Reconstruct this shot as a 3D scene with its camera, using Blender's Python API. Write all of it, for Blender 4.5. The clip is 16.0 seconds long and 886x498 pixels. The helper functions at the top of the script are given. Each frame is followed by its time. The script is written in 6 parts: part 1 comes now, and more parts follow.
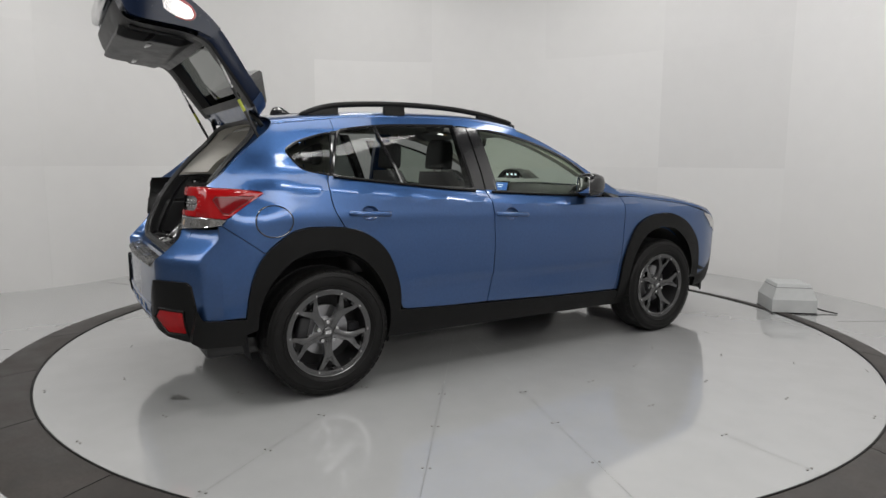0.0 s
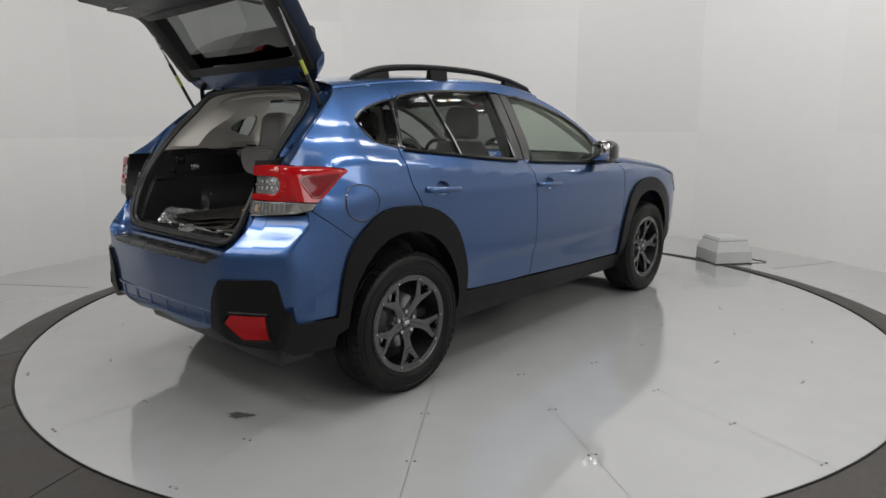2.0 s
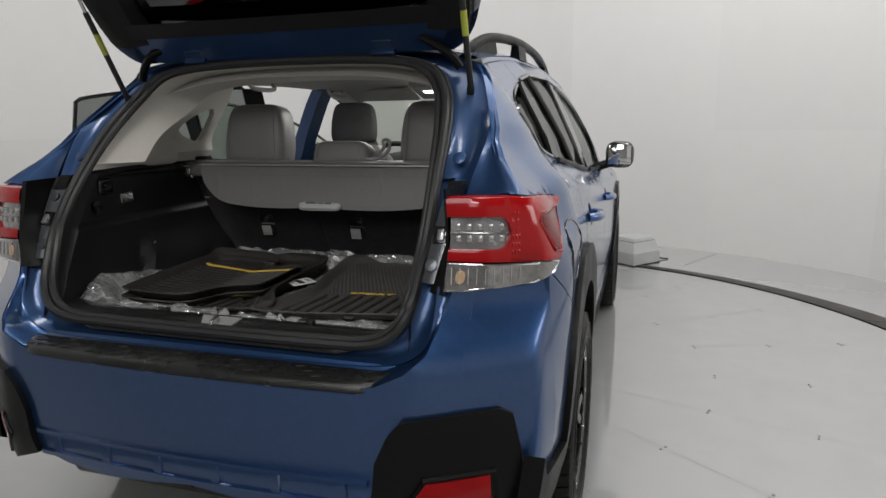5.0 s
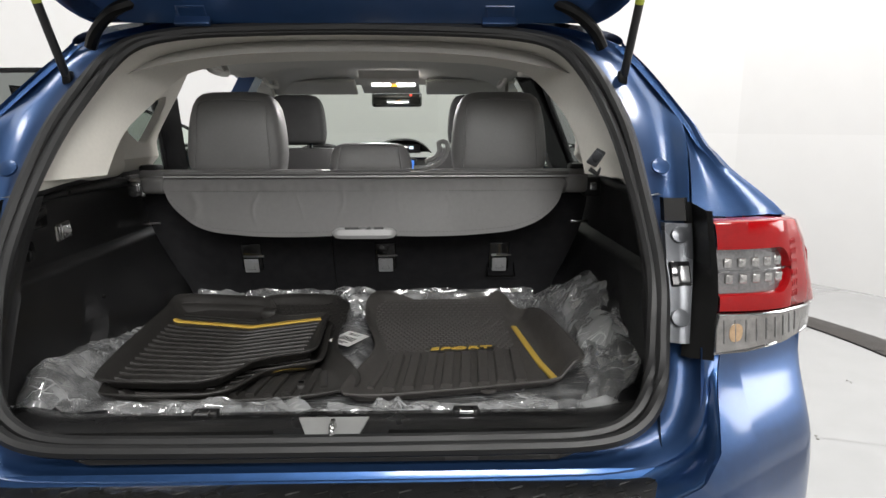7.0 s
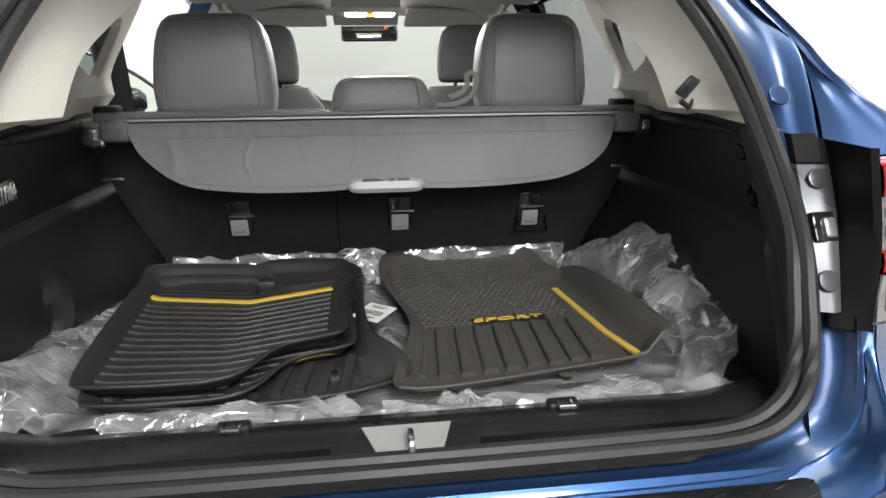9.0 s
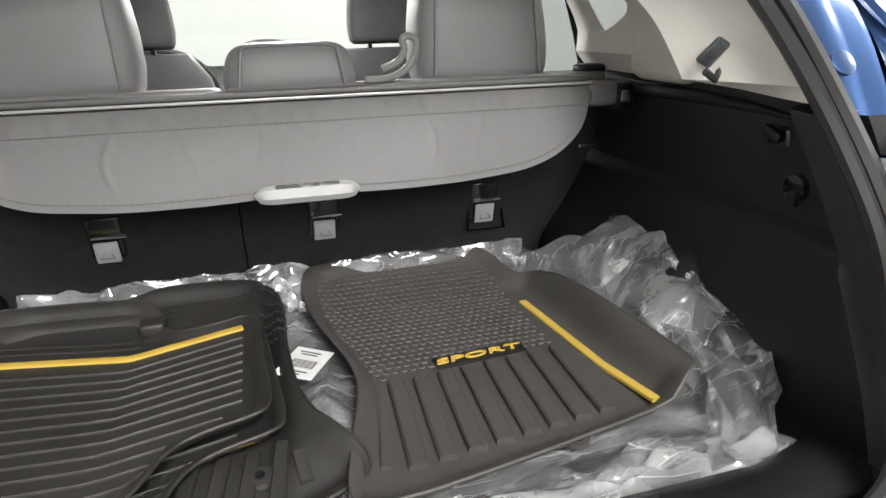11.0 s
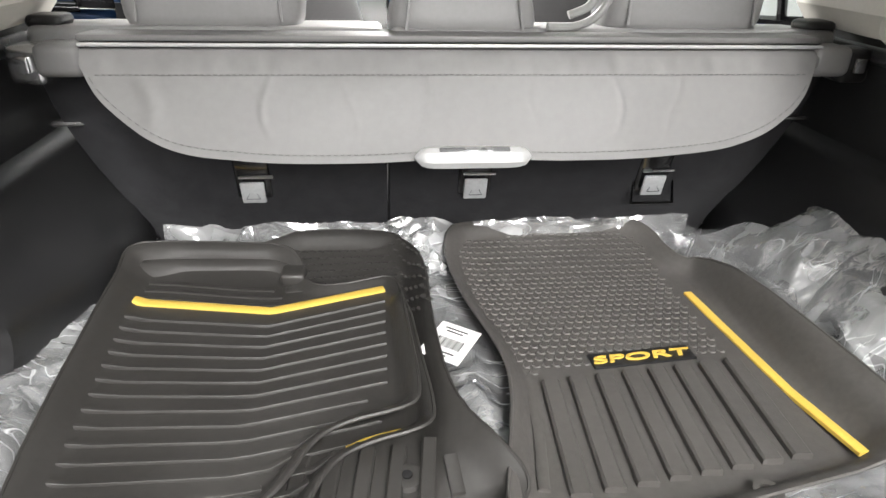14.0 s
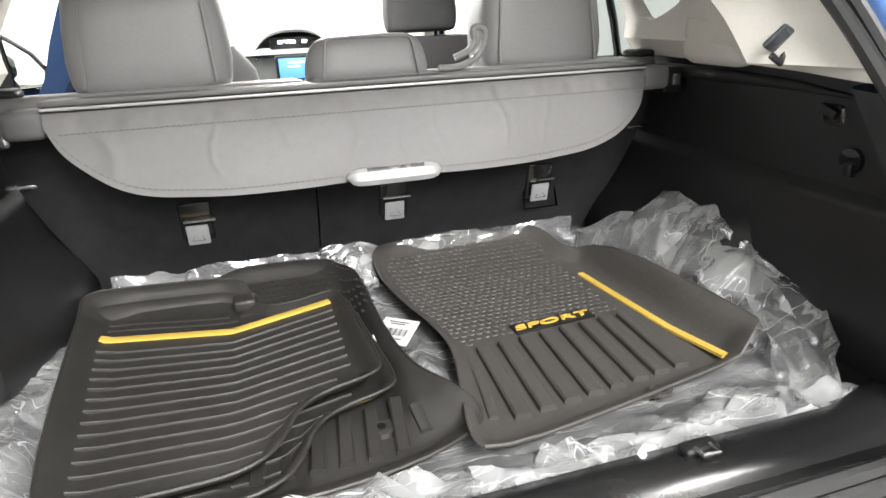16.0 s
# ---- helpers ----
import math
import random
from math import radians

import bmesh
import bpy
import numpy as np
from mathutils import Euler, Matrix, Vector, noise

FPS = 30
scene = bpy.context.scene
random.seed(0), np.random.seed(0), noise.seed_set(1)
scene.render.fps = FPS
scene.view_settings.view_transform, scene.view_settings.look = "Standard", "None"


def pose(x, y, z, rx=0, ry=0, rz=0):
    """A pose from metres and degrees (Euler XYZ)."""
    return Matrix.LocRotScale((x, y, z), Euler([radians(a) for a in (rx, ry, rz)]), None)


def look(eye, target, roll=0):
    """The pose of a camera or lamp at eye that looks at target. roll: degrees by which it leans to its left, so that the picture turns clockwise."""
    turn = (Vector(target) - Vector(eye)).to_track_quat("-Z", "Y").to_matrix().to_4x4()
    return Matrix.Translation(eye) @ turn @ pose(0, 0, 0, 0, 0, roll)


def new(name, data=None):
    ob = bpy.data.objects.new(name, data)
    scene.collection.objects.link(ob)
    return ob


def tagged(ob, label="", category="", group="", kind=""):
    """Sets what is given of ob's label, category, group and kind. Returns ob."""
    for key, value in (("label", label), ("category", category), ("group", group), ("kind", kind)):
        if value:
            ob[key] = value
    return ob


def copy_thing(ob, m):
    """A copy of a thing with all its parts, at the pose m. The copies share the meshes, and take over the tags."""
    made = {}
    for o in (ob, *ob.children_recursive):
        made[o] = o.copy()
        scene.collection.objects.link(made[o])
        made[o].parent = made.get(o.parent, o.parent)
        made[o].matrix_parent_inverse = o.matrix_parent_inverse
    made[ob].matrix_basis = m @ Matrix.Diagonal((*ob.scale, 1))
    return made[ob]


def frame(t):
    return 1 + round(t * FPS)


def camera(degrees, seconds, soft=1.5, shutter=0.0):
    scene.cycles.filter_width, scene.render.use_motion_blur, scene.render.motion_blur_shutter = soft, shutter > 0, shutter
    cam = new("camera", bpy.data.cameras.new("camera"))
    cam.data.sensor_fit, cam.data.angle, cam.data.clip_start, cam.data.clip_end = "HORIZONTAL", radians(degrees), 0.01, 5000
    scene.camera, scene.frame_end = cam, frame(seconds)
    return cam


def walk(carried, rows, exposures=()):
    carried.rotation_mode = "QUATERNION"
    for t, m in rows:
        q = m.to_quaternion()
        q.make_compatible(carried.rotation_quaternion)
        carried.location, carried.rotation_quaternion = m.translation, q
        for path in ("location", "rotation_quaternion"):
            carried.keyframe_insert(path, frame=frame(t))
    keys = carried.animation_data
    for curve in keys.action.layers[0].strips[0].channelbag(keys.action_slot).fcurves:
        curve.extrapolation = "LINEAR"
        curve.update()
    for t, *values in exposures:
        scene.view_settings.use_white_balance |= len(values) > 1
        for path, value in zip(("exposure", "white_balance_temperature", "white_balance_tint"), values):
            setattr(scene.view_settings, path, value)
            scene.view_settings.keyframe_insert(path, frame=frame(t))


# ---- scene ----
cam = camera(69.6, 16.0)
PATH = [
    (0, (4.066, -1.253, 1.271), (2.382, -0.209, 1.002), 0.2),
    (0.5, (3.851, -1.526, 1.259), (2.238, -0.381, 0.963), 0.1),
    (1, (3.586, -1.77, 1.271), (2.064, -0.514, 0.947), 0.2),
    (1.5, (3.318, -1.989, 1.279), (1.895, -0.623, 0.951), 0.0),
    (2, (3.018, -2.133, 1.298), (1.706, -0.671, 0.922), -0.4),
    (2.5, (2.714, -2.192, 1.322), (1.526, -0.631, 0.931), -0.3),
    (3, (2.384, -2.224, 1.334), (1.308, -0.584, 0.945), -0.1),
    (3.5, (2.001, -2.237, 1.323), (1.041, -0.528, 0.927), 0.1),
    (4, (1.64, -2.211, 1.324), (0.801, -0.439, 0.929), -0.3),
    (4.2, (1.514, -2.184, 1.321), (0.728, -0.387, 0.929), -0.5),
    (6.3, (0.415, -1.75, 1.301), (0.211, 0.203, 0.921), -0.6),
    (6.5, (0.336, -1.723, 1.304), (0.207, 0.236, 0.923), -0.7),
    (7, (0.169, -1.658, 1.302), (0.213, 0.305, 0.92), -0.1),
    (7.5, (0.055, -1.628, 1.297), (0.221, 0.325, 0.898), 0.7),
    (8, (0.005, -1.601, 1.302), (0.111, 0.352, 0.887), 0.1),
    (8.5, (-0.012, -1.538, 1.289), (0.139, 0.411, 0.868), 0.3),
    (9, (-0.035, -1.398, 1.267), (0.202, 0.513, 0.726), -0.5),
    (9.2, (-0.042, -1.334, 1.275), (0.349, 0.54, 0.695), -0.5),
    (11.3, (-0.054, -1.045, 1.281), (0.461, 0.763, 0.596), -1.3),
    (11.5, (-0.054, -1.034, 1.292), (0.283, 0.807, 0.587), -1.4),
    (12, (-0.035, -1.038, 1.296), (-0.203, 0.828, 0.596), -0.7),
    (12.5, (-0.018, -1.029, 1.297), (-0.491, 0.741, 0.495), 0.1),
    (13, (-0.034, -1.033, 1.295), (-0.553, 0.698, 0.438), 0.9),
    (13.5, (-0.082, -0.992, 1.303), (-0.34, 0.788, 0.429), 3.2),
    (14, (-0.122, -0.92, 1.319), (0.078, 0.853, 0.416), 1.3),
    (14.5, (-0.151, -0.86, 1.353), (0.247, 0.85, 0.393), -1.6),
    (15, (-0.177, -0.843, 1.344), (0.327, 0.816, 0.347), -1.0),
    (15.5, (-0.173, -0.928, 1.336), (0.33, 0.765, 0.397), -0.9),
    (16, (-0.211, -1.109, 1.293), (0.318, 0.686, 0.586), -2.3),
]
EXPOSURES = [(0, -0.5), (4.2, -0.6), (6.3, -0.2), (7.0, 0.2), (7.5, 0.46), (8.5, 0.62), (9.2, 0.8), (11.3, 1.35), (12.5, 1.8), (13, 1.75), (14, 1.95), (15, 1.85), (15.5, 1.65), (16, 1.75)]
walk(cam, [(t, look(eye, target, roll)) for t, eye, target, roll in PATH], EXPOSURES)
# ---- world and light ----
world = bpy.data.worlds.new("studio_world")
world.use_nodes = True
scene.world = world
world.node_tree.nodes["Background"].inputs[0].default_value = (0.8, 0.85, 0.9, 1)
world.node_tree.nodes["Background"].inputs[1].default_value = 0.02

CX, CY = 0.0, 1.39          # centre of the turntable
CEIL = 4.3


def spot_panel(x, y, w, h, power, tilt=(0, 0, 0)):
    lamp = bpy.data.lights.new("studio_light", "AREA")
    lamp.shape, lamp.size, lamp.size_y, lamp.energy = "RECTANGLE", w, h, power
    lamp.color = (1.0, 0.985, 0.96)
    ob = new("studio_light", lamp)
    ob.matrix_world = pose(x, y, CEIL - 0.12, *tilt)
    return tagged(ob, "white ceiling studio light panel", "light", "studio lights", "structure")


for a in range(0, 360, 60):
    spot_panel(CX + 2.6 * math.cos(radians(a + 48)), CY + 2.6 * math.sin(radians(a + 48)), 0.6, 0.6, 33)
spot_panel(CX, CY - 1.0, 2.6, 2.2, 80)
spot_panel(0.6, -3.4, 1.6, 1.0, 140, (36, 0, 9))
# Added fill light, unseen, behind the car to brighten the cargo area.
lamp = bpy.data.lights.new("studio_light", "AREA")
lamp.shape, lamp.size, lamp.size_y, lamp.energy, lamp.color = "RECTANGLE", 2.2, 1.2, 55, (1.0, 0.985, 0.965)
ob = new("studio_light", lamp)
ob.matrix_world = look((0.4, -4.35, 2.9), (0.0, -0.2, 1.0))
tagged(ob, "white fill light added behind the car", "light", "studio lights", "structure")
# Unseen fill added at the right to brighten the flank.
lamp = bpy.data.lights.new("studio_light", "AREA")
lamp.shape, lamp.size, lamp.size_y, lamp.energy, lamp.color = "RECTANGLE", 3.0, 1.8, 125, (1.0, 0.985, 0.965)
ob = new("studio_light", lamp)
ob.matrix_world = look((4.7, 0.5, 2.7), (0.8, 0.7, 0.8))
tagged(ob, "white fill light added beside the car", "light", "studio lights", "structure")

# panels turned to the wall wash it from above
# The 5 degree one is an unseen addition that brightens the flank's reflections.
for a, low, power in ((58, 2.1, 30), (5, 1.0, 50)):
    lamp = bpy.data.lights.new("studio_light", "AREA")
    lamp.shape, lamp.size, lamp.size_y, lamp.energy, lamp.color = "RECTANGLE", 1.6, 0.5, power, (1.0, 0.98, 0.965)
    ob = new("studio_light", lamp)
    c, s = math.cos(radians(a)), math.sin(radians(a))
    ob.matrix_world = look((CX + 2.3 * c, CY + 2.3 * s, CEIL - 0.15), (CX + 4.0 * c, CY + 4.0 * s, low))
    tagged(ob, "white unseen light washing the wall", "light", "studio lights", "structure")

# the car's own lit dome and map lamps
for x, y, z, size, power in ((0.015, 0.55, 1.505, 0.13, 6.0), (0.015, 1.29, 1.44, 0.16, 4.0)):
    lamp = bpy.data.lights.new("dome_light", "AREA")
    lamp.shape, lamp.size, lamp.size_y, lamp.energy, lamp.color = "RECTANGLE", size, 0.06, power, (1.0, 0.98, 0.95)
    ob = new("dome_light", lamp)
    ob.matrix_world = pose(x, y, z)
    tagged(ob, "white light of the lit cabin roof lamp", "light", "cabin lights", "structure")

# ---- materials ----


def mat(name, color, rough=0.5, metal=0.0, coat=0.0, coat_rough=0.05, spec=0.5, grain=0.0, scale=60.0, bump=0.0, bscale=200.0,
        wear=0.0, trans=0.0, sheen=0.0, rand=0.0):
    """A procedural material: base colour varied at two scales, roughness variation and fine relief."""
    m = bpy.data.materials.new(name)
    m.use_nodes = True
    nt = m.node_tree
    p = nt.nodes["Principled BSDF"]
    p.inputs["Base Color"].default_value = (*color, 1)
    p.inputs["Roughness"].default_value = rough
    p.inputs["Metallic"].default_value = metal
    p.inputs["Coat Weight"].default_value = coat
    p.inputs["Coat Roughness"].default_value = coat_rough
    p.inputs["Specular IOR Level"].default_value = spec
    p.inputs["Transmission Weight"].default_value = trans
    p.inputs["Sheen Weight"].default_value = sheen
    co = nt.nodes.new("ShaderNodeTexCoord").outputs["Object"]
    if grain or rand:
        n1 = nt.nodes.new("ShaderNodeTexNoise")
        n1.inputs["Scale"].default_value, n1.inputs["Detail"].default_value = scale, 4
        n2 = nt.nodes.new("ShaderNodeTexNoise")
        n2.inputs["Scale"].default_value, n2.inputs["Detail"].default_value = scale / 14, 3
        nt.links.new(co, n1.inputs["Vector"])
        nt.links.new(co, n2.inputs["Vector"])
        add = nt.nodes.new("ShaderNodeMath")
        add.operation = "ADD"
        nt.links.new(n1.outputs[0], add.inputs[0])
        nt.links.new(n2.outputs[0], add.inputs[1])
        rng = nt.nodes.new("ShaderNodeMapRange")
        rng.inputs[1].default_value, rng.inputs[2].default_value = 0.6, 1.4
        rng.inputs[3].default_value, rng.inputs[4].default_value = 1 - grain, 1 + grain
        nt.links.new(add.outputs[0], rng.inputs[0])
        mul = nt.nodes.new("ShaderNodeMix")
        mul.data_type, mul.blend_type = "RGBA", "MULTIPLY"
        mul.inputs[0].default_value = 1
        mul.inputs[6].default_value = (*color, 1)
        tone = rng.outputs[0]
        if rand:
            info = nt.nodes.new("ShaderNodeObjectInfo")
            r3 = nt.nodes.new("ShaderNodeMapRange")
            r3.inputs[3].default_value, r3.inputs[4].default_value = 1 - rand, 1 + rand
            nt.links.new(info.outputs["Random"], r3.inputs[0])
            both = nt.nodes.new("ShaderNodeMath")
            both.operation = "MULTIPLY"
            nt.links.new(tone, both.inputs[0])
            nt.links.new(r3.outputs[0], both.inputs[1])
            tone = both.outputs[0]
        nt.links.new(tone, mul.inputs[7])
        nt.links.new(mul.outputs[2], p.inputs["Base Color"])
        r2 = nt.nodes.new("ShaderNodeMapRange")
        r2.inputs[1].default_value, r2.inputs[2].default_value = 0.3, 0.7
        r2.inputs[3].default_value, r2.inputs[4].default_value = max(rough - wear, 0.02), min(rough + wear, 1)
        nt.links.new(n2.outputs[0], r2.inputs[0])
        nt.links.new(r2.outputs[0], p.inputs["Roughness"])
    if bump:
        n3 = nt.nodes.new("ShaderNodeTexNoise")
        n3.inputs["Scale"].default_value, n3.inputs["Detail"].default_value = bscale, 3
        nt.links.new(co, n3.inputs["Vector"])
        b = nt.nodes.new("ShaderNodeBump")
        b.inputs["Strength"].default_value, b.inputs["Distance"].default_value = bump, 0.002
        nt.links.new(n3.outputs[0], b.inputs["Height"])
        nt.links.new(b.outputs[0], p.inputs["Normal"])
    return m


def emit(name, color, strength):
    m = bpy.data.materials.new(name)
    m.use_nodes = True
    p = m.node_tree.nodes["Principled BSDF"]
    p.inputs["Base Color"].default_value = (*color, 1)
    p.inputs["Emission Color"].default_value = (*color, 1)
    p.inputs["Emission Strength"].default_value = strength
    return m


def grazing(nt, low, high, normal=None):
    """How strongly a thin clear sheet reflects: low straight on, high at a grazing angle."""
    lw = nt.nodes.new("ShaderNodeLayerWeight")
    lw.inputs[0].default_value = 0.5
    if normal:
        nt.links.new(normal, lw.inputs["Normal"])
    p = nt.nodes.new("ShaderNodeMath")
    p.operation = "POWER"
    p.inputs[1].default_value = 4.5
    nt.links.new(lw.outputs["Facing"], p.inputs[0])
    r = nt.nodes.new("ShaderNodeMapRange")
    r.inputs[3].default_value, r.inputs[4].default_value = low, high
    nt.links.new(p.outputs[0], r.inputs[0])
    return r.outputs[0]


def glass_mat(name, tint, gloss=0.02):
    """Thin car glass: tinted see-through with a reflection that grows at grazing angles."""
    m = bpy.data.materials.new(name)
    m.use_nodes = True
    nt = m.node_tree
    nt.nodes.clear()
    out = nt.nodes.new("ShaderNodeOutputMaterial")
    tr = nt.nodes.new("ShaderNodeBsdfTransparent")
    tr.inputs[0].default_value = (*tint, 1)
    gl = nt.nodes.new("ShaderNodeBsdfGlossy")
    gl.inputs["Roughness"].default_value = 0.02
    mix = nt.nodes.new("ShaderNodeMixShader")
    nt.links.new(grazing(nt, gloss, 0.7 + gloss), mix.inputs[0])
    nt.links.new(tr.outputs[0], mix.inputs[1])
    nt.links.new(gl.outputs[0], mix.inputs[2])
    nt.links.new(mix.outputs[0], out.inputs[0])
    return m


def film_mat(name, low, high):
    """Crumpled clear plastic film: see-through, with fine sharp creases, milky patches and bright glints."""
    m = bpy.data.materials.new(name)
    m.use_nodes = True
    nt = m.node_tree
    nt.nodes.clear()
    out = nt.nodes.new("ShaderNodeOutputMaterial")
    tr = nt.nodes.new("ShaderNodeBsdfTransparent")
    tr.inputs[0].default_value = (0.93, 0.935, 0.94, 1)
    df = nt.nodes.new("ShaderNodeBsdfDiffuse")
    df.inputs[0].default_value = (0.86, 0.87, 0.88, 1)
    gl = nt.nodes.new("ShaderNodeBsdfGlossy")
    gl.inputs["Roughness"].default_value = 0.13
    co = nt.nodes.new("ShaderNodeTexCoord").outputs["Object"]

    def noise_node(rot, size, detail, distortion):
        mp = nt.nodes.new("ShaderNodeMapping")
        mp.inputs["Rotation"].default_value = (0.4, 0.3, radians(rot))
        mp.inputs["Scale"].default_value = size
        nt.links.new(co, mp.inputs["Vector"])
        n = nt.nodes.new("ShaderNodeTexNoise")
        n.inputs["Scale"].default_value, n.inputs["Detail"].default_value = 1.0, detail
        n.inputs["Distortion"].default_value = distortion
        nt.links.new(mp.outputs[0], n.inputs["Vector"])
        return n.outputs[0]

    def ramp(v, lo, hi, a0, a1):
        r = nt.nodes.new("ShaderNodeMapRange")
        r.inputs[1].default_value, r.inputs[2].default_value = lo, hi
        r.inputs[3].default_value, r.inputs[4].default_value = a0, a1
        nt.links.new(v, r.inputs[0])
        return r.outputs[0]

    def op(kind, p, q):
        k = nt.nodes.new("ShaderNodeMath")
        k.operation = kind
        nt.links.new(p, k.inputs[0])
        if isinstance(q, float):
            k.inputs[1].default_value = q
        else:
            nt.links.new(q, k.inputs[1])
        return k.outputs[0]

    def ridge(rot, size, detail, distortion):
        return op("ABSOLUTE", op("SUBTRACT", noise_node(rot, size, detail, distortion), 0.5), 0.0)

    broad, cross, fine = ridge(24, (4.5, 27, 11), 0.7, 0.12), ridge(-58, (5.5, 31, 13), 0.7, 0.12), ridge(75, (16, 62, 34), 1.0, 0.2)
    height = op("ADD", op("ADD", broad, cross), op("MULTIPLY", fine, 0.35))
    b = nt.nodes.new("ShaderNodeBump")
    b.inputs["Strength"].default_value, b.inputs["Distance"].default_value = 0.5, 0.014
    nt.links.new(height, b.inputs["Height"])
    nt.links.new(b.outputs[0], gl.inputs["Normal"])
    nt.links.new(b.outputs[0], df.inputs["Normal"])
    haze = ramp(noise_node(10, (9, 13, 10), 4, 0.7), 0.36, 0.66, low, high)
    # Bright streaks are painted along the creases as white diffuse lines.
    crease = op("MAXIMUM", ramp(broad, 0.0, 0.012, 0.5, 0.0), ramp(cross, 0.0, 0.010, 0.45, 0.0))
    patchy = op("MULTIPLY", crease, ramp(noise_node(80, (11, 11, 11), 2, 0.3), 0.42, 0.6, 0.0, 1.0))
    milky = op("MINIMUM", op("ADD", haze, patchy), 0.95)
    m1 = nt.nodes.new("ShaderNodeMixShader")
    nt.links.new(milky, m1.inputs[0])
    nt.links.new(tr.outputs[0], m1.inputs[1])
    nt.links.new(df.outputs[0], m1.inputs[2])
    m2 = nt.nodes.new("ShaderNodeMixShader")
    nt.links.new(grazing(nt, 0.27, 0.8, b.outputs[0]), m2.inputs[0])
    nt.links.new(m1.outputs[0], m2.inputs[1])
    nt.links.new(gl.outputs[0], m2.inputs[2])
    nt.links.new(m2.outputs[0], out.inputs[0])
    return m


# Gate frame and lower panel: the body paint with its shade in the colour.
SHADENAVY = mat("shaded_navy_paint", (0.004, 0.009, 0.025), 0.25, 0.0, 0.0, 0.1, spec=0.2, grain=0.08, scale=300, wear=0.03)
PAINT = mat("blue_metallic_paint", (0.034, 0.089, 0.231), 0.37, 0.92, 1.0, 0.11, grain=0.10, scale=900, wear=0.02)
# Body paint with jamb and recess shade darkened into its colour.
PAINT_SHADE = mat("shaded_blue_paint", (0.021, 0.057, 0.15), 0.42, 0.7, 0.6, 0.16, grain=0.06, scale=400, wear=0.03)
CLAD = mat("black_cladding_plastic", (0.0055, 0.0055, 0.0055), 0.38, spec=0.16, grain=0.15, scale=120, bump=0.25, bscale=900, wear=0.06)
GLOSSBLACK = mat("gloss_black_trim", (0.012, 0.012, 0.013), 0.12, coat=0.5)
RUBBER = mat("tyre_rubber", (0.0055, 0.0053, 0.0052), 0.44, spec=0.2, grain=0.2, scale=80, bump=0.3, bscale=500, wear=0.08)
SEAL = mat("rubber_seal", (0.016, 0.0162, 0.0168), 0.5, grain=0.12, scale=90, wear=0.08)
RIM = mat("dark_grey_alloy", (0.105, 0.105, 0.107), 0.22, 0.9, 0.35, grain=0.08, scale=90, wear=0.04)
DARKMETAL = mat("dark_metal", (0.05, 0.05, 0.052), 0.5, 0.7, grain=0.15, scale=60, wear=0.1)
STEEL = mat("bright_steel", (0.6, 0.6, 0.6), 0.25, 1.0, grain=0.08, scale=120, wear=0.08)
CHROME = mat("satin_chrome", (0.72, 0.72, 0.73), 0.2, 1.0, grain=0.05, scale=120, wear=0.05)
REDLENS = mat("red_lens", (0.28, 0.0035, 0.005), 0.12, 0.0, 0.45, 0.03, spec=0.2, grain=0.12, scale=160, wear=0.03)
REDDARK = mat("deep_red_lens", (0.13, 0.004, 0.006), 0.14, 0.0, 0.15, 0.03, spec=0.15, grain=0.15, scale=200, wear=0.03)
LOWERLENS = mat("clear_lower_lens", (0.34, 0.33, 0.32), 0.16, 0.85, 1.0, 0.03, grain=0.5, scale=70, wear=0.08)
REFLECTRED = mat("red_reflector", (0.26, 0.003, 0.005), 0.16, 0.0, 0.3, 0.05, spec=0.2, grain=0.2, scale=260, bump=0.3, bscale=420, wear=0.05)
REDGAP = mat("dark_red_gap", (0.05, 0.002, 0.003), 0.3, grain=0.1, scale=200)
CLEARLENS = mat("silver_reflector", (0.56, 0.55, 0.54), 0.22, 0.75, 1.0, 0.03, grain=0.35, scale=240, bump=0.6, bscale=260, wear=0.1)
LEDGREY = mat("led_reflector", (0.24, 0.24, 0.245), 0.25, 0.6, 1.0, 0.03, grain=0.4, scale=260, wear=0.1)
GLASS = glass_mat("tinted_glass", (0.26, 0.28, 0.27))
GLASS_R = glass_mat("dark_rear_glass", (0.20, 0.215, 0.205), 0.13)
GLASS_Q = glass_mat("dark_quarter_glass", (0.15, 0.16, 0.155), 0.015)
# Darker copy of the body paint, carrying the gate edge's shade.
GATESHADE = mat("shaded_gate_blue", (0.022, 0.060, 0.155), 0.34, 0.9, 0.9, 0.10, grain=0.06, scale=400, wear=0.03)
GATEBLACK = mat("black_gate_lining", (0.006, 0.006, 0.0065), 0.38, spec=0.3, grain=0.2, scale=150, bump=0.2, bscale=1200, wear=0.05)
GLASS_F = glass_mat("front_glass", (0.76, 0.84, 0.76))
GLASS_W = glass_mat("windscreen_glass", (0.60, 0.64, 0.59))
BEIGE = mat("ivory_trim_plastic", (0.66, 0.635, 0.58), 0.6, grain=0.05, scale=150, bump=0.15, bscale=1200, wear=0.05)
HEADLINER = mat("grey_headliner_fabric", (0.40, 0.39, 0.365), 0.9, grain=0.06, scale=300, bump=0.25, bscale=1500, sheen=0.2)
BLACKTRIM = mat("black_trim_plastic", (0.0145, 0.0145, 0.0152), 0.33, spec=0.45, grain=0.15, scale=150, bump=0.25, bscale=1400, wear=0.06)
LININGM = mat("grained_lining_plastic", (0.021, 0.021, 0.022), 0.36, spec=0.45, grain=0.15, scale=150, bump=0.25, bscale=1400, wear=0.06)
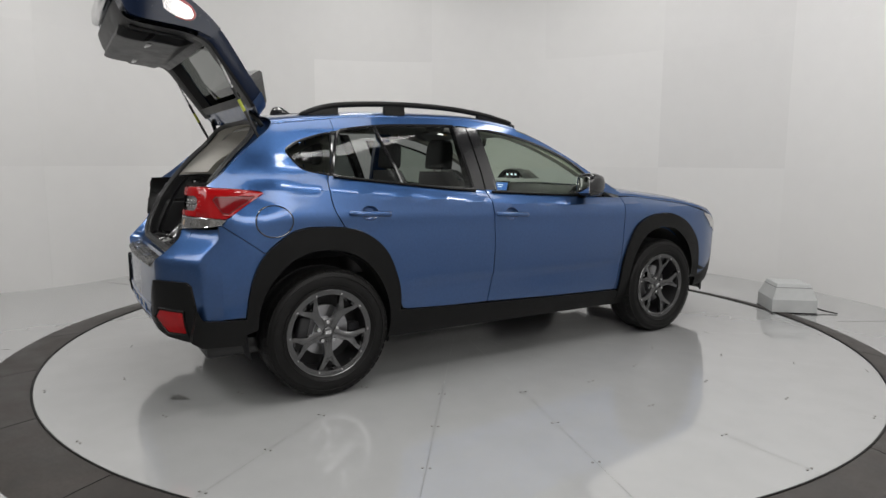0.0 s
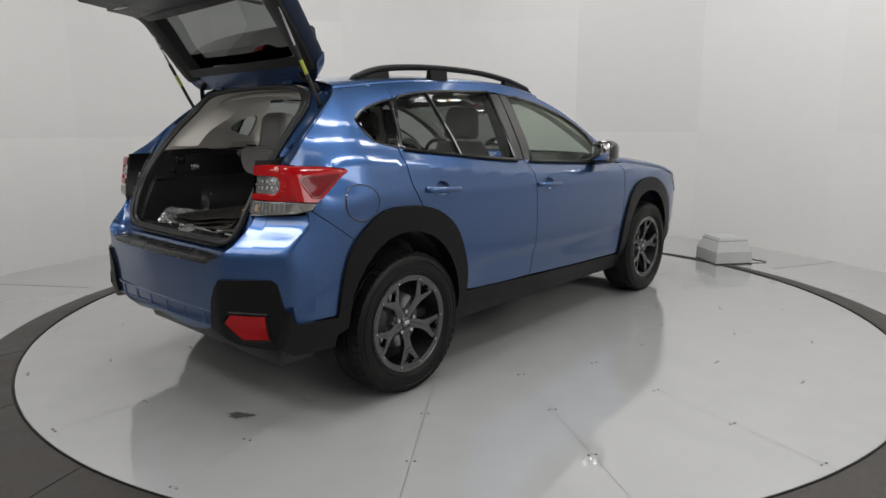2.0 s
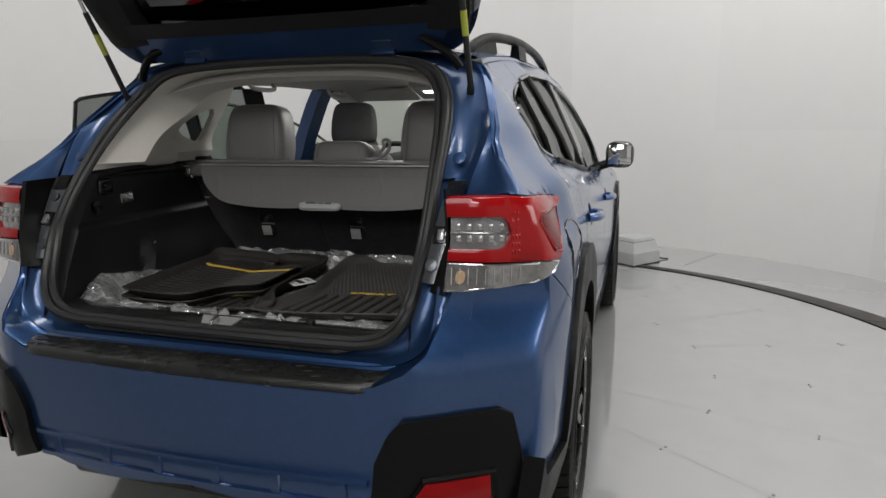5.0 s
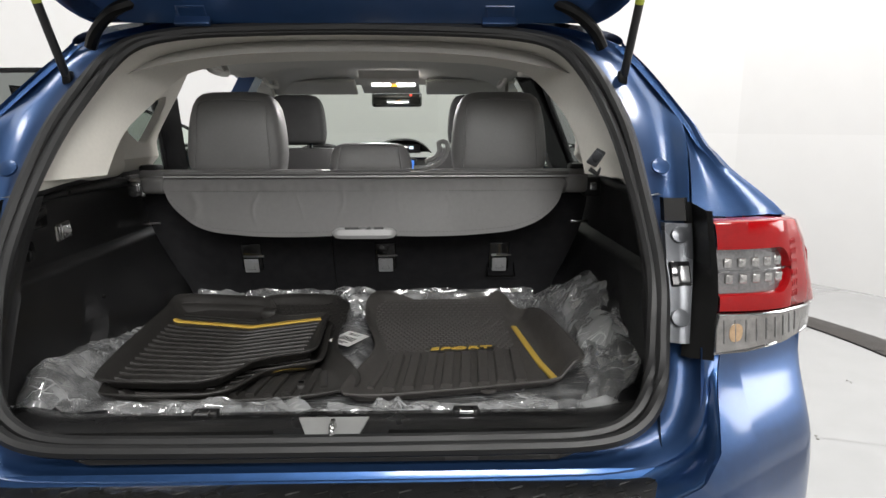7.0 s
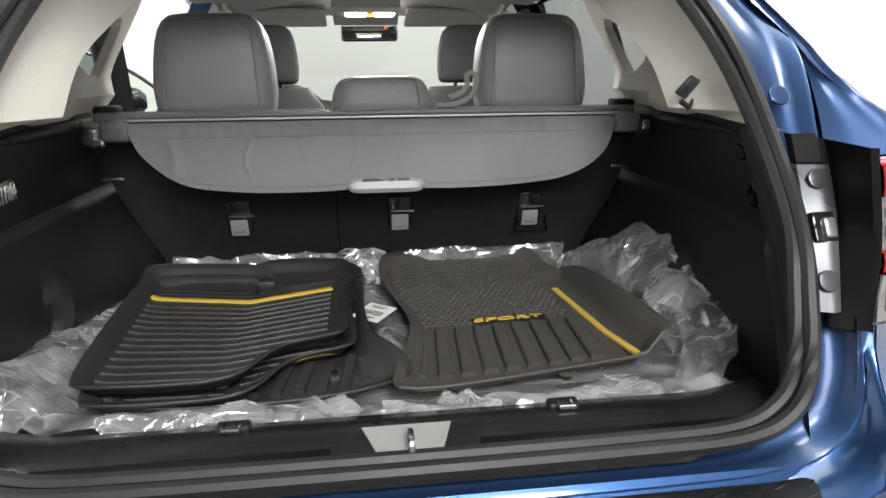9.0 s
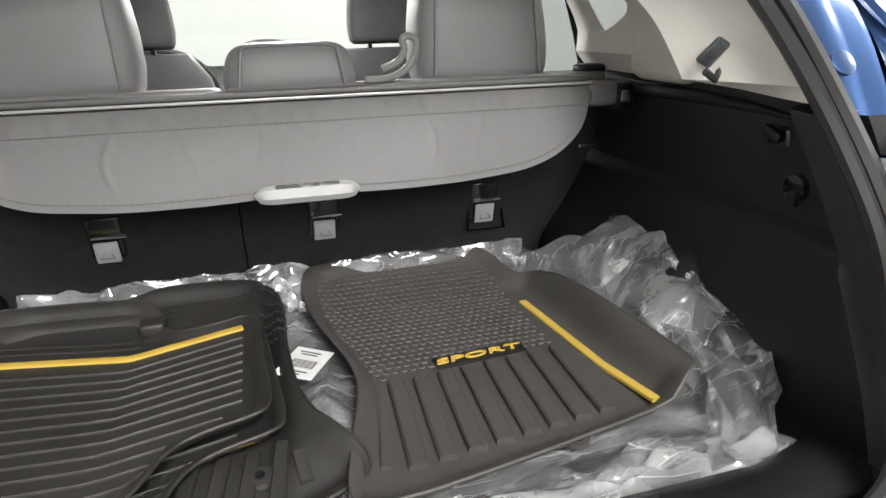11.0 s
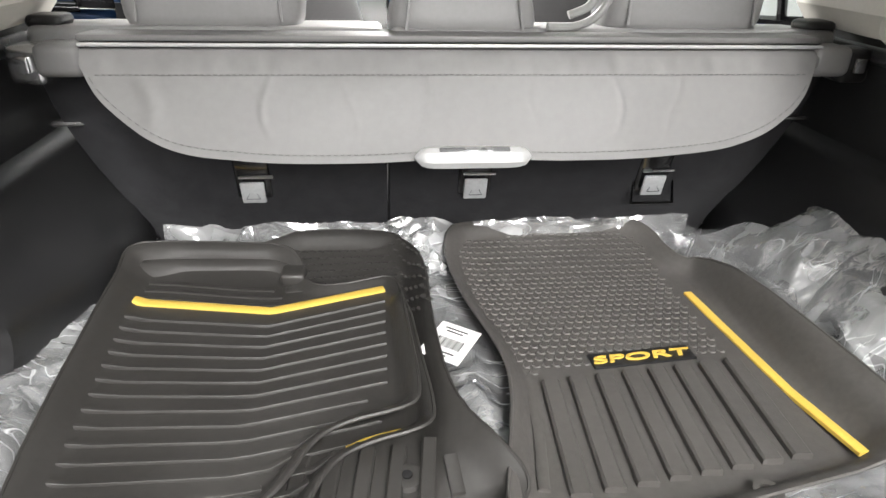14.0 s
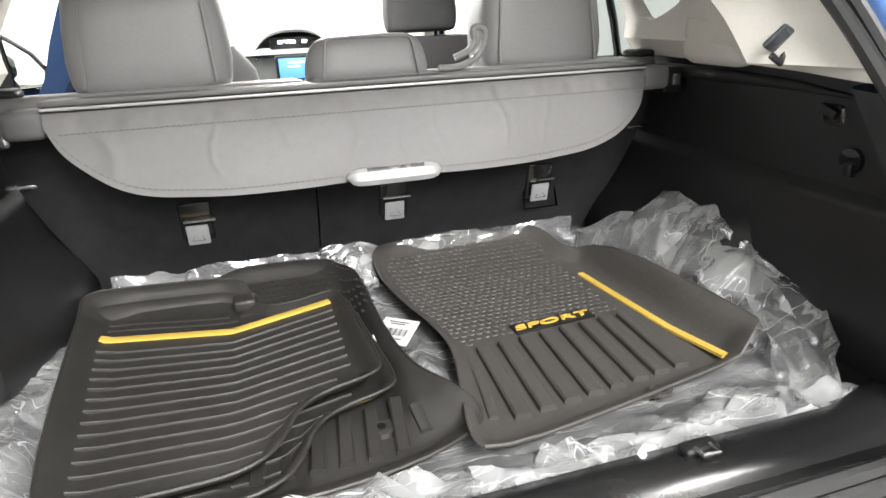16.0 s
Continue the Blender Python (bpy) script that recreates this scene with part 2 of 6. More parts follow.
CARPET = mat("black_carpet", (0.027, 0.027, 0.030), 0.95, spec=0.2, grain=0.3, scale=500, bump=0.5, bscale=1800, sheen=0.06)
SEATGREY = mat("grey_leatherette", (0.205, 0.201, 0.202), 0.42, grain=0.06, scale=160, bump=0.15, bscale=1600, wear=0.06)
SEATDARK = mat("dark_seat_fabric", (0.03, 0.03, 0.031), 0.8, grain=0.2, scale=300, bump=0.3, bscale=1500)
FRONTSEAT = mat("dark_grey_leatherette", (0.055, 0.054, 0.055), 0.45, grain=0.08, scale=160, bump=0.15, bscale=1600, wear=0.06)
COVERGREY = mat("grey_vinyl_cover", (0.118, 0.1155, 0.114), 0.5, grain=0.07, scale=90, bump=0.2, bscale=1400, wear=0.08)
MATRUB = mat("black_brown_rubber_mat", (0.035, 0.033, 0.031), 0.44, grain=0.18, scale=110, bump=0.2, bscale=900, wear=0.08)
# Same rubber as MATRUB, lightened for the sheen on the right mat.
MATLIT = mat("lit_rubber_mat", (0.076, 0.071, 0.067), 0.5, grain=0.18, scale=110, bump=0.2, bscale=900, wear=0.08)
YELLOW = mat("yellow_stripe", (0.66, 0.45, 0.085), 0.5, grain=0.08, scale=300, wear=0.06)
PAPER = mat("white_label_paper", (0.8, 0.8, 0.79), 0.6, grain=0.03, scale=100)
INK = mat("printed_ink", (0.03, 0.03, 0.03), 0.6)
FILM = film_mat("milky_plastic_film", 0.13, 0.48)
FILMCLEAR = film_mat("clear_plastic_film", 0.09, 0.42)
MIRRORM = mat("mirror_glass", (0.85, 0.85, 0.86), 0.03, 1.0)
FLOORM = mat("grey_epoxy_floor", (0.335, 0.338, 0.338), 0.10, 0.0, 0.9, 0.03, grain=0.05, scale=5, wear=0.04)
RINGM = mat("dark_rubber_ring", (0.036, 0.031, 0.028), 0.5, grain=0.55, scale=70, bump=0.4, bscale=300, wear=0.1, rand=0.15)
WALLM = mat("white_painted_wall", (0.64, 0.635, 0.63), 0.42, grain=0.02, scale=6, bump=0.08, bscale=300, wear=0.06, rand=0.045)
# Unseen wall behind the camera, darkened to keep the car's reflections dark.
BACKM = mat("dark_unseen_wall", (0.22, 0.22, 0.22), 0.6, grain=0.05, scale=6)
CEILM = mat("dark_painted_ceiling", (0.07, 0.07, 0.07), 0.7, grain=0.05, scale=6)
SEAMM = mat("floor_joint", (0.19, 0.19, 0.185), 0.7, grain=0.3, scale=30)
STAINM = mat("dark_floor_stain", (0.09, 0.09, 0.087), 0.35, grain=0.6, scale=40)
BOLTM = mat("floor_bolt", (0.15, 0.145, 0.135), 0.5, 0.4, grain=0.3, scale=200)
BOXM = mat("grey_painted_box", (0.42, 0.43, 0.43), 0.45, grain=0.06, scale=20, wear=0.06)
SCREEN = emit("lit_screen_blue", (0.03, 0.14, 0.5), 0.5)
SCREENW = emit("lit_screen_white", (0.6, 0.7, 0.8), 1.2)
DOME = emit("dome_lamp", (1.0, 0.98, 0.95), 6.0)
AMBER = emit("amber_light", (1.0, 0.45, 0.05), 1.5)

# ---- mesh helpers ----


def part(name, bm, material, parent=None, label="", smooth=True, sharp=40.0):
    """Links a bmesh as one mesh object under a thing or a part."""
    me = bpy.data.meshes.new(name)
    bmesh.ops.recalc_face_normals(bm, faces=bm.faces)
    bm.to_mesh(me)
    bm.free()
    me.materials.append(material)
    if smooth:
        me.polygons.foreach_set("use_smooth", [True] * len(me.polygons))
        me.set_sharp_from_angle(angle=radians(sharp))
    ob = new(name, me)
    if parent is not None:
        ob.parent = parent
    if label:
        ob["label"] = label
    return ob


def thing(name, label, category, group="", kind=""):
    return tagged(new(name), label, category, group, kind)


def curve(pts):
    """A smooth function of one value through the given pairs."""
    xs, ys = np.array([p[0] for p in pts], float), np.array([p[1] for p in pts], float)
    d = np.diff(ys) / np.diff(xs)
    m = np.r_[d[0], (d[:-1] + d[1:]) / 2, d[-1]]
    for i in range(1, len(m) - 1):
        if d[i - 1] * d[i] <= 0:
            m[i] = 0

    def f(x):
        x = min(max(x, xs[0]), xs[-1])
        i = min(max(int(np.searchsorted(xs, x)) - 1, 0), len(xs) - 2)
        h = xs[i + 1] - xs[i]
        t = (x - xs[i]) / h
        return float(ys[i] * (1 + 2 * t) * (1 - t) ** 2 + m[i] * h * t * (1 - t) ** 2 + ys[i + 1] * t * t * (3 - 2 * t) + m[i + 1] * h * t * t * (t - 1))
    return f


def spline(pts, n=8, closed=False):
    """Catmull-Rom points through the given points of any dimension."""
    P = [np.array(p, float) for p in pts]
    out, N = [], len(P)
    for i in range(N if closed else N - 1):
        if closed:
            a, b, c, d = P[i - 1], P[i], P[(i + 1) % N], P[(i + 2) % N]
        else:
            a, b, c, d = P[max(i - 1, 0)], P[i], P[i + 1], P[min(i + 2, N - 1)]
        for k in range(n):
            t = k / n
            out.append(0.5 * (2 * b + (c - a) * t + (2 * a - 5 * b + 4 * c - d) * t * t + (3 * b - a - 3 * c + d) * t ** 3))
    if not closed:
        out.append(P[-1])
    return out


def chaikin(pts, n=2, sharp=()):
    """Rounds the corners of a closed outline, but for those named in sharp."""
    P = [(np.array(p, float), i in sharp) for i, p in enumerate(pts)]
    for _ in range(n):
        Q = []
        for i, (p, s) in enumerate(P):
            if s:
                Q.append((p, True))
            else:
                a, b = P[i - 1][0], P[(i + 1) % len(P)][0]
                Q += [(p + (a - p) * 0.25, False), (p + (b - p) * 0.25, False)]
        P = Q
    return [p for p, _ in P]


def area2(P):
    return sum(P[i - 1][0] * P[i][1] - P[i][0] * P[i - 1][1] for i in range(len(P))) / 2


def inset(P, d):
    """Moves a closed outline inwards by d."""
    s = 1 if area2(P) > 0 else -1
    out = []
    for i, p in enumerate(P):
        e1, e2 = np.array(p) - P[i - 1], np.array(P[(i + 1) % len(P)]) - p
        n = np.array([-(e1[1] / (np.hypot(*e1) + 1e-9) + e2[1] / (np.hypot(*e2) + 1e-9)), e1[0] / (np.hypot(*e1) + 1e-9) + e2[0] / (np.hypot(*e2) + 1e-9)])
        n /= np.hypot(*n) + 1e-9
        out.append(np.array(p) + s * d * n)
    return out


def clip_half(P, axis, v, keep_above):
    out = []
    for i, p in enumerate(P):
        q = P[i - 1]
        a, b = (q[axis] - v), (p[axis] - v)
        if not keep_above:
            a, b = -a, -b
        if (a >= 0) != (b >= 0):
            t = a / (a - b)
            out.append((q[0] + (p[0] - q[0]) * t, q[1] + (p[1] - q[1]) * t))
        if b >= 0:
            out.append((float(p[0]), float(p[1])))
    return out


def inside(P, x, y):
    c = False
    for i in range(len(P)):
        (x0, y0), (x1, y1) = P[i - 1], P[i]
        if (y0 > y) != (y1 > y) and x < (x1 - x0) * (y - y0) / (y1 - y0 + 1e-12) + x0:
            c = not c
    return c


def sheet(P, place, cell=0.03, thick=0.0, hole=None, back=False):
    """A curved panel: the outline P cut into cells and laid on the surface place(a, b, depth).
    thick: how deep its edge is turned in. back: whether it has a back face too."""
    bm = bmesh.new()
    seen = {}

    def vert(a, b, depth):
        k = (round(a, 5), round(b, 5), depth)
        if k not in seen:
            seen[k] = bm.verts.new(place(a, b, depth))
        return seen[k]

    A, B = [p[0] for p in P], [p[1] for p in P]
    cells, gone, moved = [], set(), {}
    for i in range(math.floor(min(A) / cell), math.ceil(max(A) / cell)):
        col = clip_half(clip_half(P, 0, i * cell, True), 0, (i + 1) * cell, False)
        if len(col) < 3:
            continue
        b0, b1 = min(p[1] for p in col), max(p[1] for p in col)
        for j in range(math.floor(b0 / cell), math.ceil(b1 / cell)):
            F = clip_half(clip_half(col, 1, j * cell, True), 1, (j + 1) * cell, False)
            if len(F) < 3 or abs(area2(F)) < 1e-8:
                continue
            F = [(round(p[0], 6), round(p[1], 6)) for p in F]
            if hole is not None and inside(hole, sum(p[0] for p in F) / len(F), sum(p[1] for p in F) / len(F)):
                gone.update(F)
            else:
                cells.append(F)
    if hole is not None:
        H = np.array([tuple(p) for p in hole])
        D = np.roll(H, -1, 0) - H
        for p in gone:
            t = np.clip(((np.array(p) - H) * D).sum(1) / ((D ** 2).sum(1) + 1e-12), 0, 1)
            Q = H + D * t[:, None]
            moved[p] = tuple(float(v) for v in Q[((Q - p) ** 2).sum(1).argmin()])
    for F in cells:
        F = [moved.get(p, p) for p in F]
        for depth in ((0.0, thick) if back else (0.0,)):
            vs = list(dict.fromkeys(vert(p, q, depth) for p, q in F))
            if len(vs) > 2:
                try:
                    bm.faces.new(vs)
                except ValueError:
                    pass
    if thick:
        if not back:
            bmesh.ops.recalc_face_normals(bm, faces=bm.faces)
        ring = {}
        key = {v: k for k, v in seen.items()}
        edges = [e for e in bm.edges if len(e.link_faces) == 1 and key[e.verts[0]][2] == 0.0 and key[e.verts[1]][2] == 0.0]
        for e in edges:
            vs = []
            for v in e.verts:
                a, b, _ = key[v]
                if v not in ring:
                    ring[v] = seen.get((a, b, thick)) if back else bm.verts.new(place(a, b, thick))
                vs.append(v)
            if ring[vs[0]] is None or ring[vs[1]] is None:
                continue
            try:
                bm.faces.new((vs[0], vs[1], ring[vs[1]], ring[vs[0]]))
            except ValueError:
                pass
    return bm


def loft(rows, closed_u=False, closed_v=False, caps=False):
    """A surface through rows of points."""
    bm = bmesh.new()
    V = [[bm.verts.new(tuple(float(c) for c in p)) for p in r] for r in rows]
    R, C = len(V), len(V[0])
    for i in range(R if closed_v else R - 1):
        for j in range(C if closed_u else C - 1):
            a, b, c, d = V[i][j], V[i][(j + 1) % C], V[(i + 1) % R][(j + 1) % C], V[(i + 1) % R][j]
            try:
                bm.faces.new((a, b, c, d))
            except ValueError:
                pass
    if caps:
        bm.faces.new(V[0])
        bm.faces.new(V[-1])
    return bm


def tube(path, r, n=10, closed=False, flat=1.0):
    """A round (or flattened) tube along a path of points."""
    P = [Vector([float(c) for c in p]) for p in path]
    rows, up = [], Vector((0.13, 0.27, 0.95)).normalized()
    for i, p in enumerate(P):
        a, b = (P[i - 1], P[(i + 1) % len(P)]) if closed else (P[max(i - 1, 0)], P[min(i + 1, len(P) - 1)])
        d = (b - a).normalized()
        s = d.cross(up)
        s = s.normalized() if s.length > 1e-4 else d.orthogonal().normalized()
        u = s.cross(d).normalized()
        rr = r(i / max(len(P) - 1, 1)) if callable(r) else r
        rows.append([p + s * (rr * math.cos(k * math.tau / n)) + u * (rr * flat * math.sin(k * math.tau / n)) for k in range(n)])
    return loft(rows, True, closed, not closed)


def rbox(sx, sy, sz, bevel=0.01, seg=3, at=(0, 0, 0), rot=None):
    """A box with rounded edges, centred on at."""
    bm = bmesh.new()
    bmesh.ops.create_cube(bm, size=1)
    bmesh.ops.scale(bm, vec=(sx, sy, sz), verts=bm.verts)
    bmesh.ops.bevel(bm, geom=list(bm.edges), offset=min(bevel, min(sx, sy, sz) * 0.49), segments=seg, profile=0.5, affect="EDGES")
    if rot is not None:
        bmesh.ops.transform(bm, matrix=pose(0, 0, 0, *rot), verts=bm.verts)
    bmesh.ops.translate(bm, vec=at, verts=bm.verts)
    return bm


def cyl(r, h, n=24, at=(0, 0, 0), rot=None, r2=None, bevel=0.0):
    bm = bmesh.new()
    bmesh.ops.create_cone(bm, cap_ends=True, segments=n, radius1=r, radius2=r if r2 is None else r2, depth=h)
    if bevel:
        bmesh.ops.bevel(bm, geom=[e for e in bm.edges if len(e.link_faces) == 2 and any(len(f.verts) > 4 for f in e.link_faces)],
                        offset=bevel, segments=2, profile=0.5, affect="EDGES")
    if rot is not None:
        bmesh.ops.transform(bm, matrix=pose(0, 0, 0, *rot), verts=bm.verts)
    bmesh.ops.translate(bm, vec=at, verts=bm.verts)
    return bm


def join(*bms):
    out = bmesh.new()
    for b in bms:
        me = bpy.data.meshes.new("tmp")
        b.to_mesh(me)
        b.free()
        out.from_mesh(me)
        bpy.data.meshes.remove(me)
    return out


def revolve(profile, n=64):
    """Profile of (radius, x) turned about the x axis."""
    return loft([[(x, r * math.cos(k * math.tau / n), r * math.sin(k * math.tau / n)) for r, x in profile] for k in range(n)], closed_v=True)


# ---- room ----
WALLR = curve([(-120, 6.6), (-60, 6.6), (-25, 6.2), (0, 4.6), (20, 4.05), (60, 3.9), (100, 3.88), (150, 3.95), (180, 4.15), (205, 4.2), (222, 4.5), (240, 6.6)])


def wall_at(a, r=0.0):
    R = WALLR(a) + r
    return (CX + R * math.cos(radians(a)), CY + R * math.sin(radians(a)))


def build_room():
    # turntable deck: twenty wedges with fine joints between them
    deck = thing("turntable_deck", "glossy grey painted round turntable floor with radial joints", "turntable", kind="structure")
    for w in range(20):
        a0, a1 = radians(18 * w), radians(18 * (w + 1))
        g = 0.0012
        rows = []
        for r in (0.35, 0.6, 1.0, 1.4, 1.9, 2.3, 2.785):
            rows.append([(CX + r * math.cos(a), CY + r * math.sin(a), 0.0) for a in np.linspace(a0 + g / r, a1 - g / r, 7)])
        part("panel", loft(rows), FLOORM, deck, smooth=False)
        for r in (1.46, 1.9, 2.33, 2.73):
            for s in (-1, 1):
                a = a0 + s * 0.016 / r
                part("bolt", cyl(0.006, 0.003, 10, (CX + r * math.cos(a), CY + r * math.sin(a), 0.0005)), BOLTM, deck)
    part("hub_plate", cyl(0.35, 0.01, 48, (CX, CY, -0.005)), FLOORM, deck, smooth=False)
    part("joint", cyl(2.787, 0.02, 96, (CX, CY, -0.0155)), SEAMM, deck, "dark joint lines between the floor panels", smooth=False)
    blot = [(1 + .22 * math.sin(3 * a + 1) + .16 * math.sin(7 * a) + .1 * math.sin(11 * a + 2)) for a in np.linspace(0, math.tau, 49)[:-1]]
    part("stain", loft([[(k * q * math.cos(a), k * q * math.sin(a), .0) for q, a in zip(blot, np.linspace(0, math.tau, 49)[:-1])] for k in (.01, .5, 1)], True), STAINM, deck, "dark worn mark on the floor").matrix_basis = pose(0.49, -0.72, 0.0015, 0, 0, 35) @ Matrix.Diagonal((0.055, 0.030, 1, 1))
    ring = thing("turntable_ring", "dark brown textured rubber ring round the turntable", "turntable", kind="structure")
    ex, ey, er = CX + 0.155 * math.cos(radians(-50)), CY + 0.155 * math.sin(radians(-50)), 2.968

    def ring_at(a, f):
        p = np.array((CX + 2.798 * math.cos(a), CY + 2.798 * math.sin(a)))
        q = np.array((ex + er * math.cos(a), ey + er * math.sin(a)))
        return p * (1 - f) + q * f
    for w in range(20):
        a0, a1 = radians(18 * w + 9), radians(18 * w + 27)
        g = 0.001
        rows = []
        for f, z in ((0, -0.02), (0.0, 0.003), (0.06, 0.007), (0.5, 0.008), (0.94, 0.005), (1, 0.001), (1, -0.02)):
            rows.append([(*ring_at(a, f), z) for a in np.linspace(a0 + g, a1 - g, 9)])
        part("ring_segment", loft(rows), RINGM, ring)
    part("edge_seal", tube([(*ring_at(a, -.02), .001) for a in np.linspace(0, math.tau, 181)[:-1]], .007, 6, True), RUBBER, ring, "black rubber edge of the turntable")
    rows = [[(*ring_at(a, 1.0), 0.0) for a in np.linspace(0, math.tau, 121)[:-1]]]
    for r in (3.5, 4.0, 8.0):
        rows.append([(CX + r * math.cos(a), CY + r * math.sin(a), 0.0) for a in np.linspace(0, math.tau, 121)[:-1]])
    tagged(part("floor", loft(rows, True), FLOORM, smooth=False), "glossy light grey painted studio floor", "floor", kind="structure")
    for k, a in enumerate((28, 62, 100, 140, 185, 212, 250, 290, 330)):
        r0, r1 = 3.115, WALLR(a if a < 240 else a - 360) - 0.02
        c, s = math.cos(radians(a)), math.sin(radians(a))
        b = rbox(r1 - r0, 0.006, 0.002, 0.0005, 1, ((r0 + r1) / 2, 0, 0.0))
        o = part("floor_joint", b, SEAMM, None, smooth=False)
        o.matrix_basis = pose(CX, CY, 0.0005, 0, 0, a)
        tagged(o, "thin dark joint line in the studio floor", "floor joint", "floor joints", "structure")
    # curved wall of tall panels in two rows
    wall = thing("wall_curved", "smooth white painted curved studio wall of large panels", "wall", kind="structure")
    edges = list(range(-112, 220, 22)) + [226, 240]
    for a0, a1 in zip(edges, edges[1:]):
        for z0, z1 in ((0.0, 1.22), (1.2205, 2.6), (2.6005, CEIL)):
            rows = []
            for dr, zz0, zz1 in ((0, z0, z1), (0.12, z0, z1)):
                for z in (zz0, zz1) if dr == 0 else (zz1, zz0):
                    rows.append([(*wall_at(a, dr), z) for a in np.linspace(a0 + 0.005, a1 - 0.005, 9)])
            # Panels out of view take the darkened wall colour.
            part("wall_panel", loft(rows, False, True), BACKM if a0 < -70 or a0 > 225 else WALLM, wall)
    a0, a1 = edges[-1], edges[0] + 360
    rows = [[(*wall_at(a, dr), z) for z in (0, CEIL)] for a, dr in ((a0, 0), (edges[0], 0))]
    part("wall_panel", loft(rows), BACKM, wall)
    bm = rbox(18, 18, 0.1, 0.01, 1, (CX, CY, CEIL + 0.05))
    tagged(part("ceiling", bm, CEILM, smooth=False), "plain dark studio ceiling", "ceiling", kind="structure")


build_room()


def floor_box():
    ob = thing("floor_box", "grey painted floor box with chamfered edges by the turntable", "box")
    P = [(-0.18, -0.18), (0.18, -0.18), (0.18, 0.18), (-0.18, 0.18)]
    rows = [[(x * f, y * f, z) for x, y in P] for f, z in ((1.0, 0.0), (1.0, 0.12), (0.985, 0.126), (0.74, 0.245), (0.72, 0.25), (0.0, 0.25))]
    part("body", loft(rows, True), BOXM, ob, smooth=False)
    part("lid_seam", tube([(x * .80, y * .80, .219) for x, y in P], .003, 6, True), SEAMM, ob)
    part("base_trim", rbox(0.37, 0.37, 0.012, 0.003, 1, (0, 0, 0.006)), CLAD, ob)
    part("cable", tube(spline([(0.18, -0.05, 0.05), (0.26, -0.08, 0.02), (0.36, -0.14, 0.006)], 6), 0.006), CLAD, ob)
    ob.matrix_basis = pose(0.99, 4.21, 0.0, 0, 0, 50)


floor_box()

# ---- car: body surfaces (rear axle at y = 0, right is +x, ground z = 0) ----
SECTION = curve([(.15, .78), (.25, .81), (.33, .845), (.45, .872), (.6, .884), (.75, .888), (.88, .884), (.97, .875), (1.02, .868), (1.037, .864), (1.05, .850),
                 (1.10, .797), (1.2, .762), (1.33, .705), (1.48, .632), (1.56, .575)])
BELT = curve([(-.8, 1.26), (-.3, 1.24), (.045, 1.195), (.5, 1.145), (.95, 1.10), (1.94, 1.045), (2.4, 1.03), (3.5, .95)])
NOSE = curve([(2.0, 0), (2.6, -.004), (3.05, -.018), (3.28, -.055), (3.43, -.12), (3.55, -.24), (3.63, -.45)])
ROOFEDGE = curve([(-.2, 1.475), (.0, 1.50), (.3, 1.53), (.9, 1.545), (1.2, 1.53), (1.5, 1.465), (1.8, 1.34), (2.1, 1.165), (2.35, 1.03)])
ROOFTOP = curve([(-.2, 1.54), (.3, 1.585), (.9, 1.60), (1.25, 1.585), (1.5, 1.53), (1.8, 1.40), (2.1, 1.24), (2.45, 1.07)])


def sm(t):
    t = min(max(t, 0.0), 1.0)
    return t * t * (3 - 2 * t)


def side_x(y, z):
    zb = BELT(y)
    if z < .6:
        q = z
    elif z < zb:
        q = .6 + (z - .6) * .5 / (zb - .6)
    else:
        q = 1.10 + (z - zb) * .38 / (1.475 - zb)
    x = SECTION(q)
    if y < -.2:
        k = .03 + .05 * min(max((z - .62) / .28, 0), 1)
        x -= k * max((-.39 - y) / .27, 0) ** 1.5
        if z > .95:
            x -= .035 * sm((z - .95) / .15) * sm((-.2 - y) / .2) * (1 - sm((-.38 - y) / .2))
    if y < -.28 and z > 1.125:
        x -= .028 * sm((z - 1.125) / .05) * sm((1.40 - z) / .20) * sm((-.28 - y) / .22)
    if y < .4 and z > 1.0:
        x -= .03 * min((.4 - y) / .5, 1) * min((z - 1.0) / .2, 1)
    # soft crease along the doors
    x += .006 * math.exp(-((z - (.985 - .03 * y)) / .035) ** 2) - .013 * sm((.585 - z) / .035) * sm((z - .36) / .16) * sm((y - .42) / .2) * sm((2.3 - y) / .2)
    return x + NOSE(y)


def rear_y(x, z):
    x = abs(x)
    y = -.835 + .025 * (x / .57) ** 2 + (.11 * ((x - .57) / .21) ** 1.3 if x > .57 else 0)
    if z < .5:
        y += .5 * (.5 - z) ** 1.5
    if z > .78:
        y += .095 * sm((z - .765) / .16) + (0 if z < .9 else (z - .9) * .12)
    return y


def on_side(sign, off=0.0):
    return lambda y, z, d: (sign * (side_x(y, z) + off - d), y, z)


def on_rear(off=0.0):
    return lambda x, z, d: (x, rear_y(x, z) - off + d, z)


car = thing("car", "blue metallic crossover car with black cladding and open tailgate", "car")

ARCH_R = [(.425, .30), (.435, .52), (.39, .69), (.32, .81), (.20, .893), (.06, .925), (-.05, .93), (-.11, .93), (-.205, .905), (-.335, .81), (-.405, .685), (-.44, .5), (-.45, .40)]
ARCH_RIN = [(.375, .30), (.372, .42), (.33, .57), (.245, .70), (.126, .782), (-.02, .81), (-.16, .785), (-.285, .69), (-.365, .56), (-.385, .42)]
ARCH_F = [(2.235, .28), (2.235, .40), (2.26, .60), (2.36, .80), (2.50, .88), (2.66, .90), (2.80, .885), (2.96, .81), (3.09, .66), (3.13, .5), (3.14, .36)]
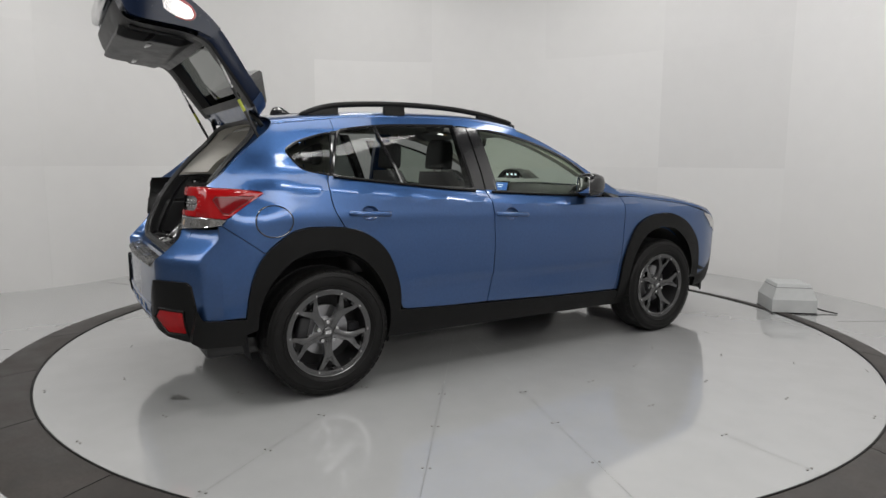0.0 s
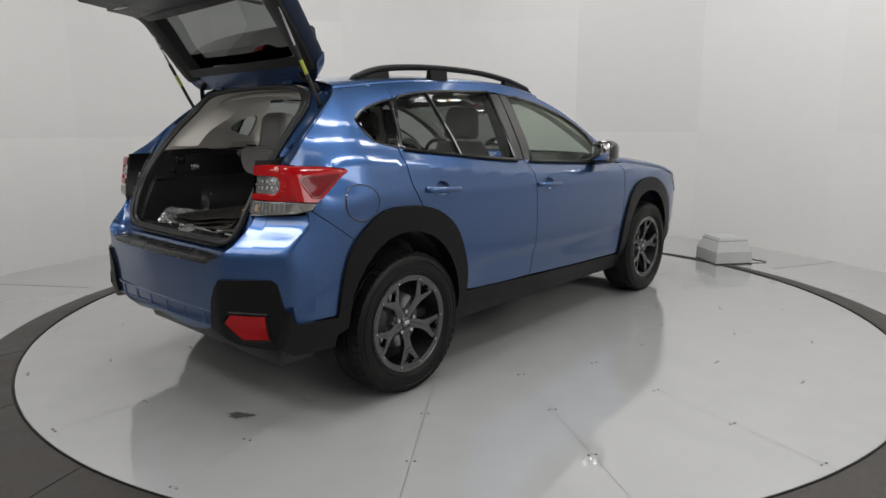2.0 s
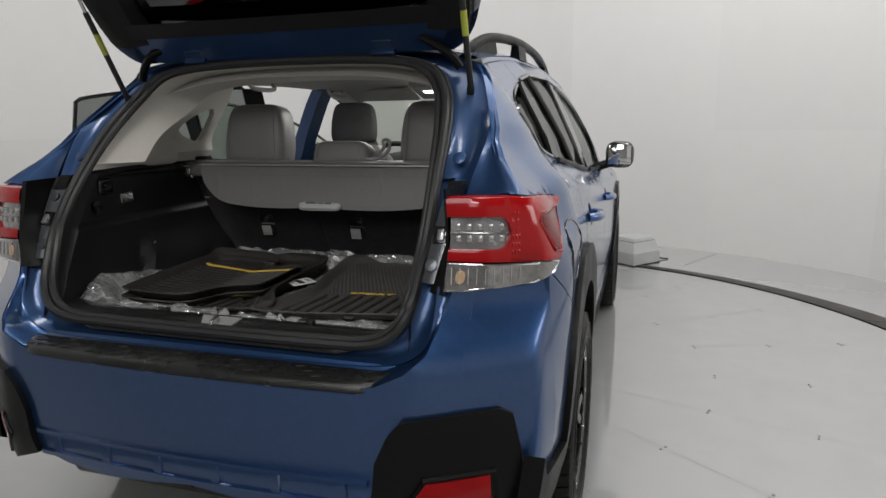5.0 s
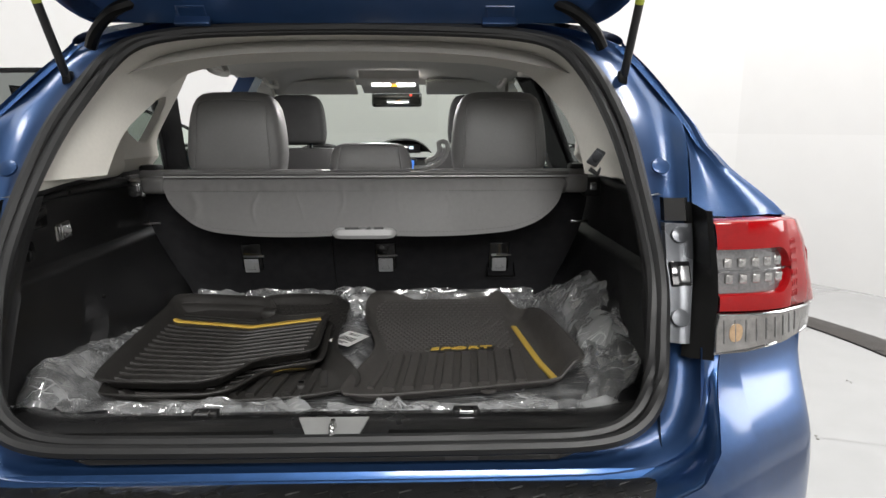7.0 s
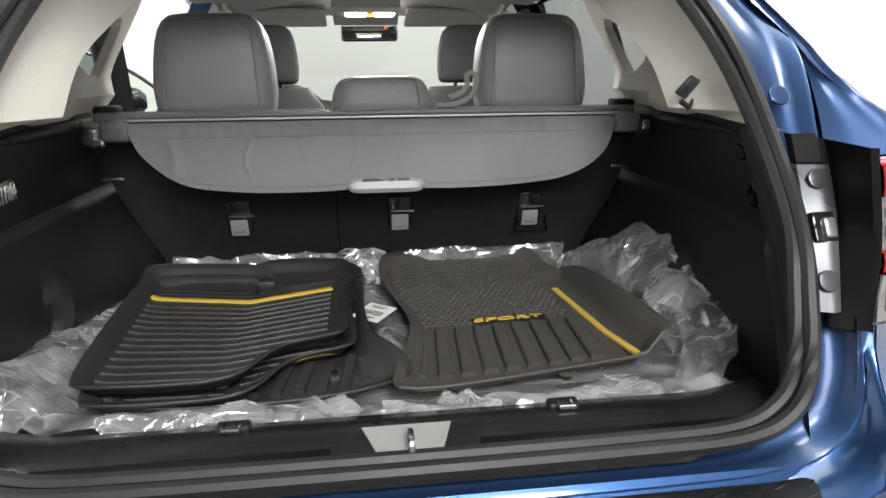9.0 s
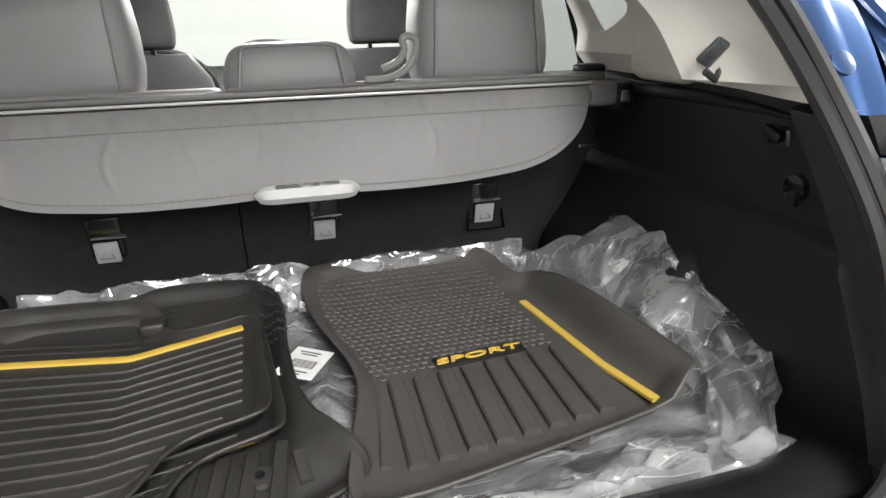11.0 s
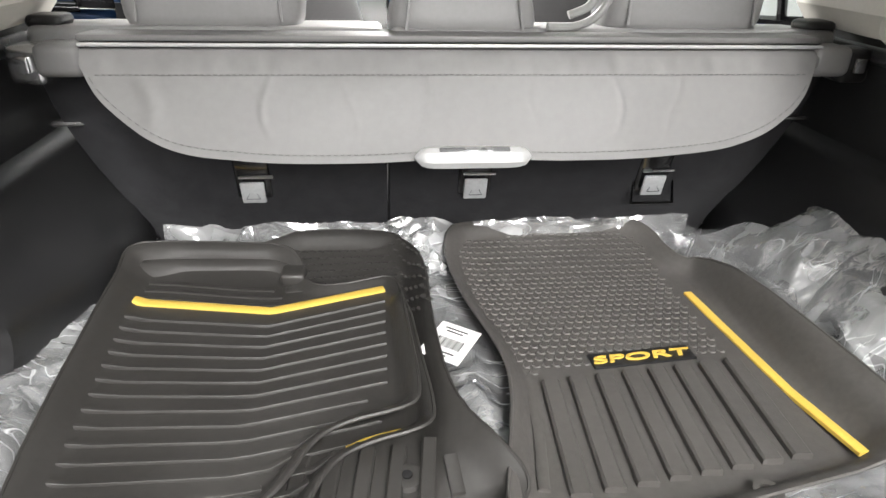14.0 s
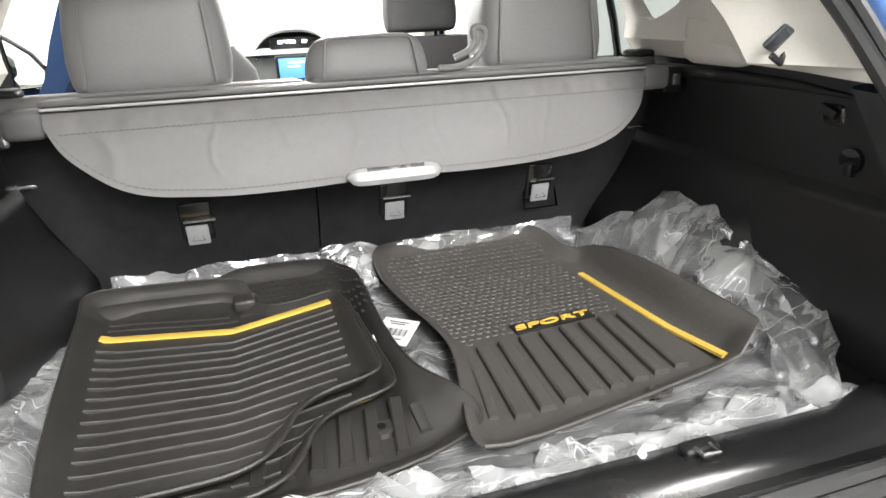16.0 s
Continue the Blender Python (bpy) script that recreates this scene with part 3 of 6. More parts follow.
ARCH_FIN = [(2.31, .28), (2.315, .42), (2.36, .60), (2.455, .735), (2.57, .79), (2.68, .80), (2.80, .775), (2.93, .68), (3.02, .54), (3.045, .40)]
DLO_TOP = [(-.16, 1.335), (-.06, 1.388), (.14, 1.441), (.33, 1.472), (.55, 1.489), (.95, 1.499), (1.08, 1.492), (1.38, 1.448), (1.65, 1.372), (1.87, 1.272), (2.03, 1.15), (2.12, 1.07)]
DLO_BOT = [(2.10, 1.03), (1.94, 1.04), (1.56, 1.064), (1.0, 1.107), (.68, 1.131), (.5, 1.145), (.31, 1.162), (.1, 1.195), (-.05, 1.222), (-.095, 1.242)]
REAR_GAP = [(.055, 1.20), (.03, 1.13), (.047, 1.018), (.10, .922)]
B_GAP = [(1.092, 1.105), (1.095, 1.0), (1.10, .86), (1.10, .72), (1.085, .52), (1.06, .405)]
F_GAP = [(2.275, 1.03), (2.25, .85), (2.23, .6), (2.205, .40), (2.19, .365)]


def smooth_open(P, n=4):
    return [tuple(p) for p in spline(P, n)]


def body_panel(name, P, sign, parent, material=None, off=0.0, thick=.022, cell=.035, label="", gap=.0028, on=None, hole=None):
    P = inset([np.array(p) for p in P], gap)
    return part(name, sheet(P, (on or on_side)(sign, off), cell, thick, hole), material or PAINT, parent, label, sharp=28)


top = smooth_open(DLO_TOP)
bot = smooth_open(DLO_BOT)


def between(P, lo, hi):
    return [p for p in P if lo <= p[0] <= hi]


def side_parts(sign):
    """All panels of one flank."""
    # rear quarter
    arch = smooth_open(ARCH_R)
    P = smooth_open(REAR_GAP) + [p for p in arch if -.325 <= p[0] <= .09 and p[1] > .6]
    P += [(-.335, .808), (-.536, .957), (-.517, .988), (-.40, 1.068), (-.322, 1.112), (-.335, 1.122), (-.45, 1.135), (-.56, 1.142), (-.588, 1.15)]
    P += [(-.50, 1.215), (-.40, 1.30), (-.29, 1.39), (-.215, 1.45), (-.2, ROOFEDGE(-.2))] + [(y, ROOFEDGE(y)) for y in (-.1, 0, .07, .145)]
    P += [(.145, 1.443)] + between(top, -.155, .14)[::-1] + [(-.16, 1.333)] + [(-.14, 1.29)] + between(bot, -.1, .05)[::-1]
    body_panel("quarter_panel", P, sign, car)
    # bumper flank
    P = [(-.335, .808), (-.372, .745), (-.405, .685), (-.43, .58), (-.442, .49), (-.55, .49), (-.55, .957), (-.538, .957)]
    body_panel("bumper_flank", P, sign, car, gap=.0008)
    # painted roof side above the windows
    P = [(y, ROOFEDGE(y)) for y in np.linspace(.145, 2.30, 40)] + [(2.28, 1.035), (2.13, 1.068)] + between(top, .15, 2.11)[::-1] + [(.145, 1.443)]
    body_panel("roof_side", P, sign, car, gap=.001)
    # fender
    fa = smooth_open(ARCH_F)
    P = [(2.28, 1.03)] + smooth_open(F_GAP)[1:] + [p for p in fa if p[1] > .36] + [(3.30, .42), (3.44, .56), (3.47, .70), (3.42, .79), (3.30, .865), (2.95, .96), (2.6, 1.005), (2.4, 1.03)]
    body_panel("front_fender", P, sign, car)
    P = [(3.145, .36), (3.14, .47), (3.30, .42), (3.44, .56), (3.48, .68), (3.53, .66), (3.54, .5), (3.53, .32), (3.16, .28)]
    body_panel("front_bumper_corner", P, sign, car, CLAD)
    P = [(3.18, .885), (3.30, .862), (3.42, .79), (3.47, .73), (3.44, .71), (3.32, .76)]
    body_panel("headlight", P, sign, car, CLEARLENS, .006, label="clear headlight lens")
    # black cladding: arches and sill
    for name, out, inn in (("rear_arch_cladding", ARCH_R, ARCH_RIN), ("front_arch_cladding", ARCH_F, ARCH_FIN)):
        body_panel(name, smooth_open(out) + smooth_open(inn)[::-1], sign, car, CLAD, .016, .07, .03, gap=.0)
    P = [(.375, .265), (.40, .415), (.43, .428), (.47, .425), (1.05, .396), (2.19, .358), (2.22, .352), (2.33, .30), (2.33, .245)]
    body_panel("sill_cladding", P, sign, car, CLAD, .012, .05, .04, gap=.0)
    # dark wheel-house liner behind each arch
    for yc, rr in ((0.0, .40), (2.68, .395)):
        prof = [(rr + .02, sign * .80), (rr + .02, sign * .45)]
        b = loft([[(x, yc + r * math.cos(a), .37 + r * math.sin(a)) for r, x in prof + [(.05, sign * .45)]] for a in np.linspace(-.35, math.pi + .35, 28)])
        part("wheel_liner", b, CARPET, car)
    # quarter glass and its black surround
    q = between(top, -.155, .135)
    P = [(.125, 1.432)] + q[::-1] + [(-.16, 1.333), (-.14, 1.29)] + between(bot, -.1, .06)[::-1] + [(.07, 1.20)]
    body_panel("quarter_window", inset(chaikin(P, 1), .004), sign, car, GLASS_Q, -.012, .004, .05, "dark tinted quarter window", .0)
    b = tube([(sign * (side_x(y, z) - .004), y, z) for y, z in chaikin(P, 1)], .008, 6, True)
    part("window_seal", b, GLOSSBLACK, car)
    # roof rail
    base = [(-.02, 1.525), (.10, 1.575), (.25, 1.602), (.55, 1.617), (.9, 1.612), (1.2, 1.585), (1.40, 1.548), (1.47, 1.528)]
    xs = curve([(-.02, .50), (.3, .545), (.9, .565), (1.47, .545)])
    path = spline([(sign * xs(y), y, z) for y, z in base], 6)
    rail = part("roof_rail", tube(path, lambda t: .019 if .04 < t < .96 else .010, 10, flat=.9), CLAD, car, "black roof rail")
    rail_z = curve(base)
    for ya, yb in ((-.03, .21), (.50, .63), (1.18, 1.49)):
        rows = []
        for y in np.linspace(ya, yb, 9):
            zt = rail_z(y) - .004
            zb = min(ROOFEDGE(y) + .010, zt - .004)
            xm = sign * xs(y)
            rows.append([(xm - sign * .020, y, zb), (xm - sign * .012, y, zt), (xm + sign * .012, y, zt), (xm + sign * .020, y, zb)])
        part("rail_foot", loft(rows, True, False, True), CLAD, rail)


def make_door(name, sign, which, hinge=None, swing=0.0):
    """A door with skin, window, frame, handle and inner lining; hinge and swing open it."""
    if which == "rear":
        skin = smooth_open(REAR_GAP)[::-1] + [(.5, 1.143), (.8, 1.12), (1.088, 1.10)] + smooth_open(B_GAP)[1:]
        a = smooth_open(ARCH_R)
        skin += [(.8, .408), (.5, .424), (.462, .432), (.445, .46)] + [p for p in a if p[0] > .10 and p[1] > .47]
        y0, y1 = .14, 1.085
        lo, hi = .055, 1.09
        pillar = [(1.09, 1.10), (1.045, 1.49), (.955, 1.495), (1.01, 1.108)]
        glass = [(.16, 1.435)] + between(top, .17, .95) + [(.955, 1.49), (1.005, 1.112)] + between(bot, .1, 1.0) + [(.08, 1.21)]
        handle = (.25, .993)
    else:
        skin = smooth_open(B_GAP)[::-1] + [(1.4, 1.078), (1.7, 1.055), (2.0, 1.037), (2.278, 1.027)] + smooth_open(F_GAP)[1:] + [(1.6, .38)]
        pillar = [(1.10, 1.10), (1.055, 1.49), (1.14, 1.484), (1.19, 1.094)]
        glass = [(1.135, 1.478)] + between(top, 1.15, 2.02) + [(2.05, 1.10), (2.03, 1.045), (1.95, 1.043)] + between(bot, 1.2, 1.9) + [(1.18, 1.094)]
        handle = (1.235, .951)
    hy, hz = handle
    cup_edge = [(hy + .0535 * math.cos(t), hz + .0405 * math.sin(t)) for t in np.linspace(0, math.tau, 25)[:-1]]
    door = body_panel(name, skin, sign, car, PAINT, 0, .012, .022, "blue painted %s door" % which, hole=cup_edge)
    body_panel("pillar_cover", pillar, sign, door, GLOSSBLACK, -.004, .02, .05, "gloss black pillar cover", .001)
    body_panel("window", glass, sign, door, GLASS if which == "rear" else GLASS_F, -.014, .004, .05,
               "dark tinted window" if which == "rear" else "lightly tinted window", .0)
    part("window_seal", tube([(sign * (side_x(y, z) - .006), y, z) for y, z in glass], .010, 6, True), GLOSSBLACK, door)
    # chrome-free belt strip
    ys = np.linspace(min(g[0] for g in glass), max(g[0] for g in glass), 14)
    part("belt_strip", tube([(sign * (side_x(y, BELT(y) - .004) + .003), y, BELT(y) + .003) for y in ys], .008, 6), CLAD, door)
    if which == "rear":
        part("divider_bar", tube([(sign * (side_x(y, z) - .006), y, z) for y, z in ((.40, 1.478), (.43, 1.36), (.47, 1.25), (.50, 1.148))], .011, 8), GLOSSBLACK, door)
    else:
        P = [(2.04, 1.13), (2.115, 1.075), (2.10, 1.035), (2.03, 1.042)]
        body_panel("mirror_sail", P, sign, door, CLAD, .002, .02, .05, gap=0)
    # handle: cup and grip
    hy, hz = handle
    hx = side_x(hy, hz)
    cup = loft([[(sign * (side_x(hy + r * .055 * math.cos(a), hz + r * .042 * math.sin(a)) + d), hy + r * .055 * math.cos(a), hz + r * .042 * math.sin(a))
                 for a in np.linspace(0, math.tau, 25)[:-1]] for r, d in ((1.0, -.001), (.92, -.010), (.65, -.024), (.05, -.028))], True)
    part("handle_cup", cup, PAINT_SHADE, door)
    grip = spline([(sign * (side_x(hy - .11, hz) - .002), hy - .115, hz + .004), (sign * (hx + .024), hy - .09, hz + .003), (sign * (hx + .034), hy - .02, hz),
                   (sign * (hx + .032), hy + .05, hz - .003), (sign * (hx + .022), hy + .10, hz - .006), (sign * (side_x(hy + .11, hz) - .002), hy + .118, hz - .008)], 6)
    part("handle", tube(grip, .0165, 10, flat=.9), PAINT, door, "body-coloured door handle")
    # inner lining
    P = inset([np.array(p) for p in skin], .03)
    part("lining", sheet(P, lambda y, z, d: (sign * (side_x(y, z) - .075 - .02 * math.exp(-((z - .85) / .06) ** 2) - d), y, z), .06, .02), BLACKTRIM, door)
    if which == "front":
        mx = side_x(1.9, 1.06) + .10
        rows = []
        for dy, sx, sz in ((-.075, .060, .056), (-.055, .078, .074), (.0, .08, .078), (.05, .07, .066), (.085, .04, .038)):
            rows.append([(sign * (mx + .03 + sx * np.sign(math.cos(a)) * abs(math.cos(a)) ** .6), 1.875 + dy, 1.125 + sz * np.sign(math.sin(a)) * abs(math.sin(a)) ** .6) for a in np.linspace(0, math.tau, 29)[:-1]])
        mir = part("mirror_housing", loft(rows, True, False, True), GLOSSBLACK, door, "gloss black door mirror")
        part("mirror_glass", rbox(.125, .004, .11, .02, 2, (sign * (mx + .03), 1.797, 1.127)), MIRRORM, mir)
        part("mirror_arm", rbox(.12, .07, .05, .02, 3, (sign * (mx - .07), 1.90, 1.06), (0, sign * -20, 0)), CLAD, mir)
    if hinge:
        door.matrix_basis = Matrix.Translation((hinge[0], hinge[1], 0)) @ pose(0, 0, 0, 0, 0, swing) @ Matrix.Translation((-hinge[0], -hinge[1], 0))
    return door


side_parts(1)
side_parts(-1)
make_door("rear_door", 1, "rear")
make_door("front_door", 1, "front")
make_door("rear_door", -1, "rear", (-.86, 1.085), -64)
make_door("front_door", -1, "front", (-.86, 2.25), -62)

# fuel flap
loop = [(-.282 + .0955 * math.cos(t), .970 + .080 * math.sin(t)) for t in np.linspace(0, math.tau, 49)[:-1]]
part("fuel_flap_gap", tube([(side_x(y, z) + .0002, y, z) for y, z in loop], .0038, 6, True), GLOSSBLACK, car)
part("fuel_flap", sheet(inset([np.array(p) for p in loop], .002), on_side(1, .0012), .03, .002), PAINT, car, "round fuel filler flap")

# roof, windscreen, bonnet, front face
rows = []
for y in np.linspace(-.2, 1.45, 24):
    ze, zc = ROOFEDGE(y), ROOFTOP(y)
    xe = side_x(y, ze)
    rows.append([(xe * math.sin(t), y, ze + (zc - ze) * (math.cos(t) ** .8 if abs(t) < 1.5707 else 0)) for t in np.linspace(-math.pi / 2, math.pi / 2, 33)])
part("roof", loft(rows), PAINT, car, "blue painted roof")
rows = []
for y in np.linspace(1.47, 2.40, 14):
    ze, zc = ROOFEDGE(y), ROOFTOP(y)
    xe = side_x(y, ze) - .035
    rows.append([(xe * math.sin(t), y + .06 * math.cos(t), ze + (zc - ze) * math.cos(t) ** .8 - .005) for t in np.linspace(-math.pi / 2, math.pi / 2, 25)])
part("windscreen", loft(rows), GLASS_W, car, "clear windscreen")
FEND = curve([(2.25, 1.035), (2.4, 1.03), (2.6, 1.005), (2.95, .96), (3.30, .865), (3.42, .79), (3.54, .70), (3.62, .55)])
rows = []
for y in np.linspace(2.27, 3.60, 20):
    ze = FEND(y)
    xe = max(side_x(min(y, 3.47), ze) - max(y - 3.47, 0) * 1.2, .3)
    rows.append([(xe * math.sin(t), y + .09 * math.cos(t) * (y > 3.2), ze + .075 * math.cos(t) ** .7 * (1 - max(y - 3.3, 0) * 3)) for t in np.linspace(-math.pi / 2, math.pi / 2, 25)])
part("bonnet", loft(rows), PAINT, car, "blue painted bonnet")
rows = []
for z in np.linspace(.2, .62, 8):
    rows.append([(.66 * math.sin(t), 3.50 + .14 * math.cos(t) ** .7 - .2 * (z < .3) * .3, z) for t in np.linspace(-math.pi / 2, math.pi / 2, 25)])
part("front_bumper", loft(rows), CLAD, car, "black front bumper")
rows = []
for y, h, w in ((-.03, .002, .004), (-.015, .036, .016), (.0, .056, .020), (.03, .062, .024), (.06, .048, .026), (.09, .024, .022), (.125, .003, .006)):
    z0 = ROOFTOP(y) - .004
    rows.append([(-w, y, z0), (-w * .8, y, z0 + h * .5), (-w * .3, y, z0 + h), (w * .3, y, z0 + h), (w * .8, y, z0 + h * .5), (w, y, z0)])
part("antenna_fin", loft(rows, True, False, True), GLOSSBLACK, car, "black roof antenna fin", sharp=60)
part("underbody", rbox(1.3, 3.9, .10, .03, 2, (0, 1.35, .28)), BLACKTRIM, car, "dark underbody")
part("firewall", rbox(1.4, .06, .60, .02, 2, (0, 2.42, .62)), BLACKTRIM, car)


# ---- rear end ----
YO = curve([(.74, -.735), (.79, -.72), (.9, -.68), (1.05, -.603), (1.18, -.51), (1.3, -.405), (1.4, -.305), (1.52, -.225)])
PLATE_L = curve([(.92, .562), (.947, .565), (1.131, .588), (1.17, .594)])
PLATE_R = curve([(.92, .594), (.947, .598), (1.131, .634), (1.17, .639)])
AMBERLENS = mat("amber_lens", (.50, .34, .2), .3, .4, 1.0, .03, grain=.3, scale=240, wear=.05)
LAMP_PLAN = spline([(.634, -.682), (.70, -.674), (.756, -.654), (.792, -.620), (.814, -.565), (.829, -.48), (.836, -.40), (.838, -.32), (.84, -.26)], 8)
LAMP_U = np.r_[0, np.cumsum([np.hypot(*(q - p)) for p, q in zip(LAMP_PLAN, LAMP_PLAN[1:])])]
LAMP_X, LAMP_Y = np.array([p[0] for p in LAMP_PLAN]), np.array([p[1] for p in LAMP_PLAN])


def uy(y):
    """Length along the lamp's plan at which it reaches y."""
    return float(np.interp(y, LAMP_Y, LAMP_U))


def on_lamp(s, off):
    """The lamp's outer face: round the rear corner, u along its plan, z up."""
    def place(u, z, d):
        k = max(u, 0.0)
        x, y = float(np.interp(k, LAMP_U, LAMP_X)) + min(u, 0.0), float(np.interp(k, LAMP_U, LAMP_Y))
        e = .006
        dx, dy = (float(np.interp(k + e, LAMP_U, v) - np.interp(max(k - e, 0), LAMP_U, v)) for v in (LAMP_X, LAMP_Y))
        n = math.hypot(dx, dy)
        w = sm((k - .15) / .08)
        x = x * (1 - w) + w * (side_x(y, z) + .002) - .10 * max(z - 1.06, 0) * (1 - w)
        y += .16 * (z - .938) * (1 - w)
        r = off - d
        return (s * (x + dy / n * r), y - dx / n * r, z)
    return place


def mirror_out(P):
    return P + [(-x, z) for x, z in P[::-1] if abs(x) > 1e-6]


P = mirror_out([(0, .43), (.13, .415), (.26, .405), (.40, .418), (.487, .445), (.50, .50), (.507, .568), (.535, .63), (.571, .672), (.69, .677), (.69, .80),
               (.69, .931), (.645, .934), (.63, .87), (.612, .81), (.57, .775), (.50, .742), (0, .742)])
part("rear_bumper", sheet(inset([np.array(p) for p in P], .001), on_rear(), .03, .03), PAINT, car, "blue painted rear bumper", sharp=30)
for s in (1, -1):
    rows = []
    for z in np.linspace(.48, .94, 20):
        p0, p1 = np.array((.688, rear_y(.688, z))), np.array((side_x(-.548, z), -.548))
        t0 = np.array((1.0, (rear_y(.69, z) - rear_y(.67, z)) / .02))
        t1 = np.array(((side_x(-.53, z) - side_x(-.548, z)) / .018, 1.0))
        k = np.linalg.solve(np.array((t0, t1)).T, p1 - p0)
        m = p0 + t0 * min(max(k[0], .03), .16)
        row = []
        for t in np.linspace(0, 1, 17):
            w = 6.0 * 2 * t * (1 - t)
            q = (p0 * (1 - t) ** 2 + m * w + p1 * t * t) / ((1 - t) ** 2 + w + t * t)
            row.append((s * q[0], q[1], z + max(z - .87, 0) / .07 * (-.008 + .024 * t)))
        rows.append(row)
    part("bumper_round", loft(rows), PAINT, car, "blue painted rounded bumper corner", sharp=60)
# lower moulding: raised frame with shallow rectangular pockets
for z, h in ((.512, .010), (.447, .012)):
    part("bumper_moulding", loft([[(x, rear_y(x, zz) - o, zz) for zz, o in ((z - h, -.004), (z - h * .6, .007), (z + h * .4, .007), (z + h * .9, -.004))] for x in np.linspace(-.485, .485, 33)]), PAINT, car, "raised bumper moulding")
for x in (-.42, -.25, -.085, .085, .25, .42):
    part("moulding_rib", loft([[(x + dx, rear_y(x, zz) - o, zz) for dx, o in ((-.016, -.004), (-.011, .005), (.011, .005), (.016, -.004))] for zz in (.445, .48, .515)]), PAINT, car)
for s in (1, -1):
    P = [(.487, .445), (.50, .50), (.507, .568), (.535, .63), (.571, .672), (.68, .677), (.765, .678), (.79, .66), (.81, .56), (.815, .50), (.815, .36), (.72, .372), (.632, .386), (.572, .415)]
    P = [(s * x, z) for x, z in P]
    corner = part("bumper_corner", sheet(P, on_rear(.016), .03, .05), CLAD, car, "black plastic bumper corner", sharp=30)
    P = [(-.70, .385), (-.675, .555), (-.655, .51), (-.64, .492), (-.44, .482), (-.43, .46), (-.445, .40), (-.45, .345), (-.65, .35)]
    part("bumper_corner_side", sheet(P, on_side(s, .016), .03, .05), CLAD, corner)
    P = [(s * x, z) for x, z in ((.590, .487), (.617, .527), (.750, .524), (.752, .414), (.652, .411))]
    part("reflector", sheet(inset([np.array(p) for p in P], .004), on_rear(.019), .02, .02), REFLECTRED, corner, "red rear reflector")
    part("reflector_frame", tube([on_rear(.018)(x, z, 0) for x, z in inset([np.array(p) for p in P], -.008)], .006, 6, True), CLAD, corner)
    # tail light: red frame round a clear cluster, clear lower strip, wrapping on to the flank
    lamp = thing("tail_light", "", "")
    lamp.parent = car
    lo_u, lo_z = zip((0.0, 1.004), (.06, 1.003), (.12, 1.002), (uy(-.60), .999), (uy(-.517), .990), (uy(-.40), 1.062), (uy(-.322), 1.112))
    up_u, up_z = zip((0.0, 1.145), (.014, 1.147), (.06, 1.148), (uy(-.63), 1.147), (uy(-.56), 1.143), (uy(-.45), 1.136), (uy(-.335), 1.121), (uy(-.322), 1.115))
    face = on_lamp(s, .008)

    def lens_row(u, marks):
        return [face(u, z, dp) for z, dp in marks]
    bands = [[], [], []]
    for u in np.r_[np.linspace(.002, .115, 12)[:-1], np.linspace(.115, .1425, 9)]:
        k = .035 * (1 - math.sqrt(max(1 - (max(u - .115, 0) / .0275) ** 2, 0)))
        zl, zu, hb, ht = np.interp(u, lo_u, lo_z), np.interp(u, up_u, up_z), 1.031 + k, 1.103 - k
        bands[0].append(lens_row(u, ((zl, .045), (zl, .004), (zl + .002, 0), ((zl + hb) / 2, -.002), (hb - .001, 0), (hb, .003), (hb, .016))))
        bands[1].append(lens_row(u, ((ht, .016), (ht, .003), (ht + .001, 0), ((zu + ht) / 2, -.002), (zu - .002, 0), (zu, .004), (zu, .045))))
    for u in np.linspace(.1425, uy(-.324), 30):
        zl, zu = np.interp(u, lo_u, lo_z), np.interp(u, up_u, up_z)
        bands[2].append(lens_row(u, [(zl, .04), (zl, .003)] + [(zl + (zu - zl) * f, -.002 * math.sin(f * 3.14)) for f in (.02, .25, .5, .75, .98)] + [(zu, .003), (zu, .04)]))
    part("red_lens", join(*[loft(q) for q in bands]), REDLENS, lamp, "bright red lens", sharp=50)
    inlay = [(uy(-.375), 1.098), (uy(-.41), 1.072), (uy(-.505), 1.018), (uy(-.53), 1.022), (uy(-.565), 1.085), (uy(-.55), 1.098)]
    part("inlay_gap", sheet(inset([np.array(p) for p in inlay], -.0035), on_lamp(s, .0105), .014, .004), REDGAP, lamp)
    part("inlay_border", tube([on_lamp(s, .0095)(*p, 0) for p in inset([np.array(p) for p in inlay], -.009)], .0032, 6, True), REDLENS, lamp, "raised red lens border")
    for r_ in range(6):
        for k in range(3):
            p0 = Vector(on_lamp(s, .008)(.1455 + .0075 * k, 1.024 + .017 * r_, 0))
            part("lens_prism", rbox(.006, .006, .013, .002, 1, p0, (0, 0, s * 40)), REDLENS, lamp)
    part("lens_inlay", sheet(inset([np.array(p) for p in inlay], .001), on_lamp(s, .0115), .014, .006), REDDARK, lamp, "deeper red lens inlay")
    clear = [(-.006, .935), (.05, .938), (.10, .944), (uy(-.60), .950), (uy(-.54), .962), (uy(-.517), .987), (uy(-.60), .997), (.12, 1.0), (.06, 1.001), (.0, 1.002)]
    part("clear_lens", sheet(inset([np.array(p) for p in clear], .001), on_lamp(s, .005), .014, .045), LOWERLENS, lamp, "clear lower lens", sharp=50)
    part("clear_rim", tube([on_lamp(s, .005)(*p, 0) for p in inset([np.array(p) for p in clear], .003)], .0028, 6, True), CHROME, lamp)
    P = chaikin([(.020, .955), (.042, .956), (.044, .985), (.022, .984)], 2)
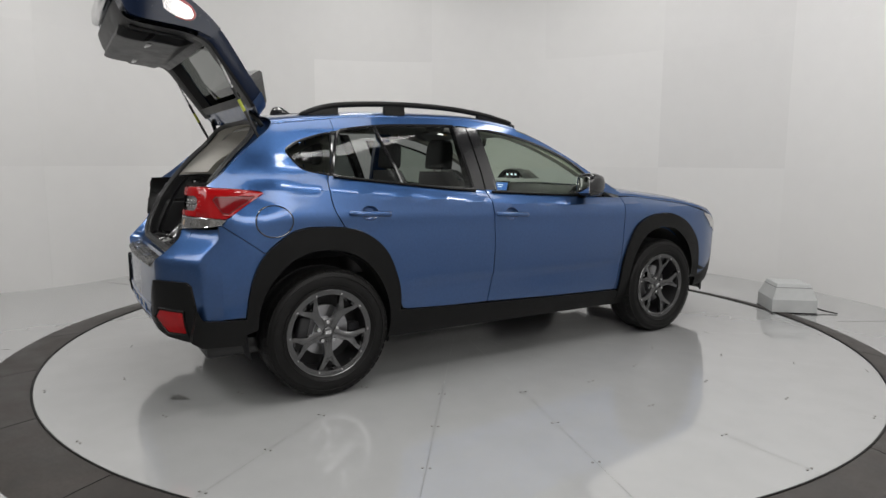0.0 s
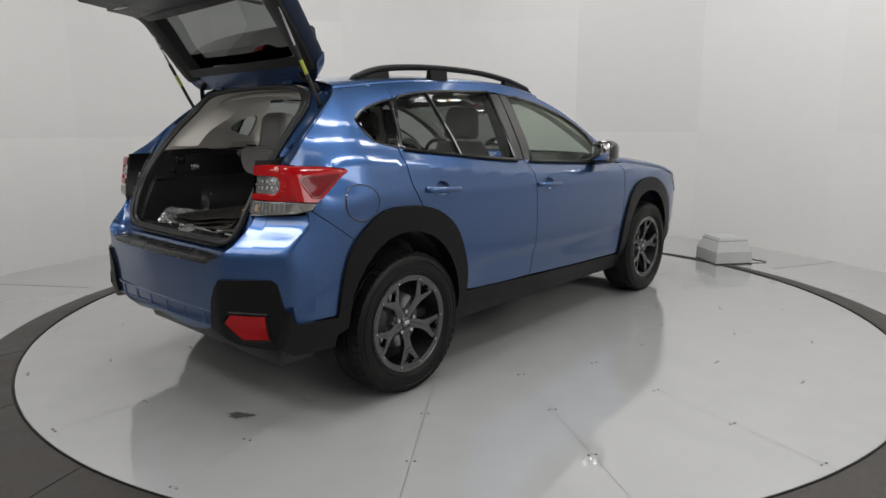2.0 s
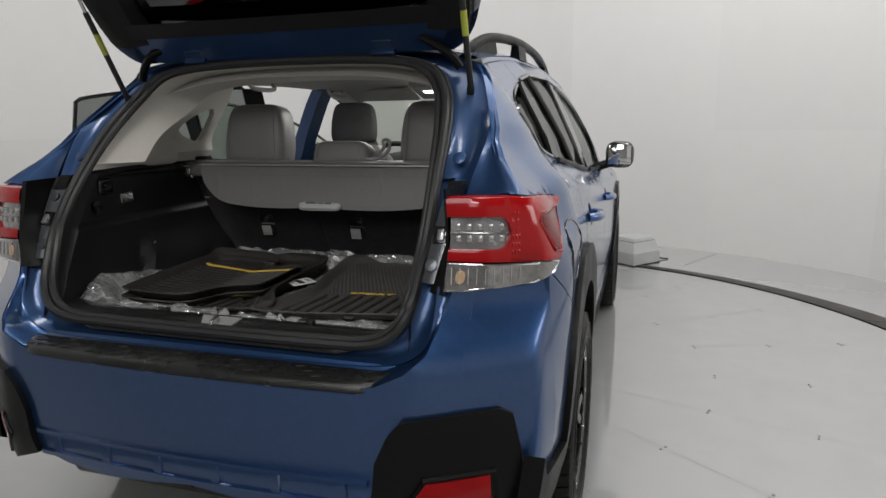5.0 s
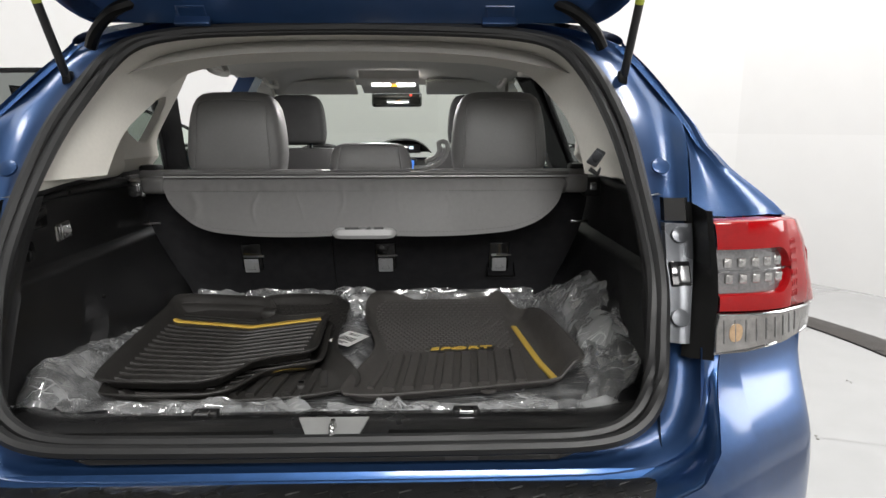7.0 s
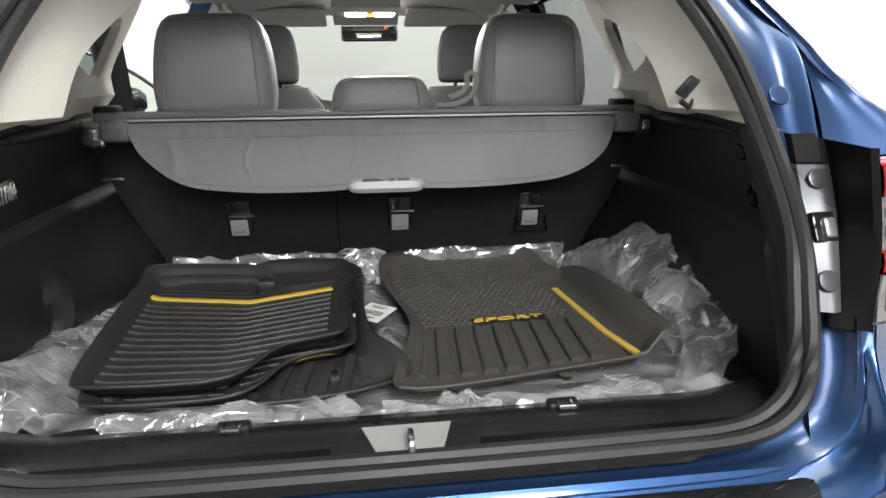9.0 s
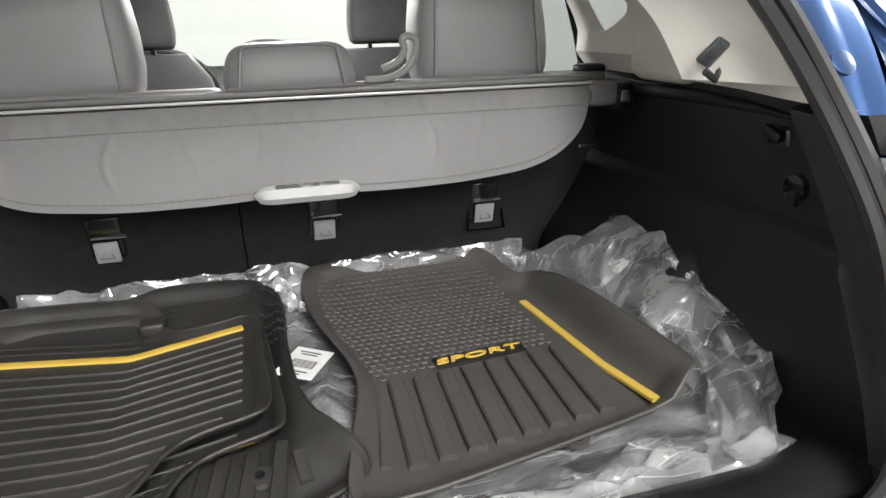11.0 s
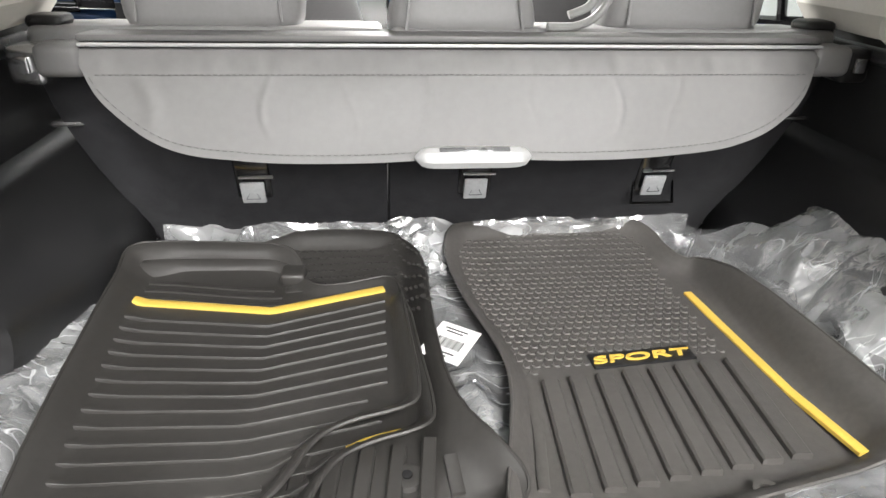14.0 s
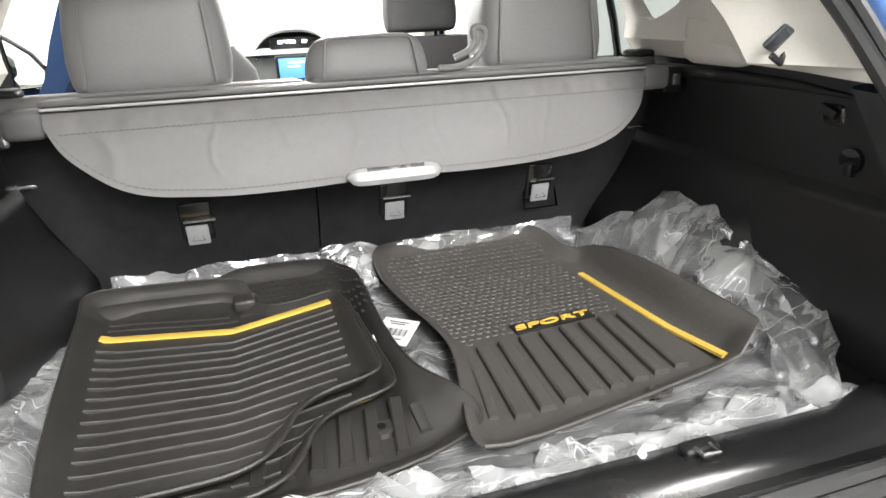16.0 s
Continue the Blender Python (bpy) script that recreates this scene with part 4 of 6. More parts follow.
    part("indicator_bulb", sheet(P, on_lamp(s, .0062), .01, .002), AMBERLENS, lamp, "amber indicator glow behind the clear lens")
    for k in range(9):
        u0 = .012 + k * .019
        part("lens_rib", tube([on_lamp(s, .006)(u0, z, 0) for z in (.953 + .0007 * k, .97, .990)], .0009, 5), CHROME, lamp)
    bowl = [(.003, 1.026), (.145, 1.03), (.147, 1.107), (.008, 1.106)]
    part("lamp_bowl", sheet(bowl, on_lamp(s, -.006), .014, .01), LEDGREY, lamp, "clear light bowl")
    for k in range(5):
        for r_ in range(2):
            u0 = .024 + .025 * k
            p0 = Vector(on_lamp(s, -.004)(u0, 1.054 + .026 * r_, 0))
            part("diode", rbox(.013, .006, .016, .003, 2, p0), CLEARLENS, lamp)
    bar = [on_lamp(s, -.001)(u0, 1.067, 0) for u0 in np.linspace(.006, .140, 8)]
    part("bowl_rib", tube(bar, .0022, 6), LEDGREY, lamp)
    # black inner side of the lamp
    rows = []
    for z in np.linspace(.925, 1.165, 9):
        q = on_lamp(s, .004)(-.004 if z < 1.0 else .002, z, 0)
        xr = PLATE_R(z)
        rows.append([(q[0], q[1], z), (q[0] - s * .008, q[1] + .006, z), (s * (xr + .003), YO(z) - .004, z), (s * (xr - .008), YO(z) + .008, z)])
    part("lamp_surround", loft(rows), CLAD, lamp, "black inner side of the lamp")

# step pad on the bumper
PADM = mat("ribbed_pad_plastic", (0.010, 0.010, 0.010), 0.28, spec=0.5, grain=0.2, scale=90, bump=0.3, bscale=700, wear=0.1)
rows = []
for x in np.linspace(-.585, .585, 41):
    e = max(0, abs(x) - .47)
    yf = -.752 + .1 * e
    yb = min(rear_y(x, .745) - .008 + e * .45, yf - .012)
    rows.append([(x, yb + .010, .722), (x, yb, .730), (x, yb + .003, .744), (x, yb + .012, .7505), (x, yf - .006, .757), (x, yf, .756), (x, yf + .002, .74)])
pad = part("step_pad", loft(rows, True, False, True), PADM, car, "black ribbed plastic bumper step", sharp=50)
for k in range(24):
    x = -.49 + k * .98 / 23
    for j in range(3):
        # Every fourth rib is paler, painting the pad's glints.
        part("rib", rbox(.022, .0035, .0025, .001, 1, (x + .012 * j, -.822 + .022 * j + .02 * (abs(x) / .5) ** 2, .7525 + .0018 * j), (4, 0, 22)), CLAD if (k + j) % 4 else SEAL, pad)
part("bumper_ledge", loft([[(x, -.735, .765), (x, -.745, .752), (x, -.76, .744), (x, rear_y(x, .745) + .02, .742)] for x in np.linspace(-.60, .60, 31)]), PAINT, car, "blue painted bumper ledge")

PLATE = mat("grey_plate_plastic", (.105, .11, .12), .30, .6, grain=.08, scale=60, wear=.08)
# ---- tailgate opening ----
INNER = [(0, .797), (.30, .798), (.44, .803), (.505, .826), (.538, .872), (.553, .955), (.562, 1.05), (.556, 1.18), (.545, 1.30), (.515, 1.40), (.46, 1.465), (.36, 1.492), (.2, 1.502), (0, 1.506)]
OUTER = [(0, .755, -.744), (.32, .756, -.744), (.49, .762, -.740), (.575, .79, -.728), (.612, .85, -.71), (.622, .93, -.664), (.632, 1.03, -.598), (.642, 1.14, -.525), (.668, 1.285, -.41), (.660, 1.375, -.30),
         (.60, 1.47, -.20), (.45, 1.515, -.19), (.22, 1.532, -.19), (0, 1.538, -.19)]
inn = [tuple(p) for p in spline(INNER, 6)]
out = [tuple(p) for p in spline(OUTER, 6)]
inn3 = [(x, YO(z), z) for x, z in inn] + [(-x, YO(z), z) for x, z in inn[-2:0:-1]]
out3 = [(p[0], p[2], p[1]) for p in out] + [(-p[0], p[2], p[1]) for p in out[-2:0:-1]]


def ring_rows(fs):
    """Rings between the inner and outer edge of the opening: (fraction, push to the front)."""
    rows = []
    for f, push in fs:
        rows.append([tuple(np.array(a) * (1 - f) + np.array(b) * f + np.array((0, push, 0))) for a, b in zip(inn3, out3)])
    return rows


part("tailgate_jamb", loft(ring_rows([(0.0, 0.02), (.1, .014), (.28, .026), (.5, .032), (.72, .030), (.86, .018), (.95, .004), (1.0, 0.0), (1.0, .03)]), True), PAINT_SHADE, car, "blue painted tailgate frame", sharp=50)
for f, push, r, nm in ((.04, -.004, .0115, "opening_seal"), (.13, .004, .007, "opening_seal_base"), (-.14, .008, .011, "opening_seal_lip")):
    part(nm, tube([tuple(np.array(a) * (1 - f) + np.array(b) * f + np.array((0, push, 0))) for a, b in zip(inn3, out3)], r, 8, True), SEAL, car, "black rubber seal round the opening")
for s in (1, -1):
    rows = [[(s * (PLATE_L(z) * (1 - f) + PLATE_R(z) * f), YO(z) + .002 + dy, z) for z in np.linspace(1.131, .947, 7)] for f, dy in ((-.06, .012), (0, 0), (.45, -.006), (.62, -.010), (1, -.008), (1.04, .004))]
    latch = part("jamb_plate", loft(rows), PLATE, car, "grey jamb plate with round plugs")
    for z in (1.112, .985):
        part("plug", cyl(.0155, .008, 20, (s * (PLATE_L(z) * .5 + PLATE_R(z) * .5), YO(z) - .006, z), (62, 0, 0), bevel=.002), PLATE, latch)
    xm = PLATE_L(1.05) * .5 + PLATE_R(1.05) * .5
    part("buffer_slot", rbox(.034, .016, .044, .003, 2, (s * xm, YO(1.05) - .001, 1.05), (-28, 0, 0)), GLOSSBLACK, latch)
    part("buffer", rbox(.018, .02, .030, .004, 2, (s * (xm + .004), YO(1.05) - .006, 1.05), (-28, 0, 0)), LEDGREY, latch)
    part("upper_plug", cyl(.017, .006, 20, (s * .605, YO(1.23) + .008, 1.225), (55, 0, 0), bevel=.002), PAINT_SHADE, latch)
    rows = [[(s * (PLATE_L(z) * (1 - f) + PLATE_R(z) * f), YO(z) + .000 + dy, z) for z in np.linspace(1.172, 1.134, 5)] for f, dy in ((-.04, .014), (0, 0), (.8, -.004), (1.0, .006))]
    part("jamb_cap", loft(rows), CLAD, latch, "black plastic jamb cap")
    # painted side of the bumper between its rear face and the frame
    A = spline([(.646, .936), (.63, .87), (.612, .81), (.57, .775), (.50, .744)], 6)
    B = spline([(.612, .945, -.676), (.606, .85, -.705), (.590, .805, -.718), (.560, .778, -.727), (.488, .757, -.736)], 6)
    rows = []
    for p, q in zip(A, B):
        p0, p1 = np.array((p[0], rear_y(p[0], p[1]) + .003, p[1])), np.array((q[0], q[2], q[1]))
        rows.append([(s * v[0], v[1], v[2]) for v in (p0, p0 * .92 + p1 * .08 + (-.004, .002, 0), p0 * .5 + p1 * .5 + (.002, .006, -.004), p0 * .15 + p1 * .85 + (.002, .004, -.003), p1)])
    part("bumper_inner_side", loft(rows), PAINT, car, "blue painted inner side of the bumper", sharp=60)

# painted return between the flank and the frame
for s in (1, -1):
    edge = spline([(-.588, 1.15), (-.50, 1.215), (-.40, 1.30), (-.29, 1.39), (-.215, 1.45), (-.2, 1.478)], 5)
    inner_edge = spline([(.642, 1.14, -.535), (.655, 1.205, -.487), (.668, 1.285, -.41), (.660, 1.375, -.30), (.63, 1.435, -.235), (.60, 1.47, -.20)], 5)
    rows = []
    for (y, z), q in zip(edge, inner_edge):
        p0, p1 = np.array((side_x(y, z) - .003, y + .002, z)), np.array((q[0], q[2], q[1]))
        rows.append([(s * p[0], p[1], p[2]) for p in (p0, p0 * .85 + p1 * .15 + (0, -.005, .003), p0 * .65 + p1 * .35 + (0, .000, 0), p0 * .45 + p1 * .55 + (0, .008, -.003), p0 * .2 + p1 * .8 + (0, .006, 0), p1 + (0, .002, 0))])
    part("pillar_return", loft(rows), PAINT_SHADE, car, "blue painted rear pillar edge", sharp=50)

# ---- open tailgate ----
gate = thing("tailgate", "", "")
gate.parent = car
PROF = [(.60, (-.246, 1.513), (-.205, 1.57)), (.615, (-.295, 1.585), (-.25, 1.64)), (.625, (-.37, 1.69), (-.315, 1.73)), (.63, (-.45, 1.80), (-.39, 1.85)), (.635, (-.51, 1.875), (-.45, 1.935)),
        (.635, (-.60, 1.91), (-.535, 2.02)), (.64, (-.72, 1.925), (-.66, 2.11)), (.63, (-.83, 1.94), (-.80, 2.19)), (.60, (-.885, 1.97), (-.88, 2.22)), (.57, (-.915, 2.05), (-.915, 2.19))]
fine = [(p[0] - .07 * max(1 - i / 7, 0) ** 2, *p[1:]) for i, p in enumerate(spline([(w, *a, *b) for w, a, b in PROF], 5))]
# outer skin: window frame sides, top bar and lower panel
for s in (1, -1):
    rows = []
    for w, ya, za, yb, zb in fine[:24]:
        rows.append([(s * (w - .085), ya + .004, za + .01), (s * (w - .07), ya, za), (s * (w - .012), ya, za), (s * w, (ya + yb) / 2, (za + zb) / 2), (s * (w - .012), yb, zb), (s * (w - .07), yb, zb), (s * (w - .085), yb - .02, zb - .02)])
    part("window_frame", loft(rows, True, False, True), SHADENAVY, gate, "blue gate frame with shade in its colour")
    rows = [[(s * (w - .15), yb - .02, zb - .016), (s * (w - .135), ya - .004, za - .002), (s * (w - .08), ya - .016, za - .010), (s * (w - .02), ya - .012, za - .008), (s * (w - .012), ya + .01, za + .0)] for w, ya, za, yb, zb in fine[4:24]]
    part("inner_trim", loft(rows), GATEBLACK, gate)
rows = []
for w, ya, za, yb, zb in fine[:6]:
    rows.append([(x * w, ya + (yb - ya) * f, za + (zb - za) * f) for x, f in [(t, 0) for t in np.linspace(-1, 1, 13)] + [(t, 1) for t in np.linspace(1, -1, 13)]])
part("hinge_bar", loft(rows, True, False, True), GATESHADE, gate, "blue painted hinge edge")
rows = []
for w, ya, za, yb, zb in fine[20:]:
    rows.append([(x * w, ya + .012, za + .012) for x in np.linspace(-1, 1, 17)] + [(x * w, yb, zb) for x in np.linspace(1, -1, 17)])
part("lower_panel", loft(rows, True, False, True), SHADENAVY, gate, "blue lower gate panel with shade in its colour")
rows = []
for w, ya, za, yb, zb in fine[20:]:
    k = w - .03
    rows.append([(x * k, ya - .004 - .012 * (1 - abs(x) ** 4), za - .006 - .016 * (1 - abs(x) ** 4)) for x in np.linspace(-1, 1, 25)])
part("inner_lining", loft(rows), GATEBLACK, gate, "black plastic gate lining")
# Black strip stands for a dark reflection in the glass by the hinge.
rows = []
for w, ya, za, yb, zb in fine[5:8]:
    rows.append([(x * (w - .06), ya - .01, za - .006) for x in np.linspace(-1, 1, 15)])
part("top_band", loft(rows), GATEBLACK, gate, "black band standing for the glass's dark reflection")
part("pull_cup", rbox(.14, .05, .02, .008, 3, (-.25, -.72, 1.90), (8, 0, 0)), CLAD, gate)
rows = []
for w, ya, za, yb, zb in fine[3:24]:
    rows.append([(x * (w - .075), yb - .012 + (-.02) * (1 - x * x), zb - .012 + .01 * (1 - x * x)) for x in np.linspace(-1, 1, 13)])
part("rear_window", loft(rows), GLASS_R, gate, "dark tinted rear window")
rows = []
for x in np.linspace(-.50, .50, 15):
    c = 1 - (abs(x) / .5) ** 3
    rows.append([(x, -.32, 1.70), (x, -.245, 1.755 + .02 * c), (x, -.225, 1.765 + .025 * c), (x, -.21, 1.755 + .02 * c), (x, -.19, 1.60), (x, -.205, 1.56)])
part("spoiler", loft(rows, True, False, True), GLOSSBLACK, gate, "gloss black roof spoiler")
for s in (1, -1):
    for nm, grow, dx, mt, lb in (("gate_lamp_red", .018, .0, REDLENS, "red rim of the gate lamp"), ("gate_lamp", .0, .006, CLEARLENS, "clear gate lamp")):
        P = chaikin([(-.735 - grow, 2.035 + grow), (-.70, 1.985 - grow * .3), (-.60, 1.955 - grow * .3), (-.575 + grow, 1.985), (-.60, 2.03 + grow), (-.69, 2.06 + grow)], 2)
        part(nm, sheet([tuple(p) for p in P], lambda y, z, d, dx=dx: (s * (.640 + dx - .12 * max(-.66 - y, 0) - d), y, z), .02, .03), mt, gate, lb)
n0 = len(fine) - 24
rows = []
for i, (w, ya, za, yb, zb) in enumerate(fine[n0:n0 + 19]):
    e = sm(min(i, 18 - i) / 2.5)
    rows.append([(x * (.43 + .06 * (i < 9)), ya - .010 - .030 * e * sm((1 - abs(x)) / .08), za - .016 - .034 * e * sm((1 - abs(x)) / .08)) for x in np.r_[np.linspace(-1, -.85, 6)[:-1], np.linspace(-.85, .85, 13)[:-1], np.linspace(.85, 1, 6)]])
block = part("lining_panel", loft(rows), GATEBLACK, gate, "raised black gate lining panel", sharp=50)
for x in (-.30, .30):
    part("grip_recess", rbox(.16, .06, .03, .012, 3, (x, -.735, 1.888), (6, 0, 0)), GLOSSBLACK, block)
for s in (1, -1):
    part("lining_rib", tube([(s * (.50 + .02 * f), -.60 - .26 * f, 1.895 + .03 * f) for f in np.linspace(0, 1, 8)], .010, 8), GATEBLACK, block)
part("garnish", rbox(.9, .05, .10, .02, 3, (0, -.93, 2.13)), CHROME, gate, "bright gate handle garnish")
part("wiper", tube([(.0, -.50, 1.985), (.15, -.44, 1.91), (.35, -.39, 1.86)], .008, 8), CLAD, gate)
for s in (1, -1):
    strut = part("strut_tube", tube([(s * .585, -.268, 1.405), (s * .592, -.395, 1.655)], .0088, 10), BLACKTRIM, gate, "black gas strut")
    part("strut_rod", tube([(s * .592, -.39, 1.645), (s * .60, -.497, 1.868)], .0055, 8), STEEL, strut)
    part("strut_label", tube([(s * .5885, -.335, 1.537), (s * .5905, -.365, 1.596)], .0091, 10), mat("strut_label_yellow", (.36, .40, .05), .5), strut)
    part("ball_joint", rbox(.02, .02, .03, .005, 2, (s * .583, -.264, 1.40)), CLAD, strut)
    hinge = part("hinge", rbox(.075, .05, .012, .004, 2, (s * .32, -.245, 1.528), (60, 0, 0)), PAINT_SHADE, gate, "painted tailgate hinge")
    part("hinge_arm", tube([(s * .292, -.238, 1.508), (s * .292, -.262, 1.545), (s * .348, -.262, 1.545), (s * .348, -.238, 1.508)], .006, 8), PAINT_SHADE, hinge)
    part("gate_hose", tube(spline([(s * .42, -.25, 1.56), (s * .47, -.27, 1.535), (s * .52, -.25, 1.50), (s * .545, -.235, 1.465)], 6), .013, 8), CLAD, gate, "black rubber wiring hose")


# ---- wheels ----
def at(bm, m):
    bmesh.ops.transform(bm, matrix=m, verts=bm.verts)
    return bm


def make_wheel(place, turn=0.0):
    w = thing("wheel", "", "")
    w.parent = car
    tyre = revolve([(.243, .10), (.255, .112), (.290, .118), (.32, .112), (.336, .104), (.3465, .088), (.351, .06), (.351, -.06), (.3465, -.088), (.336, -.104), (.32, -.112), (.290, -.118), (.255, -.112), (.243, -.10)], 72)
    part("tyre", tyre, RUBBER, w, "black all-terrain tyre")
    for x in (-.055, -.02, .02, .055):
        part("tread_groove", revolve([(.3522, x - .0045), (.3475, x), (.3522, x + .0045)], 72), BLACKTRIM, w)
    block = None
    for k in range(52):
        for x in (.088, -.088):
            if block is None:
                block = part("tread_block", rbox(.040, .034, .008, .0012, 1), RUBBER, w)
                piece = block
            else:
                piece = new("tread_block", block.data)
                piece.parent = w
            piece.matrix_basis = pose(0, 0, 0, k * 360 / 52, 0, 0) @ Matrix.Translation((x, 0, .3448)) @ pose(0, 0, 0, 0, (16 if x > 0 else -16), 0)
    for r0, x0 in ((.262, .1155), (.312, .1165)):
        part("sidewall_ring", revolve([(r0 - .002, x0 - .001), (r0, x0 + .002), (r0 + .002, x0 - .001)], 72), RUBBER, w)
    for k in range(14):
        if k % 7 < 5:
            a = math.tau * k / 14 + .5
            part("sidewall_mark", at(rbox(.003, .020, .013, .001, 1), pose(0, 0, 0, math.degrees(a), 0, 0) @ Matrix.Translation((.1172, 0, .287))), RUBBER, w)
    part("rim_barrel", revolve([(.245, .098), (.241, .104), (.231, .10), (.223, .06), (.216, -.09), (.24, -.10)], 64), DARKMETAL, w, "dark grey alloy rim")
    part("rim_lip", revolve([(.232, .100), (.241, .1055), (.2455, .101), (.241, .098)], 64), RIM, w)
    part("brake_disc", join(cyl(.14, .02, 40, (0, 0, 0), (0, 90, 0)), cyl(.075, .05, 24, (.02, 0, 0), (0, 90, 0))), mat("brake_disc_steel", (.34, .34, .35), .32, 1.0, grain=.1, scale=80, wear=.08), w)
    part("inner_dish", cyl(.216, .004, 40, (-.06, 0, 0), (0, 90, 0)), BLACKTRIM, w)
    # five forked spokes with a three-cornered opening towards the rim
    dish = curve([(0, .060), (.05, .062), (.10, .072), (.15, .090), (.20, .100), (.215, .101)])
    half = [(.028, .032), (.060, .0235), (.088, .0205), (.112, .0235), (.140, .037), (.168, .055), (.196, .071), (.212, .079)]
    arc = [(.215 * math.cos(t), .215 * math.sin(t)) for t in np.linspace(-.40, .40, 9)]
    hole = chaikin([(.143, .003), (.153, .013), (.180, .040), (.190, .038), (.194, .0), (.190, -.038), (.180, -.040), (.153, -.013), (.143, -.003)], 1)
    hi = max(range(len(hole)), key=lambda i_: hole[i_][0])
    hole = hole[hi:] + hole[:hi + 1]
    mid = len(arc) // 2
    outl = [(r, -w_) for r, w_ in half] + arc[1:mid + 1]
    tail = arc[mid:-1] + [(r, w_) for r, w_ in half[::-1]]
    if area2(hole) * area2(outl + tail) > 0:
        hole = hole[::-1]
    shape = [tuple(p) for p in outl + hole + tail]
    spoke = None
    for k in range(5):
        if spoke is None:
            spoke = part("spoke", sheet(shape, lambda p, q, d_: (dish(math.hypot(p, q)) + .013 * (1 - min(abs(q) / .034, 1) ** 2) * sm((.16 - p) / .05) - .006 * sm((abs(q) - .03) / .03) - d_, q, p), .012, .028), RIM, w, sharp=35)
            piece = spoke
        else:
            piece = new("spoke", spoke.data)
            piece.parent = w
        piece.matrix_basis = pose(0, 0, 0, 180 + 72 * k, 0, 0) @ Matrix.Diagonal((1, 1.0, 1.085, 1))
        a = radians(90 + 36 + 180 + 72 * k)
        part("wheel_nut", cyl(.0105, .024, 6, (.066, .055 * math.cos(a), .055 * math.sin(a)), (0, 90, 0), bevel=.002), STEEL, w)
        for t in (-.30, .30):
            a = radians(90 + 180 + 72 * k) + t
            part("rim_bolt", cyl(.005, .006, 8, (.1035, .222 * math.cos(a), .222 * math.sin(a)), (0, 90, 0), bevel=.001), STEEL, w)
    part("rim_ring", revolve([(.213, .094), (.213, .1005), (.222, .1025), (.235, .103), (.241, .104)], 64), RIM, w)
    part("brake_caliper", rbox(.05, .12, .06, .012, 3, (.02, -.125, .03), (75, 0, 0)), DARKMETAL, w, "dark metal brake caliper")
    part("hub_face", revolve([(.0, .066), (.03, .067), (.058, .062), (.068, .052), (.07, .02)], 40), RIM, w)
    part("centre_cap", revolve([(.0, .079), (.022, .078), (.028, .074), (.029, .066)], 32), RIM, w, "round centre cap")
    part("cap_emblem", rbox(.003, .034, .018, .007, 2, (.0795, 0, 0)), CHROME, w)
    part("valve", tube([(.09, .12, -.165), (.11, .118, -.162)], .004, 6), BLACKTRIM, w)
    w.matrix_basis = place @ pose(0, 0, 0, turn, 0, 0)
    return w


wheel = make_wheel(pose(.782, 0, .351), 0)
copy_thing(wheel, pose(.782, 2.665, .351, 24))
copy_thing(wheel, pose(-.782, 0, .351, 15, 0, 180))
copy_thing(wheel, pose(-.782, 2.665, .351, 50, 0, 180))


# ---- cargo area and cabin ----
INX = curve([(z, x) for x, z in INNER if z < 1.475 and x > .45])


def cargo_x(y, z):
    """Half width of the cargo lining."""
    u = y - YO(z)
    x = .546 + .010 * sm((u - .02) / .05) + .070 * sm((u - .078) / .028)
    low = sm((1.03 - z) / .16)
    x -= .035 * sm((y + .262) / .03) * sm((.955 - z) / .10)
    x -= .034 * sm((y + .22) / .26) * low
    x -= .022 * sm((1.022 - z) / .022) * sm((u - .05) / .06)
    return x


